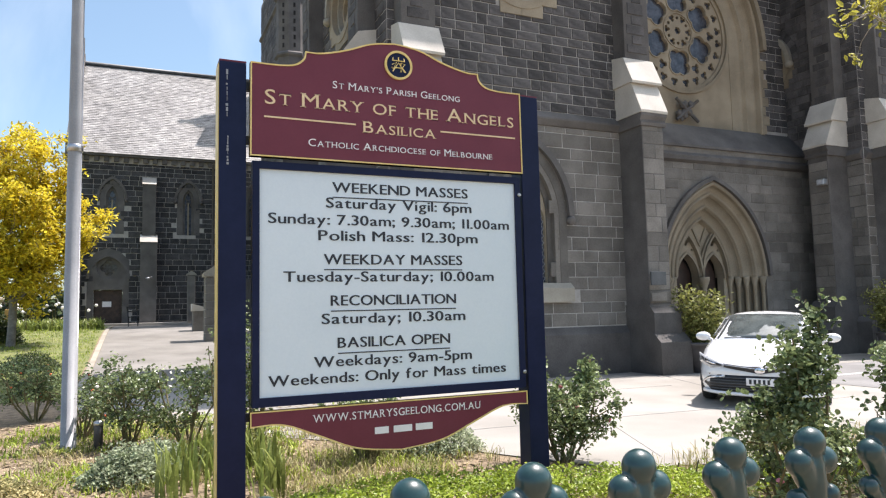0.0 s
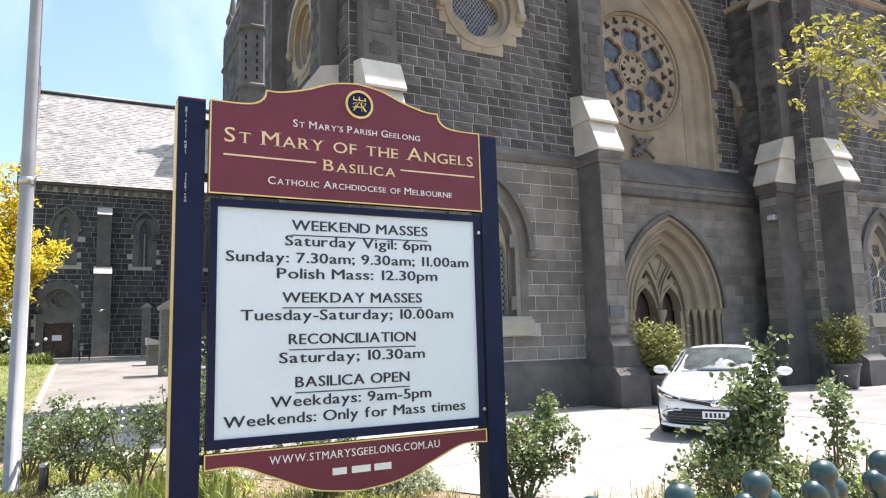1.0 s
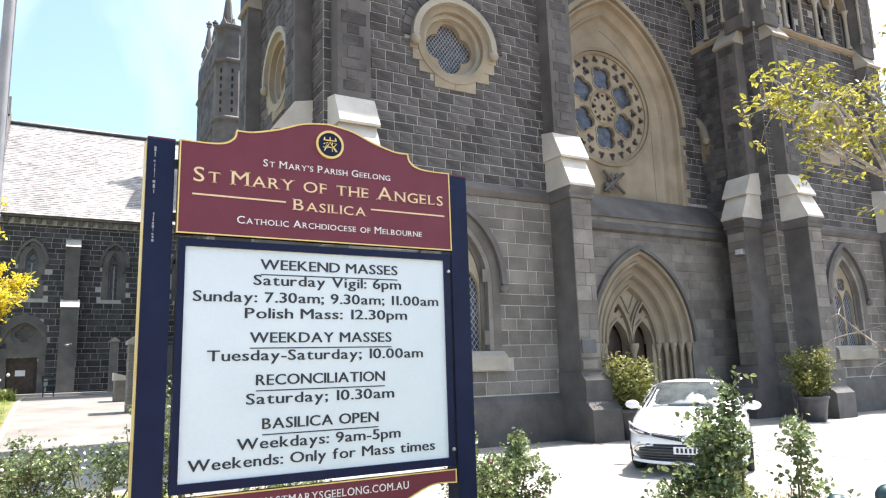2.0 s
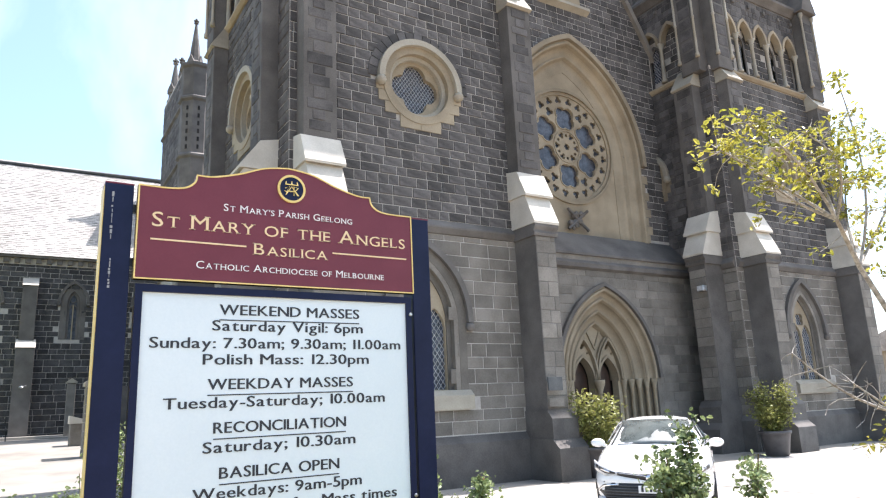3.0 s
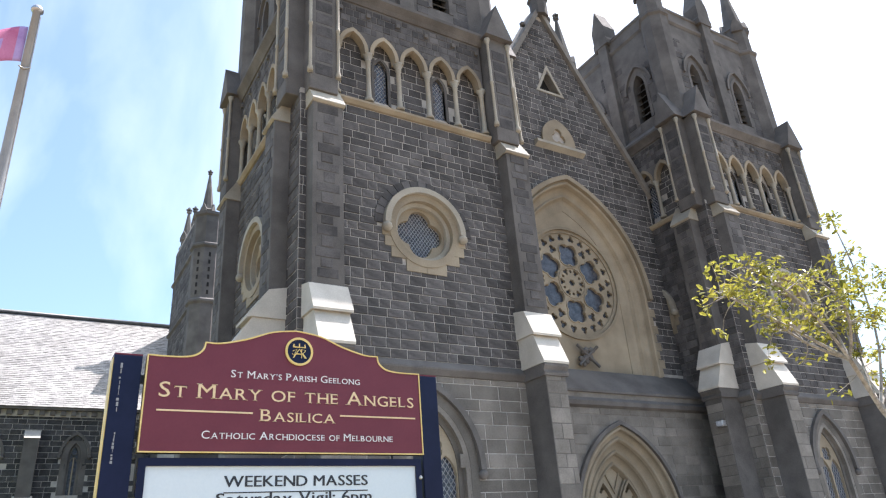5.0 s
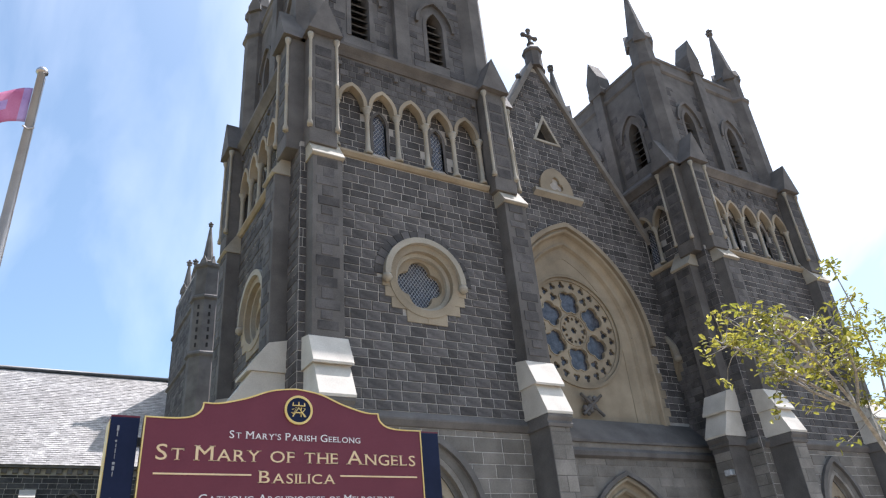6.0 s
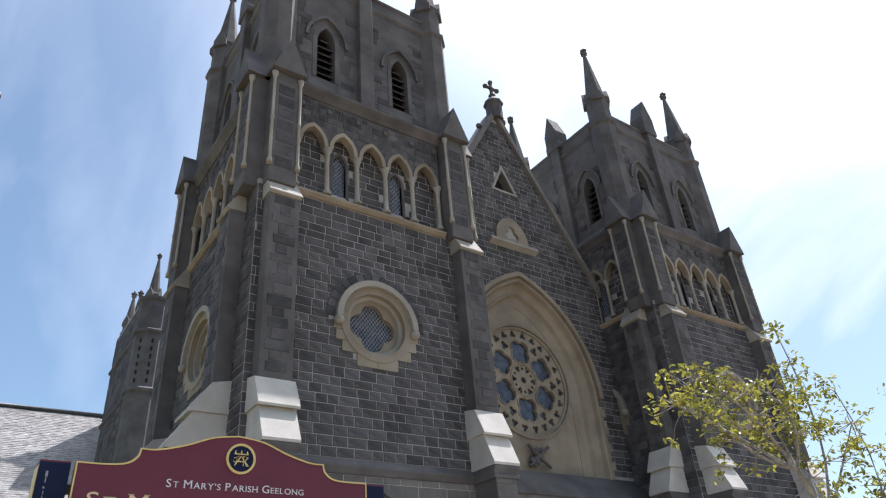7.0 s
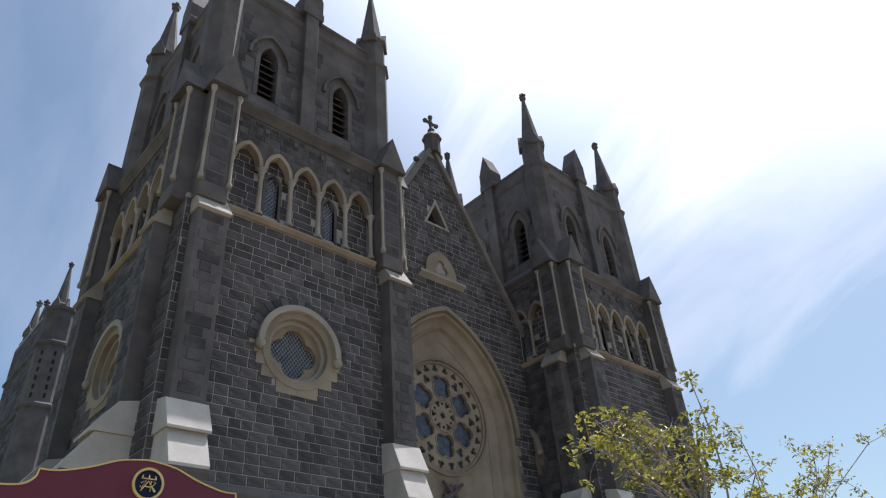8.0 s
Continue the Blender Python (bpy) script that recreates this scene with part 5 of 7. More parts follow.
def curve_pts(pts, n=6):
    """Smooth line through points (Catmull-Rom)."""
    out = []
    P = [pts[0]] + pts + [pts[-1]]
    for i in range(1, len(P) - 2):
        for k in range(n):
            t = k / n
            out.append(tuple(0.5 * (2 * P[i][c] + (P[i + 1][c] - P[i - 1][c]) * t + (2 * P[i - 1][c] - 5 * P[i][c] + 4 * P[i + 1][c] - P[i + 2][c]) * t * t + (3 * P[i][c] - P[i - 1][c] - 3 * P[i + 1][c] + P[i + 2][c]) * t ** 3) for c in (0, 1)))
    return out + [pts[-1]]


half_top = curve_pts([(0.478, 3.372), (0.68, 3.372), (0.8, 3.39), (0.865, 3.44), (0.88, 3.497)], 4) + curve_pts([(0.882, 3.5), (1.0, 3.503), (1.2, 3.555), (1.4, 3.63), (1.6, 3.66)], 5)
top_line = half_top + [(3.22 - x, z) for x, z in reversed(half_top[:-1])]
header_line = top_line + [(2.745, 2.672), (0.475, 2.672)]
inner_line = []
cxh, czh = 1.61, 3.05
for x, z in header_line:
    inner_line.append((x + (0.01 if x < cxh else -0.01) * min(1, abs(x - cxh) / 0.4), z - 0.01 if z > 3 else z + 0.01))
bm = bmesh.new()
panel(bm, header_line, [], SY, SY + 0.06)
header = spart("header_board", bm, MAROON, None, "maroon header board with a curved top")
bm = bmesh.new()
band(bm, inner_line, header_line, SY - 0.006, SY + 0.058, True)
spart("gold_border", bm, GOLD, header)
for x0, x1, z in ((0.575, 1.27, 2.97), (1.985, 2.68, 2.975)):
    bm = bmesh.new()
    box(bm, x0, x1, SY - 0.004, SY + 0.002, z - 0.006, z + 0.006)
    spart("gold_rule", bm, SALMON, header)
lettering(caps("St Mary's Parish Geelong"), 1.09, 2.165, 3.238, 0.083, WHITE_L, header, SY - 0.001, serif=True)
lettering(caps("St Mary of the Angels"), 0.58, 2.67, 3.066, 0.16, SALMON, header, SY - 0.001, serif=True)
lettering(caps("Basilica"), 1.32, 1.945, 2.912, 0.135, SALMON, header, SY - 0.001, serif=True)
lettering(caps("Catholic Archdiocese of Melbourne"), 0.9, 2.455, 2.774, 0.083, WHITE_L, header, SY - 0.001, serif=True)
for z0, z1, x in ((2.95, 3.3, 0.312), (2.6, 2.82, 0.318)):
    rr = random.Random(int(z0 * 100))
    for k in range(9):
        zz = z0 + (z1 - z0) * k / 9
        bm = bmesh.new()
        box(bm, x + rr.uniform(-0.006, 0.004), x + rr.uniform(0.006, 0.012), SY + 0.0185, SY + 0.0205, zz, zz + (z1 - z0) / 9 * rr.uniform(0.3, 1.0))
        spart("scuff", bm, POLE)
# round emblem
bm = bmesh.new()
panel(bm, circle(1.628, 3.482, 0.108, 32), [], SY - 0.008, SY)
em = spart("emblem", bm, NAVY, header, "round navy emblem with a gold crowned monogram shape")
bm = bmesh.new()
band(bm, circle(1.628, 3.482, 0.1, 32), circle(1.628, 3.482, 0.118, 32), SY - 0.014, SY, True)
for pts in ([(-0.05, -0.055), (0, 0.02), (0.05, -0.055)], [(-0.055, 0.0), (-0.02, 0.02), (-0.045, -0.035), (-0.06, -0.02)], [(0.02, -0.055), (0.02, 0.02), (0.055, 0.012), (0.03, -0.018), (0.06, -0.055)], [(-0.03, -0.022), (0.03, -0.022)], [(-0.055, 0.035), (0.055, 0.035)], [(-0.05, 0.04), (-0.045, 0.06)], [(0, 0.04), (0, 0.065)], [(0.05, 0.04), (0.045, 0.06)]):
    tube(bm, [(1.628 + x, SY - 0.011, 3.482 + z) for x, z in pts], [0.005] * len(pts), 5)
spart("emblem_gold", bm, GOLD, header)
# letter panel in its frame
bm = bmesh.new()
panel(bm, [(0.495, 0.87), (2.722, 0.87), (2.722, 2.64), (0.495, 2.64)], [[(0.545, 0.935), (2.672, 0.935), (2.672, 2.585), (0.545, 2.585)]], SY + 0.012, SY + 0.09)
fr = spart("panel_frame", bm, NAVY, None, "navy frame of the letter panel")
for z in (2.49, 1.0):
    bm = bmesh.new()
    lathe(bm, [(0.016, 0), (0.016, 0.006), (0.009, 0.008), (0.009, 0.012)], 0, 0, 12)
    bmesh.ops.transform(bm, matrix=Matrix.Translation((2.712, SY + 0.012, z)) @ Matrix.Rotation(math.pi / 2, 4, "X"), verts=bm.verts)
    spart("bolt", bm, STEEL, fr)
bm = bmesh.new()
box(bm, 0.54, 2.678, SY + 0.03, SY + 0.05, 0.93, 2.59)
wp = spart("letter_panel", bm, PANELW, None, "white letter panel")
LINES = (("WEEKEND MASSES", 1.09, 2.23, 2.425, True), ("Saturday Vigil: 6pm", 1.04, 2.26, 2.305, False), ("Sunday: 7.30am; 9.30am; 11.00am", 0.61, 2.61, 2.175, False), ("Polish Mass: 12.30pm", 0.98, 2.31, 2.055, False),
         ("WEEKDAY MASSES", 1.02, 2.165, 1.875, True), ("Tuesday-Saturday; 10.00am", 0.72, 2.45, 1.745, False), ("RECONCILIATION", 1.07, 2.1, 1.565, True), ("Saturday; 10.30am", 1.0, 2.18, 1.43, False),
         ("BASILICA OPEN", 1.12, 2.04, 1.25, True), ("Weekdays: 9am-5pm", 0.94, 2.23, 1.115, False), ("Weekends: Only for Mass times", 0.61, 2.54, 0.995, False))
for words, x0, x1, z, under in LINES:
    lettering([(ch, 1.0) for ch in words], x0, x1, z + 0.014, 0.112, INK, wp, SY + 0.0295, bold=0.0022)
    if under:
        bm = bmesh.new()
        box(bm, x0, x1, SY + 0.0265, SY + 0.0295, z - 0.03, z - 0.022)
        spart("underline", bm, INK, wp)
# foot board
foot_half = curve_pts([(0.478, 0.735), (0.7, 0.735), (0.95, 0.64), (1.25, 0.52), (1.6, 0.475)], 6)
foot_line = [(0.478, 0.845), ] + foot_half + [(3.2 - x, z) for x, z in reversed(foot_half[:-1])] + [(2.722, 0.845)]
foot_in = [(x + (0.009 if x < 1.6 else -0.009) * min(1, abs(x - 1.6) / 0.4), z + 0.009 if z < 0.8 else z - 0.009) for x, z in foot_line]
bm = bmesh.new()
panel(bm, foot_line, [], SY, SY + 0.05)
foot = spart("foot_board", bm, MAROON, None, "maroon foot board with a curved lower edge")
bm = bmesh.new()
band(bm, foot_in, foot_line, SY - 0.005, SY + 0.048, True)
spart("gold_border", bm, GOLD, foot)
lettering([(ch, 1.0) for ch in "WWW.STMARYSGEELONG.COM.AU"], 0.92, 2.285, 0.735, 0.082, WHITE_L, foot, SY - 0.001, serif=True)
for x0, x1 in ((1.39, 1.5), (1.54, 1.69), (1.72, 1.86)):
    bm = bmesh.new()
    box(bm, x0, x1, SY - 0.004, SY - 0.001, 0.612, 0.662)
    spart("writing_bar", bm, WHITE_L, foot)
for z in (3.2, 2.8, 0.8):
    for x0, x1 in ((0.44, 0.5), (2.72, 2.76)):
        bm = bmesh.new()
        box(bm, x0, x1, SY + 0.062, SY + 0.1, z - 0.03, z + 0.03)
        spart("bracket", bm, BLACKP)


# ---- plants ----
def leaf_mesh(name, centres, size, mat, parent, rnd, per=1, spread=0.0, long=1.0, droop=0.0, label="", kind="stuff", tilt=0.6):
    """Many small folded leaves round the given places, in one mesh."""
    vs, fs = [], []
    for c in centres:
        for _ in range(per):
            p = Vector(c) + Vector((rnd.gauss(0, 1), rnd.gauss(0, 1), rnd.gauss(0, 0.8))) * spread
            d = Vector((rnd.gauss(0, 1), rnd.gauss(0, 1), rnd.gauss(0, 0.7) - droop)).normalized()
            n = d.cross(Vector((rnd.gauss(0, tilt), rnd.gauss(0, tilt), 1))).normalized()
            up = n.cross(d)
            s = size * rnd.uniform(0.65, 1.3)
            w = s * 0.38 / max(long, 0.6)
            i = len(vs)
            a, b = p, p + d * s * long
            m1, m2 = p + d * s * long * 0.35, p + d * s * long * 0.75
            fold = up * s * 0.12
            vs += [a[:], (m1 + n * w + fold)[:], (m2 + n * w * 0.8 + fold * 0.6)[:], (b - up * s * 0.1)[:], (m2 - n * w * 0.8 + fold * 0.6)[:], (m1 - n * w + fold)[:]]
            fs += [(i, i + 1, i + 2, i + 3), (i, i + 3, i + 4, i + 5)]
    return from_lists(name, vs, fs, mat, parent, label, kind)


def limb(bm, a, b, r0, r1, rnd, bend=0.12, n=5, sides=6):
    a, b = Vector(a), Vector(b)
    d = (b - a).length
    off = Vector((rnd.gauss(0, 1), rnd.gauss(0, 1), rnd.gauss(0, 0.5))) * d * bend
    pts = [a.lerp(b, i / n) + off * math.sin(math.pi * i / n) for i in range(n + 1)]
    tube(bm, pts, [r0 + (r1 - r0) * i / n for i in range(n + 1)], sides)
    return pts


def rose_bush(at, h, w, seed, leaves=700, petals=PETAL_W, blooms=10, tall=()):
    rnd = random.Random(seed)
    z0 = ground_z(at[0], at[1])
    kind = {"white_petal": "white", "pink_petal": "pink", "orange_red_petal": "orange-red"}[petals.name]
    bush = thing("rose_bush", f"leafy green rose bush with {kind} blooms and flecks in the garden bed", "shrub", (at[0], at[1], z0), "rose bushes in the bed")
    bm = bmesh.new()
    tips, along = [], []
    for k in range(9):
        a = 2 * math.pi * k / 9 + rnd.uniform(-0.3, 0.3)
        tip = Vector((w / 2 * math.cos(a) * rnd.uniform(0.4, 1.0), w / 2 * math.sin(a) * rnd.uniform(0.4, 1.0), h * rnd.uniform(0.62, 0.95)))
        pts = limb(bm, (0.05 * math.cos(a), 0.05 * math.sin(a), -0.02), tip, 0.016, 0.006, rnd, 0.08, 6, 5)
        along += pts[2:]
        for _ in range(4):
            q = pts[rnd.randint(2, 5)]
            e = q + Vector((rnd.gauss(0, 0.16) * w, rnd.gauss(0, 0.16) * w, rnd.uniform(0.03, 0.28) * h))
            e.z = min(e.z, h)
            pp = limb(bm, q, e, 0.007, 0.003, rnd, 0.1, 3, 4)
            along += pp[1:]
            tips.append(e)
        tips.append(tip)
    for dx, dy, z in tall:
        pts = limb(bm, (dx * 0.3, dy * 0.3, h * 0.3), (dx, dy, z), 0.012, 0.005, rnd, 0.03, 7, 5)
        along += pts[1:] * 3
        tips.append(pts[-1])
    part("cane", bm, STEM, bush)
    spots = [(p, 0.05 + 0.02 * w) for p in rnd.sample(tips, min(len(tips), 22)) + rnd.sample(along, min(len(along), 20))]
    for p in tall:
        spots += [(Vector(p) * f, 0.035 + 0.05 * (1 - f)) for f in (1.0, 0.93, 0.85, 0.77, 0.68)]
    sprays = []
    for _ in range(int(leaves * 0.5)):
        c, sp = rnd.choice(spots)
        c = Vector(c) + Vector((rnd.gauss(0, 1), rnd.gauss(0, 1), rnd.gauss(0, 0.9))) * sp
        c.z = max(c.z, 0.12)
        sprays.append(c)
    leaf_mesh("foliage", sprays, 0.04, L_ROSE, bush, rnd, 5, 0.024, 1.0, 0.15, label="glossy green leaves in sprays of five", tilt=0.95)
    # blooms at the tips; the white ones stand in for sun glints on leaves
    for e in rnd.sample(tips, min(blooms, len(tips))):
        bm = bmesh.new()
        for k in range(9):
            a, t = rnd.uniform(0, 6.28), rnd.uniform(0.1, 0.8)
            ball(bm, e.x + 0.018 * math.cos(a) * t, e.y + 0.018 * math.sin(a) * t, e.z + 0.02 + rnd.uniform(0, 0.018), 0.017, 1, 1, 0.7, 1)
        part("bloom", bm, petals, bush)
    return bush


rose_bush((3.6, 2.85), 0.86, 0.82, 1, 1700, PETAL, 3, ((-0.02, 0.0, 1.3), (0.21, 0.0, 1.43), (0.02, 0.1, 1.18), (0.12, -0.05, 1.22), (-0.25, 0.05, 0.95)))
rose_bush((4.4, 2.8), 0.8, 0.42, 2, 520, PETAL_W, 3, ((0.03, -0.05, 1.27), (0.1, 0.05, 1.12)))
rose_bush((3.6, 5.55), 0.84, 1.1, 3, 2300, PETAL, 12, ((-0.45, -0.1, 1.2), (0.34, 0, 0.95)))
rose_bush((1.95, 6.6), 0.75, 0.9, 4, 600, PETAL_W, 3)
rose_bush((0.95, 8.1), 1.3, 0.9, 5, 1100, PETAL_W, 12, ((-0.1, 0, 1.55), (0.12, 0, 1.45), (-0.25, 0, 1.35)))
rose_bush((0.35, 8.5), 1.05, 1.2, 6, 1000, PETAL_W, 14)
rose_bush((-0.3, 8.9), 0.95, 1.1, 7, 900, PETAL_W, 14)
rose_bush((-0.85, 9.9), 0.85, 0.9, 8, 700, PETAL_O, 6)
rose_bush((-1.6, 11.8), 0.95, 1.1, 9, 700, PETAL_O, 6)
rose_bush((-2.7, 11.5), 1.05, 1.2, 10, 800, PETAL_W, 8)
rose_bush((-3.9, 12.5), 1.0, 1.2, 11, 700, PETAL_O, 8)
rose_bush((-2.2, 15.5), 0.8, 1.0, 12, 500, PETAL_O, 5)
rose_bush((-3.6, 17.0), 0.9, 1.2, 13, 500, PETAL_W, 5)

# clipped hedge behind the fence
rndh = random.Random(31)
hedge = thing("hedge", "low clipped bright green box hedge", "hedge", (2.6, 4.1, 0))
cs = []
for _ in range(12000):
    x = rndh.uniform(0.75, 6.4)
    y = (4.62 if x < 2.6 else 4.4) - 0.32 * max(0, x - 2.3) * 0.4 + rndh.uniform(-0.55, 0.2)
    edge = rndh.random()
    z = (0.27 - 0.1 * smooth01((x - 2.6) / 1.5)) * (edge ** 0.35) + 0.03 * math.sin(x * 5) * math.sin(y * 7)
    cs.append((x - 2.6, y - 4.1, max(0.01, z)))
leaf_mesh("foliage", cs, 0.028, L_HEDGE, hedge, rndh, 2, 0.02, label="small bright leaves")
bm = bmesh.new()
for k in range(26):
    x = 0.85 + k * 0.21 - 2.6
    tube(bm, [(x, 0.15, -0.02), (x + 0.03, 0.1, 0.24)], [0.012, 0.006], 5)
part("stems", bm, BARK, hedge, "", "stuff")


def mound(at, r, h, mat, seed, label, size=0.034, n=1700):
    rnd = random.Random(seed)
    z0 = ground_z(at[0], at[1])
    ob = thing("shrub", label, "shrub", (at[0], at[1], z0))
    cs = []
    for _ in range(n):
        a, d = rnd.uniform(0, 6.28), math.sqrt(rnd.random())
        cs.append((r * d * math.cos(a), r * 0.8 * d * math.sin(a), h * (1 - d * d) * rnd.uniform(0.5, 1) + 0.02))
    leaf_mesh("foliage", cs, size, mat, ob, rnd, 2, 0.03, 1.3)
    bm = bmesh.new()
    for k in range(7):
        a = k * 0.9
        tube(bm, [(0, 0, -0.02), (r * 0.5 * math.cos(a), r * 0.4 * math.sin(a), h * 0.6)], [0.012, 0.005], 5)
    part("stems", bm, STEM, ob)


mound((-0.3, 6.9), 0.4, 0.32, L_SAGE, 41, "low grey-green sage mound on the bare soil")
mound((-0.05, 7.4), 0.32, 0.25, L_SAGE, 45, "low grey-green sage mound on the bare soil")
mound((2.75, 6.7), 0.5, 0.34, L_SAGE, 42, "soft grey-green lavender mound beside the paving")
mound((0.75, 7.4), 0.45, 0.3, L_BUSH, 43, "light green low shrub under the roses")
mound((-1.4, 6.6), 0.5, 0.16, L_GRASS, 44, "dry straw-coloured ground plant in the bed")
mound((-4.6, 27.2), 0.9, 1.0, L_DARK, 48, "dark green shrub under the golden tree", 0.09)
mound((-2.6, 20), 0.7, 0.45, L_DARK, 46, "dark green low shrub at the lawn")
mound((6.3, 5.1), 0.5, 0.5, L_BUSH, 47, "light green leafy shrub beside the paving")


def blades(name, label, cat, spots, mat, seed, h, w, lean):
    """Sword-shaped leaves in tufts."""
    rnd = random.Random(seed)
    vs, fs = [], []
    for x, y, k in spots:
        z0 = ground_z(x, y)
        for _ in range(k):
            a, t = rnd.uniform(0, 6.28), rnd.uniform(0.0, 1.0)
            hh, ww = h * rnd.uniform(0.5, 1.1), w * rnd.uniform(0.7, 1.2)
            bx, by = x + rnd.gauss(0, 0.05), y + rnd.gauss(0, 0.05)
            sx, sy = math.cos(a), math.sin(a)
            ln = lean * t * hh
            i = len(vs)
            for f, q in ((0, 0.8), (0.5, 1.0), (0.85, 0.6)):
                cx, cy, cz = bx + sx * ln * f * f, by + sy * ln * f * f, z0 + hh * f * (1 - 0.15 * t * f)
                vs += [(cx - sy * ww * q / 2, cy + sx * ww * q / 2, cz), (cx + sy * ww * q / 2, cy - sx * ww * q / 2, cz)]
            vs.append((bx + sx * ln, by + sy * ln, z0 + hh * (1 - 0.25 * t)))
            fs += [(i, i + 1, i + 3, i + 2), (i + 2, i + 3, i + 5, i + 4), (i + 4, i + 5, i + 6)]
    ob = from_lists(name, vs, fs, mat)
    return tagged(ob, label, cat, kind="stuff")


ri = random.Random(51)
blades("iris_leaves", "clumps of green sword-shaped iris leaves", "iris", [(ri.uniform(-0.05, 0.9), ri.uniform(5.5, 7.3), 7) for _ in range(26)], L_IRIS, 52, 0.5, 0.035, 0.5)
blades("iris_leaves", "clumps of green sword-shaped iris leaves", "iris", [(ri.uniform(0.5, 0.95), ri.uniform(5.2, 6.4), 6) for _ in range(8)], L_IRIS, 53, 0.4, 0.03, 0.7)
def clumped(x0, x1, y0, y1, n, per, k, sp):
    out = []
    for _ in range(n):
        cx, cy, sq = ri.uniform(x0, x1), ri.uniform(y0, y1), ri.uniform(0.4, 1.4)
        out += [(ri.gauss(cx, sp * sq), ri.gauss(cy, sp * sq), k) for _ in range(int(per * sq))]
    return out


blades("grass", "dry straw-coloured grass tufts lying on the bed", "grass", clumped(-4.5, 3.1, 4.8, 10.5, 110, 16, 6, 0.22), L_GRASS, 54, 0.1, 0.009, 1.7)
blades("weeds", "patches of fresh green weeds in the bed", "weeds", clumped(-4.5, 3.1, 4.8, 11.0, 95, 20, 6, 0.22), L_HEDGE, 59, 0.075, 0.016, 1.6)
blades("grass", "dry straw-coloured grass tufts lying on the bed", "grass", clumped(0.9, 2.7, 5.2, 7.2, 16, 16, 7, 0.2), L_GRASS, 55, 0.15, 0.008, 1.4)
blades("weeds", "patches of fresh green weeds in the bed", "weeds", clumped(0.9, 2.9, 5.0, 7.2, 14, 14, 7, 0.2), L_HEDGE, 60, 0.12, 0.012, 1.3)
blades("grass", "dry straw-coloured grass tufts lying on the bed", "grass", clumped(2.5, 7.5, 4.6, 5.2, 24, 7, 6, 0.14), L_GRASS, 56, 0.16, 0.008, 1.0)
blades("lawn_grass", "short green lawn grass", "grass", [(ri.uniform(-9, -1.45), ri.uniform(14.6, 36), 6) for _ in range(2600)], L_HEDGE, 57, 0.09, 0.012, 0.9)
blades("lily_leaves", "row of strap-leaved lilies along the wall", "lily", [(ri.uniform(-9, -1.5), ri.uniform(33, 36), 16) for _ in range(120)], L_IRIS, 58, 0.55, 0.05, 0.9)
lily = thing("lily_flowers", "tall white lily flower heads over strap leaves", "lily", (-4, 34.6, 0.9), kind="stuff")
bm = bmesh.new()
for _ in range(40):
    x, y = ri.uniform(-4.5, 2.2), ri.uniform(-1.5, 1.2)
    h = ri.uniform(0.8, 1.25)
    tube(bm, [(x, y, -0.1), (x + 0.03, y, h)], [0.015, 0.012], 4)
part("stalks", bm, STEM, lily)
bm = bmesh.new()
for v in range(40):
    ball(bm, ri.uniform(-4.5, 2.2), ri.uniform(-1.5, 1.2), ri.uniform(0.85, 1.3), 0.08, sub=1)
part("heads", bm, PETAL_W, lily)
# loose leaf litter on the soil
rl = random.Random(61)
lit = leaf_mesh("leaf_litter", [(rl.uniform(-4.5, 3.0), rl.uniform(4.8, 11.5), 0.006) for _ in range(9500)], 0.055, L_LITTER, None, rl, 1, 0.0, 1.0)
lit.data.transform(Matrix.Diagonal((1, 1, 0.25, 1)))
tagged(lit, "dry brown leaf litter and bark chips on soil", "litter", kind="stuff")


def broadleaf_tree(name, label, base, trunk, limbs, seed, mat, size, n_leaves, spread, twigs=5, r0=0.12, long=1.5, droop=0.3, bare=(), keep=1.0, bark=BARK):
    rnd = random.Random(seed)
    tree = thing(name, label, "tree", base)
    bm = bmesh.new()
    b = Vector(base)
    pts = [Vector(p) - b for p in trunk]
    tube(bm, pts, [r0 * (1 - 0.5 * i / (len(pts) - 1)) for i in range(len(pts))], 9)
    part("trunk", bm, bark, tree)
    ends = []
    for (k, e) in limbs:
        bm = bmesh.new()
        line = limb(bm, pts[k], Vector(e) - b, r0 * 0.45, r0 * 0.15, rnd, 0.1, 6, 6)
        for q in line[2:]:
            for _ in range(twigs):
                t = q + Vector((rnd.gauss(0, 1), rnd.gauss(0, 1), rnd.gauss(0.2, 0.8))) * spread
                limb(bm, q, t, max(0.006, r0 * 0.07), max(0.003, r0 * 0.03), rnd, 0.12, 3, 4)
                if Vector(e).to_tuple(2) not in bare:
                    ends.append(t)
                    ends.append(q.lerp(t, 0.6))
        part("limb", bm, bark, tree)
    ends = [q for q in ends if rnd.random() < keep]
    per = max(1, n_leaves // max(1, len(ends)))
    leaf_mesh("crown", ends, size, mat, tree, rnd, per, spread * 0.32, long, droop, label="sparse clumps of leaves")
    return tree


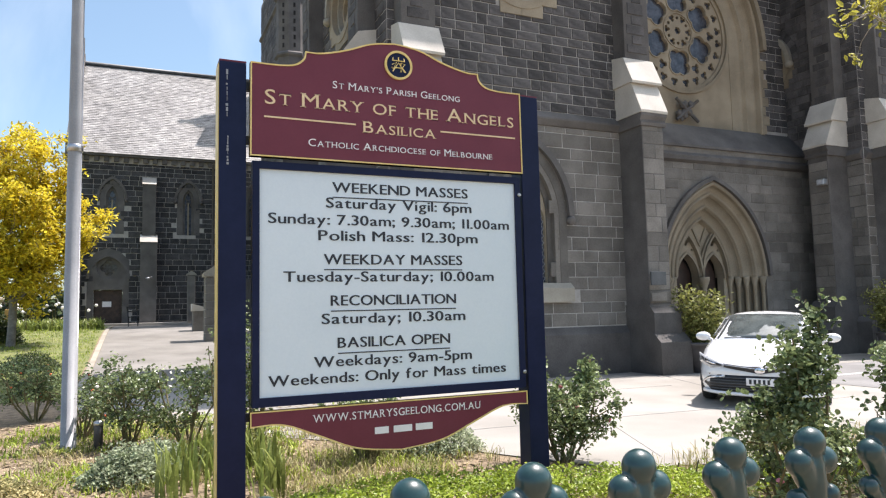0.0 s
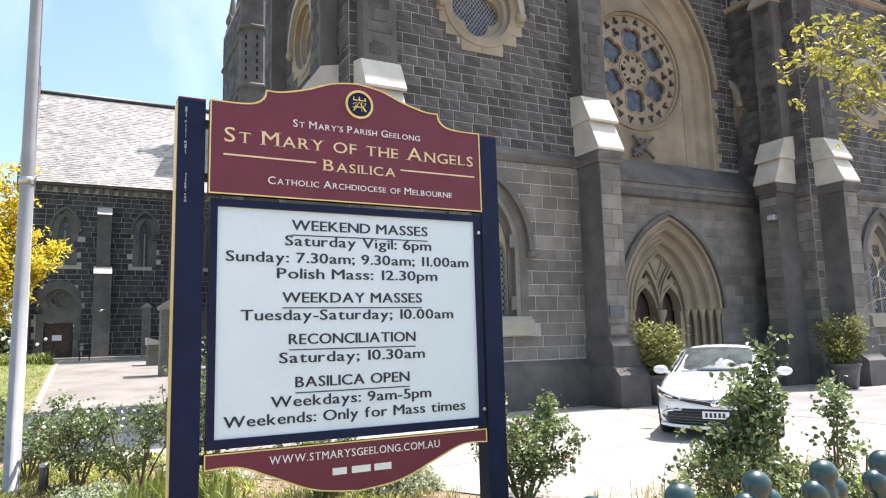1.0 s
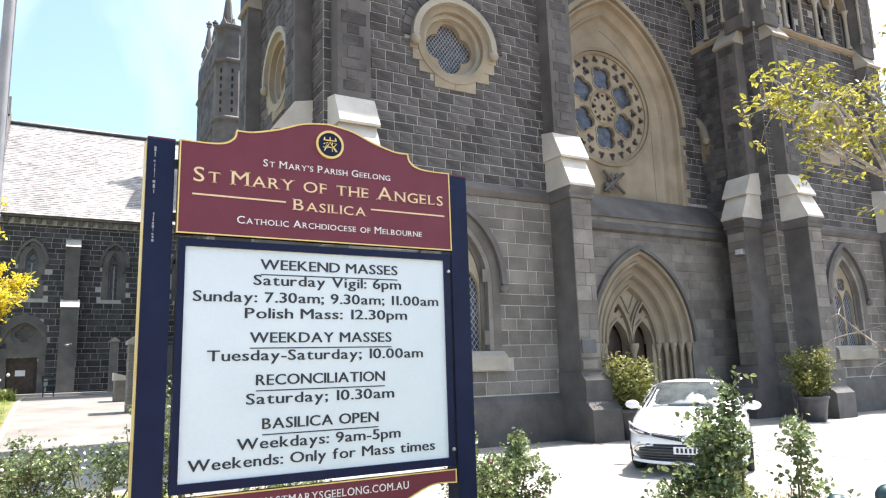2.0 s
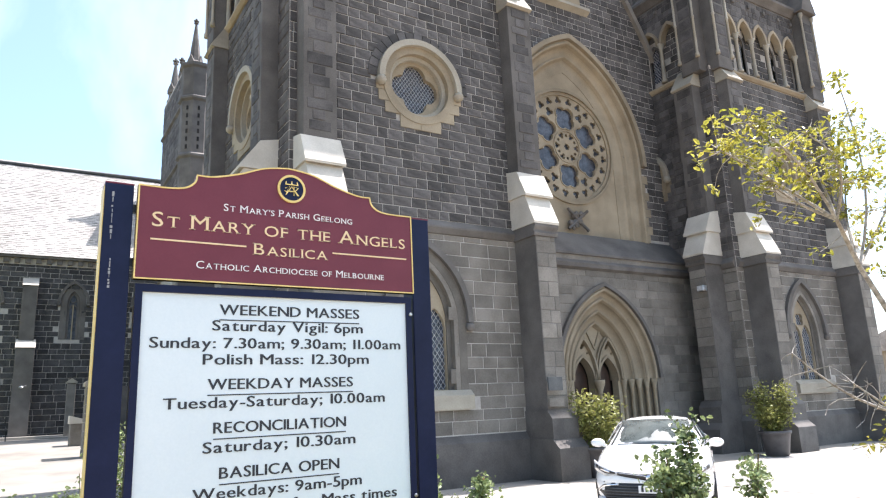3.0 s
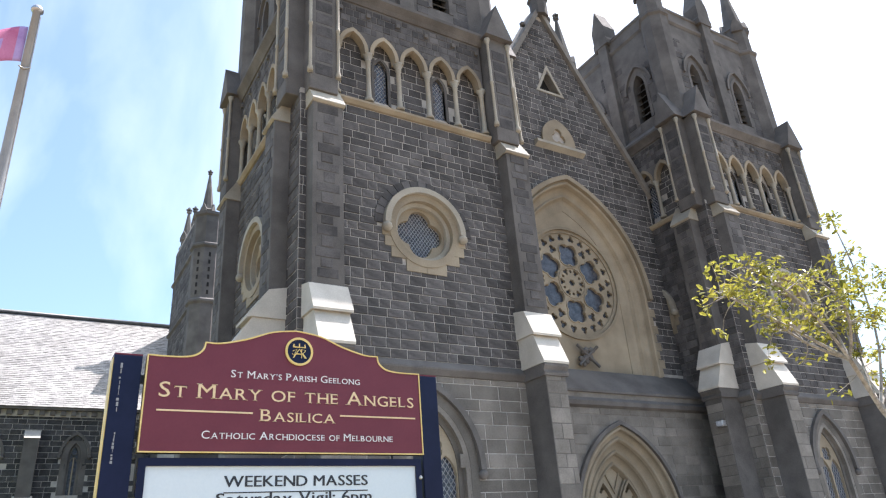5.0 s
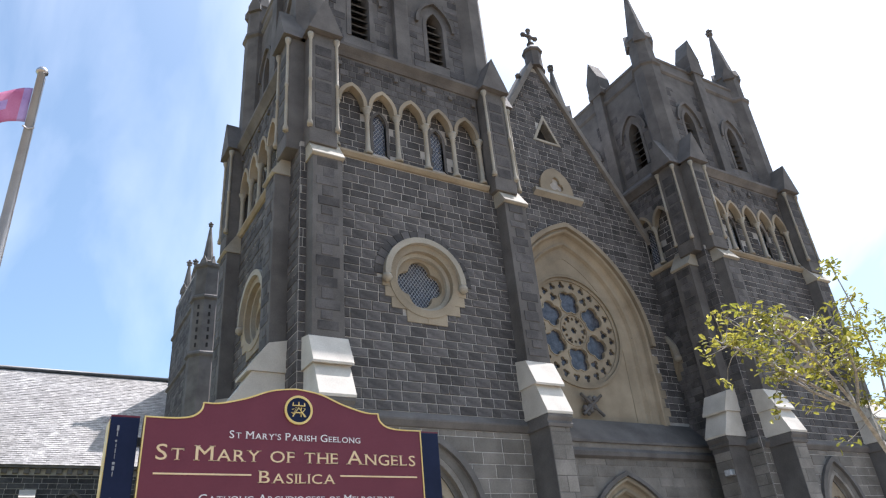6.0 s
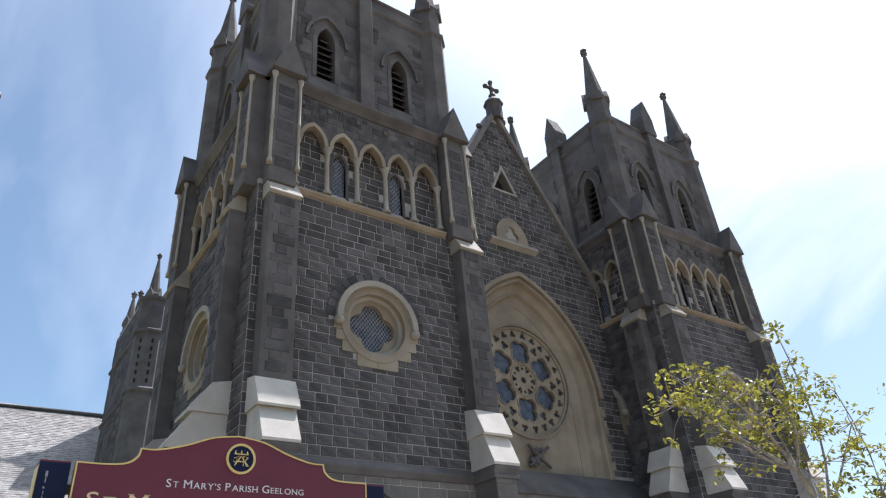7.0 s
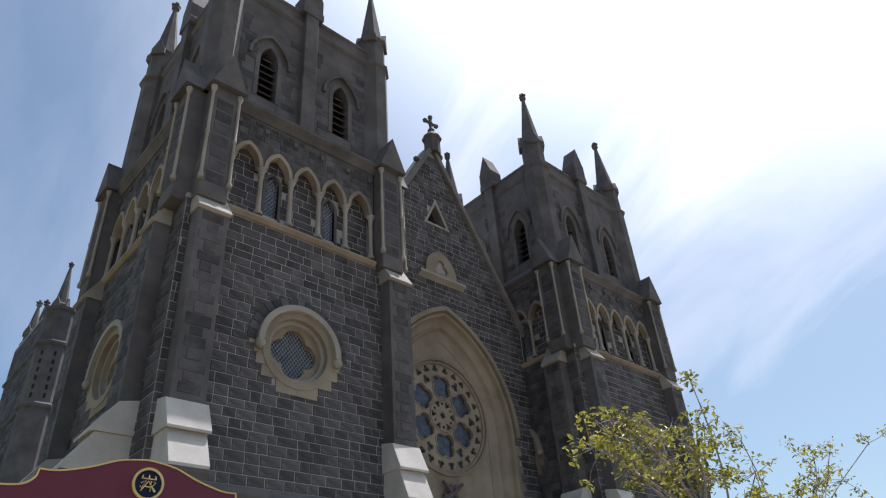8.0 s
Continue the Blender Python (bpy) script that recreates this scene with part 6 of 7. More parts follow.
broadleaf_tree("street_tree", "young tree with sparse yellow-green leaves and grey twigs", (8.5, 3.4, 0), [(8.5, 3.4, -0.05), (8.45, 3.4, 1.3), (8.15, 3.4, 2.4), (7.6, 3.4, 3.0), (7.3, 3.4, 3.5)],
               [(4, (5.38, 3.4, 4.0)), (4, (5.8, 3.3, 4.28)), (4, (6.05, 3.6, 4.33)), (4, (6.6, 3.2, 4.3)), (4, (7.2, 3.6, 4.45)), (3, (7.85, 3.4, 5.3)), (3, (8.1, 3.5, 4.7)), (3, (8.5, 3.2, 4.1)), (2, (9.3, 3.6, 4.75)), (2, (9.0, 3.0, 3.8)), (2, (11.2, 3.4, 4.75)), (2, (12.6, 3.6, 5.1)), (2, (10.5, 3.1, 4.2)), (1, (6.1, 3.4, 2.05)), (1, (6.7, 3.2, 1.75)), (1, (13.5, 3.2, 5.3)), (1, (7.55, 3.4, 1.15)), (1, (7.9, 3.3, 1.6))],
               71, L_TREE, 0.056, 4600, 0.16, 4, 0.043, 1.3, 0.25, {(6.1, 3.4, 2.05), (6.7, 3.2, 1.75)}, 0.5, PALE_BARK)
broadleaf_tree("golden_tree", "small tree with a dense bright golden-yellow crown", (-3.9, 26, 0.6), [(-3.9, 26, 0.5), (-3.85, 26, 2.0), (-3.7, 26, 3.0), (-3.6, 26, 4.2)],
               [(2, (-6.4, 26, 4.6)), (2, (-5.4, 25.2, 5.8)), (3, (-4.4, 26.4, 7.2)), (3, (-3.2, 25.6, 7.4)), (3, (-2.4, 26.2, 6.2)), (2, (-1.9, 25.8, 5.0)), (2, (-2.1, 26.4, 4.2)), (1, (-3.0, 25.5, 3.7)), (1, (-5.6, 25.6, 3.5)), (2, (-3.9, 24.6, 3.9)), (3, (-3.8, 24.6, 5.6)), (3, (-5.0, 26.8, 6.6)), (2, (-7.2, 26.2, 3.8)), (2, (-2.9, 24.8, 4.6))],
               72, L_YEL, 0.115, 34000, 0.46, 6, 0.14, 1.3, 0.2, (), 0.7)


def conifer_shrub(at, seed, label, h=1.5, w=1.05):
    rnd = random.Random(seed)
    z0 = ground_z(*at)
    pot = thing("plant_pot", "large dark round planter standing by the wall", "pot", (at[0], at[1], z0), "planters by the church door")
    bm = bmesh.new()
    lathe(bm, [(0.27, 0.0), (0.3, 0.03), (0.37, 0.45), (0.4, 0.58), (0.43, 0.6), (0.43, 0.67), (0.37, 0.67), (0.36, 0.58)], 0, 0, 20)
    part("pot_body", bm, POT, pot)
    bm = bmesh.new()
    lathe(bm, [(0.36, 0.56), (0.36, 0.6)], 0, 0, 16)
    part("potting_soil", bm, SOIL, pot)
    ob = thing("potted_shrub", label, "shrub", (at[0], at[1], z0 + 0.6), "potted shrubs by the church door")
    bm = bmesh.new()
    cs = []
    for k in range(24):
        a = rnd.uniform(0, 6.28)
        e = Vector((w / 2 * math.cos(a) * rnd.uniform(0.3, 1), w / 2 * math.sin(a) * rnd.uniform(0.3, 1), h * rnd.uniform(0.35, 0.95)))
        cs += limb(bm, (0, 0, 0.0), e, 0.014, 0.004, rnd, 0.06, 6, 4)[1:] * 2
    part("stems", bm, STEM, ob)
    leaf_mesh("foliage", cs, 0.075, L_BUSH, ob, rnd, 11, 0.1, 1.2)


conifer_shrub((11.35, 11.6), 81, "light green feathery shrub growing in a planter", 1.35, 1.2)
conifer_shrub((17.9, 11.5), 82, "dull green shrub growing in a planter", 1.4, 1.2)

# ---- fence ----
fence = thing("iron_fence", "dark green cast-iron fence with trefoil finials", "fence", (1.0, 1.25, 0))


def fence_box(name, bm):
    return part(name, bm, IRON, fence)


for z in (0.18, 0.86):
    bm = bmesh.new()
    box(bm, -4.9, 6.95, -0.02, 0.02, z - 0.02, z + 0.02, 0.004)
    fence_box("rail", bm)
bm = bmesh.new()
box(bm, -4.95, 7.0, -0.12, 0.12, -0.02, 0.1, 0.02)
part("base_kerb", bm, DRESSED, fence, "bluestone base kerb")
pk = bmesh.new()
tube(pk, [(0, 0, 0.08), (0, 0, 0.92)], [0.014, 0.014], 10)
picket = fence_box("picket", pk)
fn = bmesh.new()
ball(fn, 0, 0, 1.092, 0.05, 1.0, 0.9, 1.0, 3)
tube(fn, [(0, 0, 1.08), (0, 0, 1.02), (0, 0, 0.96), (0, 0, 0.91), (0, 0, 0.86), (0, 0, 0.78)], [0.03, 0.04, 0.043, 0.04, 0.03, 0.02], 16)
for s in (-1, 1):
    ball(fn, s * 0.055, 0, 1.034, 0.045, 1.0, 0.9, 1.0, 3)
    tube(fn, [(s * 0.045, 0, 1.02), (s * 0.022, 0, 0.975), (s * 0.008, 0, 0.94)], [0.04, 0.036, 0.03], 14)
    ball(fn, s * 0.074, 0, 0.925, 0.034, 1.0, 0.9, 1.0, 3)
    tube(fn, [(s * 0.066, 0, 0.915), (s * 0.036, 0, 0.875), (s * 0.01, 0, 0.83)], [0.028, 0.024, 0.018], 12)
finial = part("finial", fn, IRON, picket)
fuse = finial.modifiers.new("fuse", "REMESH")
fuse.mode, fuse.voxel_size, fuse.use_smooth_shade = "VOXEL", 0.005, True
soft = finial.modifiers.new("soft", "SMOOTH")
soft.factor, soft.iterations = 0.5, 5
bpy.context.view_layer.update()
fused = bpy.data.meshes.new_from_object(finial.evaluated_get(bpy.context.evaluated_depsgraph_get()))
finial.modifiers.clear()
finial.data = fused
first = True
for k in range(-12, 23):
    x = 0.325 + 0.338 * k - 1.0
    if first:
        picket.location = (x, 0, 0)
        first = False
        continue
    p2 = new("picket", picket.data)
    p2.parent, p2.location = fence, (x, 0, 0)
    f2 = new("finial", finial.data)
    f2.parent = p2

# ---- flagpole, flag, garden light ----
fp = thing("flagpole", "tall pale grey painted metal flagpole in the garden bed", "flagpole", (-0.95, 9.0, 0))
bm = bmesh.new()
tube(bm, [(0, 0, -0.02), (0, 0, 3.55), (0, 0, 6.5), (0, 0, 9.6)], [0.085, 0.078, 0.066, 0.052], 16)
part("pole", bm, POLE, fp)
bm = bmesh.new()
lathe(bm, [(0.09, 3.53), (0.09, 3.6), (0.075, 3.62)], 0, 0, 16)
part("collar", bm, STEEL, fp)
bm = bmesh.new()
lathe(bm, [(0.05, 9.58), (0.085, 9.6), (0.085, 9.63), (0.06, 9.68), (0.02, 9.7)], 0, 0, 16)
part("cap", bm, STEEL, fp)
bm = bmesh.new()
tube(bm, [(0.075, -0.03, 1.2), (0.07, -0.03, 5.0), (0.062, -0.02, 9.5)], [0.004, 0.004, 0.004], 5)
tube(bm, [(-0.07, -0.05, 8.55), (0, -0.075, 8.5), (0.07, -0.05, 8.56)], [0.012, 0.012, 0.012], 6)
part("halyard", bm, STEEL, fp)
flag = thing("flag", "red and purple cloth flag drooping from the pole", "flag", (-0.95, 9.0, 9.0))
fm = bmesh.new()
nx, nz = 18, 10
grid = []
for i in range(nx + 1):
    row = []
    for j in range(nz + 1):
        u, v = i / nx, j / nz
        x = -0.06 - u * 0.95
        sag = 0.75 * u ** 1.2
        row.append(fm.verts.new((x, 0.1 * math.sin(u * 9 + v * 2) * u, 0.28 - v * 0.62 - sag + 0.05 * math.sin(u * 7))))
    grid.append(row)
for i in range(nx):
    for j in range(nz):
        f = fm.faces.new((grid[i][j], grid[i + 1][j], grid[i + 1][j + 1], grid[i][j + 1]))
        f.smooth = True
        f.material_index = 1 if (i > 4 and 2 < j < 6) or i < 2 else 0
fo = part("cloth", fm, [FLAG_R, FLAG_B], flag)
so = fo.modifiers.new("thick", "SOLIDIFY")
so.thickness = 0.006

lamp = thing("garden_light", "small dark round bollard light with a pale top", "garden light", (-0.63, 8.85, 0))
bm = bmesh.new()
lathe(bm, [(0.05, -0.01), (0.05, 0.26), (0.045, 0.27)], 0, 0, 14)
part("body", bm, POT, lamp)
bm = bmesh.new()
lathe(bm, [(0.045, 0.27), (0.055, 0.28), (0.055, 0.31), (0.03, 0.33)], 0, 0, 14)
part("top", bm, STEEL, lamp)

# ---- far plants and houses ----
def far_row(label, x0, x1, y0, y1, h, n, seed, mat=L_DARK, size=0.5):
    rnd = random.Random(seed)
    ob = thing("tree_row", label, "trees", ((x0 + x1) / 2, (y0 + y1) / 2, 0), kind="stuff")
    cs = []
    for _ in range(n):
        cx, cy = rnd.uniform(x0, x1) - (x0 + x1) / 2, rnd.uniform(y0, y1) - (y0 + y1) / 2
        top = h * rnd.uniform(0.6, 1.0)
        for _ in range(160):
            a, d, t = rnd.uniform(0, 6.28), math.sqrt(rnd.random()), rnd.random()
            r = h * 0.4 * math.sin(math.pi * min(1, 0.15 + 0.85 * t)) + 0.2
            cs.append((cx + r * d * math.cos(a), cy + r * d * math.sin(a), top * t))
    leaf_mesh("foliage", cs, size, mat, ob, rnd, 2, 0.2, 1.0)
    bm = bmesh.new()
    for _ in range(n):
        x, y = rnd.uniform(x0, x1) - (x0 + x1) / 2, rnd.uniform(y0, y1) - (y0 + y1) / 2
        tube(bm, [(x, y, -0.1), (x, y, h * 0.5)], [0.15, 0.08], 6)
    part("trunks", bm, BARK, ob)


far_row("tall dark trees behind the transept", -22, 2, 57, 62, 6, 22, 95, L_DARK, 0.4)
far_row("dark shrubs and trees behind the lawn", -16, -4.6, 41, 46, 3.4, 26, 91, L_DARK, 0.28)
far_row("distant green trees beyond the garden", -90, -18, 60, 80, 7, 26, 92, L_DARK, 0.6)
far_row("distant green trees across the road", 60, 110, 8, 70, 7, 40, 93, L_ROSE, 0.6)
hs = thing("house", "distant pale rendered house with a low tiled roof", "house", (56, 22, 0))
bm = bmesh.new()
box(bm, -4, 4, -5, 5, 0, 4.2, 0.02)
part("wall", bm, CREAM, hs)
bm = bmesh.new()
prism(bm, [(-5.6, 4.2), (5.6, 4.2), (0, 6.6)], "x", -4.4, 4.4)
part("roof", bm, SLATE, hs)
for y in (-2.5, 2.0):
    bm = bmesh.new()
    box(bm, -4.06, -3.95, y - 0.7, y + 0.7, 1.2, 2.6)
    part("window", bm, GLASS_DARK, hs)

# ---- by the transept ----
gp = thing("gate_pier", "square bluestone gate pier with a pale cap", "pier", (2.35, 25.5, ground_z(2.35, 25.5) - 0.05))
bm = bmesh.new()
box(bm, -0.32, 0.32, -0.32, 0.32, 0, 2.3, 0.02)
part("pier_body", bm, MORTAR, gp)
for k in range(8):
    bm = bmesh.new()
    box(bm, -0.34, 0.34, -0.34, 0.34, 0.04 + k * 0.28, 0.305 + k * 0.28, 0.02)
    part("stone", bm, WARM, gp)
bm = bmesh.new()
prism(bm, [(-0.4, 2.3), (0.4, 2.3), (0.4, 2.42), (0, 2.7), (-0.4, 2.42)], "y", -0.4, 0.4)
part("cap", bm, CREAM, gp)
sp2 = thing("stone_post", "slender pale stone post before the transept wall", "post", (2.62, 40.3, 0.9))
bm = bmesh.new()
box(bm, -0.2, 0.2, -0.2, 0.2, 0.1, 2.8, 0.03)
part("post_body", bm, WARM, sp2)
bm = bmesh.new()
prism(bm, [(-0.26, 2.8), (0.26, 2.8), (0.26, 2.86), (0, 3.05), (-0.26, 2.86)], "y", -0.26, 0.26)
part("post_cap", bm, CREAM, sp2)
pb = thing("stone_block", "low bluestone block with a sunlit pale top", "pier", (2.3, 30, ground_z(2.3, 30) - 0.05))
bm = bmesh.new()
box(bm, -0.35, 0.35, -0.35, 0.35, 0, 0.85, 0.02)
part("block_body", bm, WARM, pb)
bm = bmesh.new()
prism(bm, [(-0.4, 0.85), (0.4, 0.85), (0.4, 0.92), (-0.4, 1.15)], "y", -0.4, 0.4)
part("top", bm, CAP, pb)
ch = thing("metal_chair", "dark slim metal chair standing on the path", "chair", (-0.28, 38.5, ground_z(-0.28, 38.5)))
for x in (-0.22, 0.22):
    for y in (-0.2, 0.2):
        bm = bmesh.new()
        tube(bm, [(x, y, 0), (x, y, 0.46)], [0.032, 0.032], 6)
        part("leg", bm, BLACKP, ch)
bm = bmesh.new()
box(bm, -0.26, 0.26, -0.24, 0.24, 0.45, 0.5, 0.01)
part("seat", bm, BLACKP, ch)
bm = bmesh.new()
tube(bm, [(-0.24, 0.22, 0.48), (-0.3, 0.3, 1.0)], [0.032, 0.032], 6)
tube(bm, [(0.2, 0.22, 0.48), (0.14, 0.3, 1.0)], [0.032, 0.032], 6)
tube(bm, [(-0.3, 0.3, 0.98), (0.14, 0.3, 0.98)], [0.032, 0.032], 6)
tube(bm, [(-0.27, 0.26, 0.75), (0.17, 0.26, 0.75)], [0.032, 0.032], 6)
part("backrest", bm, BLACKP, ch)
up_post = thing("timber_post", "short orange-brown timber post in the garden", "post", (-4.6, 30.5, ground_z(-4.6, 30.5)))
bm = bmesh.new()
box(bm, -0.12, 0.12, -0.12, 0.12, -0.02, 1.0, 0.02)
part("post_body", bm, TIMBER, up_post)
urn = thing("stone_urn", "pale stone garden urn on a pedestal", "urn", (-5.3, 31, ground_z(-5.3, 31)))
bm = bmesh.new()
lathe(bm, [(0.3, 0), (0.3, 0.15), (0.16, 0.25), (0.14, 0.8), (0.2, 0.85), (0.12, 0.95), (0.45, 1.3), (0.5, 1.45), (0.42, 1.45)], 0, 0, 16)
part("urn_body", bm, CREAM, urn)
wall_lamp = thing("wall_light", "small dark bracket light on the stone wall", "wall light", (0.62, 41.2, 3.6))
bm = bmesh.new()
tube(bm, [(0, 0.1, 0), (0, -0.2, 0.05), (-0.15, -0.3, 0.0)], [0.03, 0.025, 0.025], 6)
ball(bm, -0.2, -0.3, -0.03, 0.1, 1.4, 1, 0.7, 1)
part("bracket", bm, STEEL, wall_lamp)
dp = thing("drain_pipe", "dark downpipe on the transept wall", "pipe", (3.9, 41.85, 0.9))
bm = bmesh.new()
tube(bm, [(0, 0, 0.1), (0, 0, 9.4)], [0.07, 0.07], 8)
part("pipe_run", bm, DRESSED, dp)
bl = thing("boundary_wall", "low bluestone screen wall by the transept", "wall", (4.6, 36, 0.8))
bm = bmesh.new()
box(bm, -1.2, 1.6, -0.2, 0.2, -0.1, 2.5, 0.02)
part("wall_body", bm, DRESSED, bl)

# ---- car ----
CAR_AT, CAR_YAW, CAR_ROLL = (8.02, 7.08, -0.01), -52.0, 1.0
car = thing("car", "white four-door saloon car parked on the forecourt", "car", CAR_AT)
car.rotation_euler = (0, radians(CAR_ROLL), radians(CAR_YAW))
car.scale = (0.97, 0.97, 0.955)


def loft(bm, stations, closed=False):
    """Sections given as (y, [(x, z), ...]) for the right half; mirrored."""
    rings = []
    for y, sec in stations:
        half = [(x, z) for x, z in sec]
        full = half + [(-x, z) for x, z in reversed(half)]
        rings.append([bm.verts.new((x, y, z)) for x, z in full])
    n = len(rings[0])
    for r, t in zip(rings, rings[1:]):
        for k in range(n - 1):
            f = bm.faces.new((r[k], r[k + 1], t[k + 1], t[k]))
            f.smooth = True
        bm.faces.new((r[n - 1], r[0], t[0], t[n - 1]))
    bm.faces.new(list(reversed(rings[0])))
    bm.faces.new(rings[-1])
    bmesh.ops.recalc_face_normals(bm, faces=bm.faces)


def car_section(w, zb, zs, zt, crown):
    """Lower body: sill, flank, shoulder, top."""
    return [(w * 0.86, zb), (w * 0.97, zb + 0.08), (w, zb + 0.28), (w * 0.995, (zb + zs) / 2 + 0.08), (w * 0.96, zs), (w * 0.84, zt), (w * 0.5, zt + crown * 0.8), (0.0001, zt + crown)]


bm = bmesh.new()
loft(bm, [(-0.05, car_section(0.42, 0.32, 0.5, 0.6, 0.02)), (0.0, car_section(0.62, 0.28, 0.55, 0.64, 0.02)), (0.07, car_section(0.74, 0.22, 0.6, 0.69, 0.02)), (0.2, car_section(0.84, 0.2, 0.66, 0.74, 0.02)), (0.45, car_section(0.9, 0.2, 0.74, 0.8, 0.02)), (0.9, car_section(0.92, 0.2, 0.83, 0.89, 0.03)), (1.35, car_section(0.92, 0.2, 0.9, 0.96, 0.04)),
          (1.8, car_section(0.92, 0.2, 0.93, 0.98, 0.03)), (2.8, car_section(0.92, 0.2, 0.95, 0.99, 0.02)), (3.8, car_section(0.915, 0.2, 0.98, 1.02, 0.02)), (4.5, car_section(0.88, 0.24, 1.0, 1.06, 0.02)), (4.8, car_section(0.8, 0.3, 0.95, 1.02, 0.02)), (4.88, car_section(0.7, 0.4, 0.85, 0.9, 0.02))])
part("body", bm, CARW, car)
bm = bmesh.new()
def cabin(w0, z0, w1, z1):
    return [(w0, z0), (w0 * 0.6 + w1 * 0.4, z0 * 0.55 + z1 * 0.45), (w1 + 0.02, z1 - 0.06), (w1 - 0.06, z1), (w1 * 0.5, z1 + 0.03), (0.0001, z1 + 0.04)]
loft(bm, [(1.3, cabin(0.8, 0.93, 0.78, 0.96)), (1.55, cabin(0.81, 0.95, 0.7, 1.1)), (1.85, cabin(0.82, 0.96, 0.64, 1.26)), (2.15, cabin(0.83, 0.97, 0.59, 1.385)), (2.6, cabin(0.83, 0.97, 0.58, 1.405)), (3.3, cabin(0.83, 0.98, 0.57, 1.39)), (3.8, cabin(0.81, 1.0, 0.56, 1.3)), (4.3, cabin(0.78, 1.02, 0.62, 1.1)), (4.5, cabin(0.74, 1.04, 0.68, 1.07))])
part("roof", bm, CARW, car)


def patch(name, corners, mat, n=6, bulge=(0, 0, 0), parent=None, thick=0.012, label=""):
    """A curved panel between four corners."""
    bm = bmesh.new()
    a, b, c, d = (Vector(p) for p in corners)
    g = [[bm.verts.new(a.lerp(b, i / n).lerp(d.lerp(c, i / n), j / n) + Vector(bulge) * (math.sin(math.pi * i / n) * (0.6 + 0.4 * math.sin(math.pi * j / n)))) for j in range(n + 1)] for i in range(n + 1)]
    for i in range(n):
        for j in range(n):
            f = bm.faces.new((g[i][j], g[i + 1][j], g[i + 1][j + 1], g[i][j + 1]))
            f.smooth = True
    ob = part(name, bm, mat, parent or car, label)
    md = ob.modifiers.new("thick", "SOLIDIFY")
    md.thickness = thick
    return ob


patch("windscreen", [(-0.74, 1.36, 0.985), (0.74, 1.36, 0.985), (0.56, 2.1, 1.385), (-0.56, 2.1, 1.385)], CARGLASS, 8, (0, -0.09, 0.035))
for s in (-1, 1):
    patch("side_window", [(s * 0.83, 1.6, 1.0), (s * 0.845, 2.75, 1.01), (s * 0.64, 2.7, 1.36), (s * 0.66, 2.1, 1.33)], CARGLASS, 6, (s * 0.015, 0, 0))
    patch("side_window", [(s * 0.845, 2.8, 1.01), (s * 0.83, 3.75, 1.03), (s * 0.62, 3.5, 1.32), (s * 0.64, 2.76, 1.36)], CARGLASS, 6, (s * 0.015, 0, 0))
    bm = bmesh.new()
    ball(bm, s * 1.0, 1.62, 1.01, 0.125, 1.0, 0.55, 0.62, 3)
    tube(bm, [(s * 0.84, 1.6, 0.95), (s * 0.95, 1.62, 0.98)], [0.03, 0.03], 6)
    part("wing_mirror", bm, CARW, car)
    for y in (0.95, 3.78):
        bm = bmesh.new()
        lathe(bm, [(0.2, -0.1), (0.31, -0.1), (0.335, -0.06), (0.335, 0.06), (0.31, 0.1), (0.2, 0.1)], 0, 0, 28)
        bmesh.ops.transform(bm, matrix=Matrix.Translation((s * 0.83, y, 0.335)) @ Matrix.Rotation(math.pi / 2, 4, "Y"), verts=bm.verts)
        wheel = part("wheel", bm, TYRE, car)
        bm = bmesh.new()
        lathe(bm, [(0.215, 0.05), (0.225, 0.105), (0.2, 0.1), (0.19, 0.06), (0.05, 0.085), (0.02, 0.09)], 0, 0, 20)
        for k in range(5):
            g = bmesh.new()
            box(g, 0.03, 0.2, -0.03, 0.03, 0.07, 0.105, 0.008)
            bmesh.ops.transform(g, matrix=Matrix.Rotation(k * 2 * math.pi / 5, 4, "Z"), verts=g.verts)
            me = bpy.data.meshes.new("g")
            g.to_mesh(me)
            g.free()
            bm.from_mesh(me)
            bpy.data.meshes.remove(me)
        bmesh.ops.transform(bm, matrix=Matrix.Translation((s * 0.83, y, 0.335)) @ Matrix.Rotation(s * math.pi / 2, 4, "Y"), verts=bm.verts)
        part("rim", bm, STEEL, wheel)
        bm = bmesh.new()
        band(bm, [(0.35 * math.cos(a) , 0.335 + 0.35 * math.sin(a)) for a in [math.pi * i / 12 for i in range(13)]], [(0.39 * math.cos(a), 0.335 + 0.39 * math.sin(a)) for a in [math.pi * i / 12 for i in range(13)]], -0.02, 0.02)
        bmesh.ops.transform(bm, matrix=Matrix.Translation((s * 0.91, y, 0)) @ Matrix.Rotation(math.pi / 2, 4, "Z"), verts=bm.verts)
        part("wheel_arch", bm, BLACKP, car)


def nose_y(x):
    """How far back the nose stands at x from the middle."""
    x = abs(x)
    for (xa, ya), (xb, yb) in zip(((0, -0.075), (0.36, -0.06), (0.55, -0.02), (0.68, 0.05), (0.79, 0.16), (0.86, 0.3)), ((0.36, -0.06), (0.55, -0.02), (0.68, 0.05), (0.79, 0.16), (0.86, 0.3), (0.95, 0.5))):
        if x <= xb:
            return ya + (yb - ya) * (x - xa) / (xb - xa)
    return 0.5


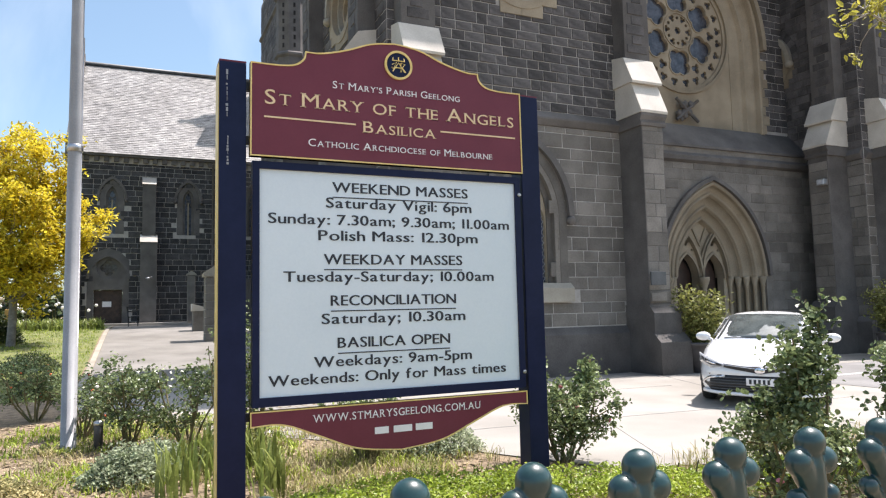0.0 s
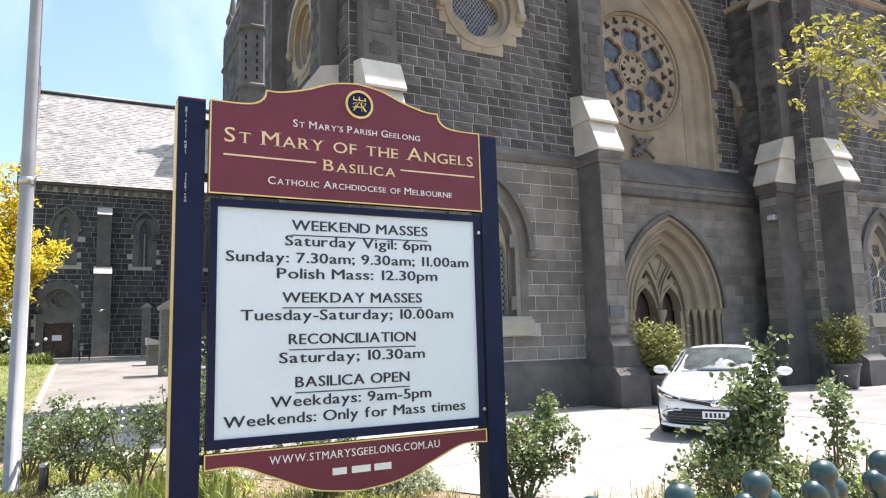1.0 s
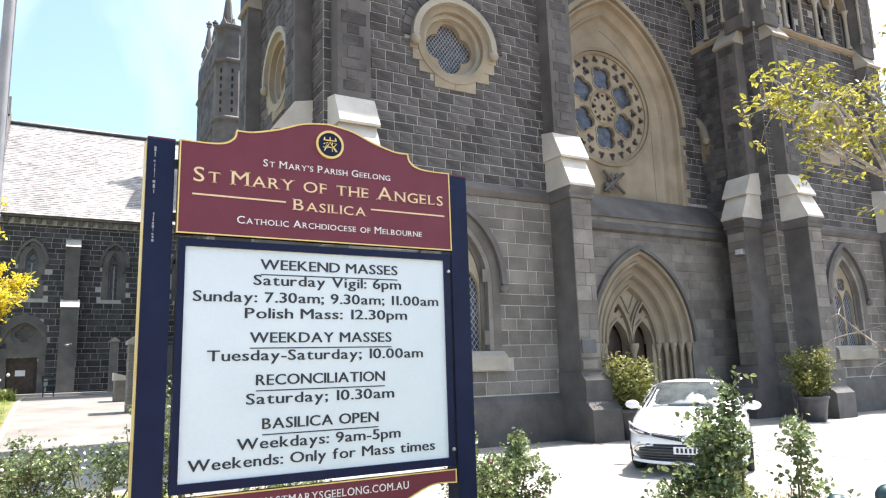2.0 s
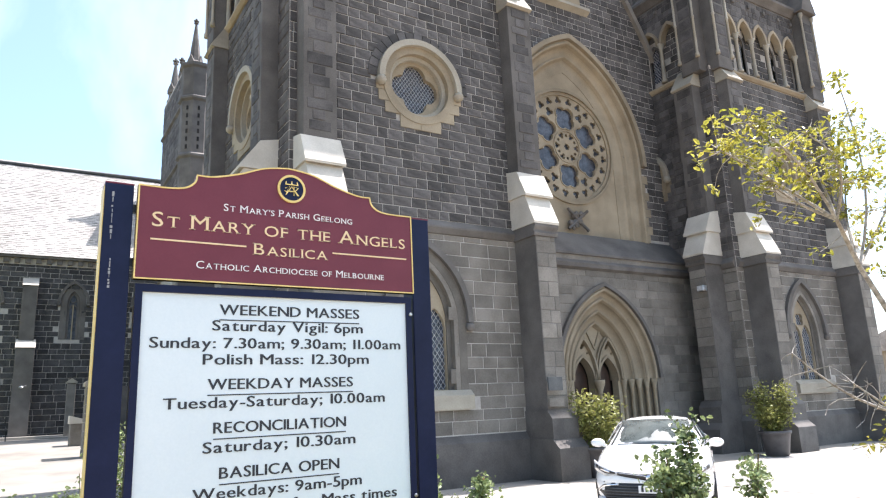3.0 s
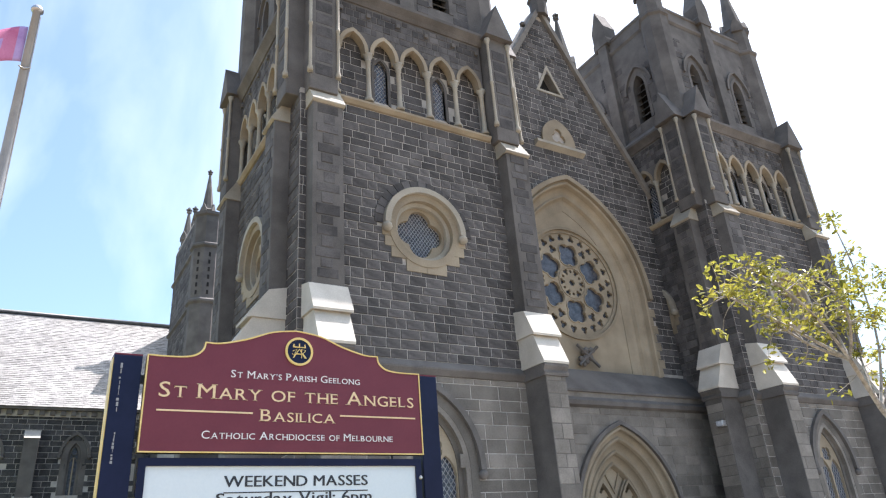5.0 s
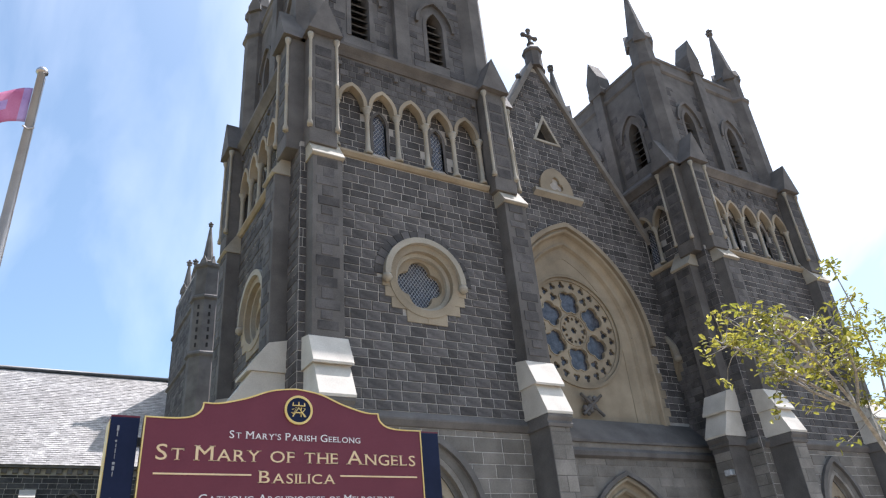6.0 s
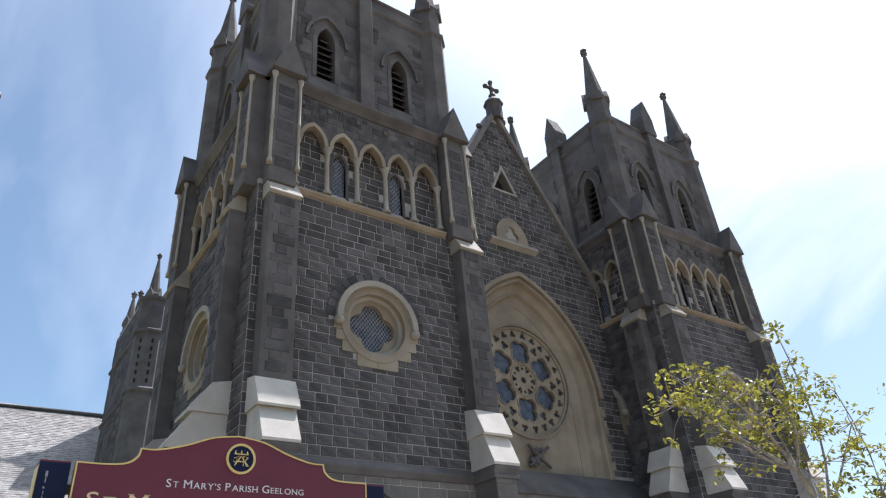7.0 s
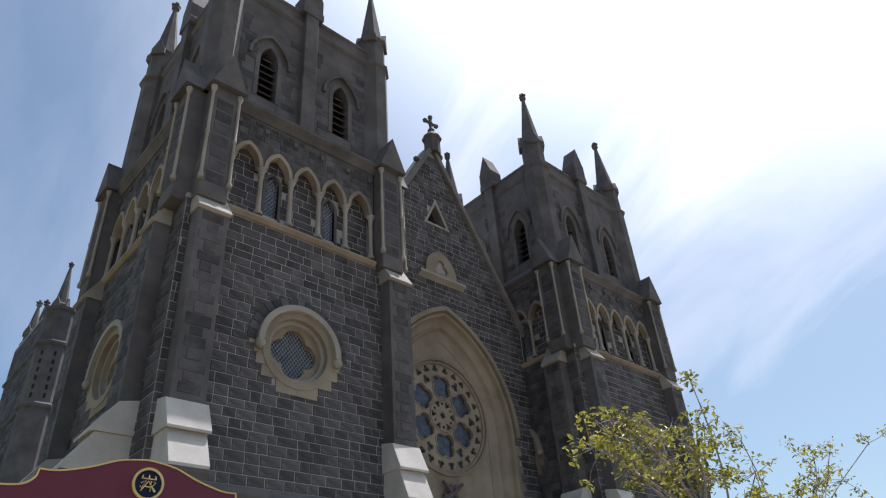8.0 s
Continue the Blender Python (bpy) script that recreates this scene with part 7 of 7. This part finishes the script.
def nose_panel(name, low, high, x0, x1, mat, out, label="", parent=None, n=14):
    """A strip that follows the nose between two height lines."""
    bm = bmesh.new()
    rows = []
    for i in range(n + 1):
        x = x0 + (x1 - x0) * i / n
        za, zb = low(abs(x)), high(abs(x))
        y = nose_y(x)
        rows.append([bm.verts.new((x, y - out, za)), bm.verts.new((x, y - out, zb)), bm.verts.new((x, y + 0.05, zb)), bm.verts.new((x, y + 0.05, za))])
    for p, q in zip(rows, rows[1:]):
        for k in range(4):
            bm.faces.new((p[k], p[(k + 1) % 4], q[(k + 1) % 4], q[k])).smooth = k == 0
    bm.faces.new(rows[0])
    bm.faces.new(list(reversed(rows[-1])))
    bmesh.ops.recalc_face_normals(bm, faces=bm.faces)
    return part(name, bm, mat, parent or car, label)


def line(*pts):
    def at(x):
        for (xa, za), (xb, zb) in zip(pts, pts[1:]):
            if x <= xb:
                return za + (zb - za) * (x - xa) / (xb - xa)
        return pts[-1][1]
    return at


nose_panel("bumper_face", line((0, 0.46), (0.7, 0.45), (0.84, 0.36)), line((0, 0.57), (0.3, 0.6), (0.6, 0.66), (0.84, 0.66)), -0.84, 0.84, CARW, 0.028, n=20)
nose_panel("upper_grille", line((0, 0.53), (0.16, 0.56), (0.5, 0.615), (0.6, 0.65)), line((0, 0.64), (0.16, 0.63), (0.5, 0.665), (0.6, 0.67)), -0.6, 0.6, BLACKP, 0.036)
nose_panel("chrome_bar", line((0, 0.595), (0.6, 0.66)), line((0, 0.607), (0.6, 0.668)), -0.56, 0.56, CHROME, 0.041)
lower = nose_panel("lower_grille", line((0, 0.25), (0.72, 0.26), (0.82, 0.36)), line((0, 0.5), (0.6, 0.5), (0.7, 0.47), (0.82, 0.375)), -0.82, 0.82, BLACKP, 0.03)
for k in range(5):
    z, w = 0.285 + k * 0.042, (0.7, 0.74, 0.74, 0.7, 0.62)[k]
    nose_panel("grille_slat", line((0, z), (1, z)), line((0, z + 0.011), (1, z + 0.011)), -w, w, LEAD, 0.045, parent=lower)
nose_panel("bumper_lip", line((0, 0.19), (0.84, 0.21)), line((0, 0.235), (0.84, 0.26)), -0.84, 0.84, CARW, 0.05)
for s in (-1, 1):
    nose_panel("headlight", line((0.5, 0.625), (0.7, 0.595), (0.9, 0.68)), line((0.5, 0.66), (0.7, 0.735), (0.9, 0.81)), s * 0.5, s * 0.9, LAMPG, 0.04, "clear headlight lens", n=8)
    nose_panel("headlight_trim", line((0.5, 0.635), (0.7, 0.635), (0.86, 0.71)), line((0.5, 0.652), (0.7, 0.7), (0.86, 0.77)), s * 0.53, s * 0.86, BLACKP, 0.044, "dark bezel inside the lens", n=8)
    nose_panel("lamp_unit", line((0.6, 0.64), (0.8, 0.69)), line((0.6, 0.665), (0.8, 0.73)), s * 0.62, s * 0.78, CHROME, 0.048, "bright lamp inside the lens", n=5)
    nose_panel("bumper_accent", line((0.5, 0.46), (0.74, 0.43), (0.86, 0.33)), line((0.5, 0.49), (0.74, 0.47), (0.86, 0.36)), s * 0.5, s * 0.84, CHROME, 0.04, n=8)
bm = bmesh.new()
ball(bm, 0, -0.125, 0.585, 0.06, 1.3, 0.3, 0.9, 2)
part("badge", bm, CHROME, car)
bm = bmesh.new()
box(bm, -0.19, 0.19, -0.135, -0.12, 0.36, 0.47, 0.004)
plate = part("number_plate", bm, WHITE_L, car, "white number plate with plain bars")
bm = bmesh.new()
for k in range(5):
    box(bm, -0.15 + k * 0.062, -0.115 + k * 0.062, -0.139, -0.135, 0.38, 0.45)
part("plate_bars", bm, INK, plate)
for s in (-1, 1):
    bm = bmesh.new()
    tube(bm, [(-0.62 * s, 1.34, 1.0), (0.0 if s > 0 else 0.1, 1.3, 1.02)], [0.008, 0.006], 5)
    part("wiper", bm, BLACKP, car)


# ---- single stones of the front tower wall, nearest to the garden ----
unit = bpy.data.meshes.new("stone")
e = 0.045
unit.from_pydata([(-0.5, 0, -0.5), (0.5, 0, -0.5), (0.5, 0, 0.5), (-0.5, 0, 0.5), (-0.5 + e * 0.6, -1, -0.5 + e), (0.5 - e * 0.6, -1, -0.5 + e), (0.5 - e * 0.6, -1, 0.5 - e), (-0.5 + e * 0.6, -1, 0.5 - e)], [],
                 [(4, 5, 6, 7), (0, 1, 5, 4), (1, 2, 6, 5), (2, 3, 7, 6), (3, 0, 4, 7)])
unit.materials.append(STONE)
rs = random.Random(77)
for wall, rects in PIECES:
    for a, b, c, d in rects:
        st = new("stone", unit)
        st.parent = wall
        st.location = (4.38 + (a + b) / 2, 12.65, (c + d) / 2)
        st.scale = (b - a, rs.uniform(0.01, 0.026), d - c)
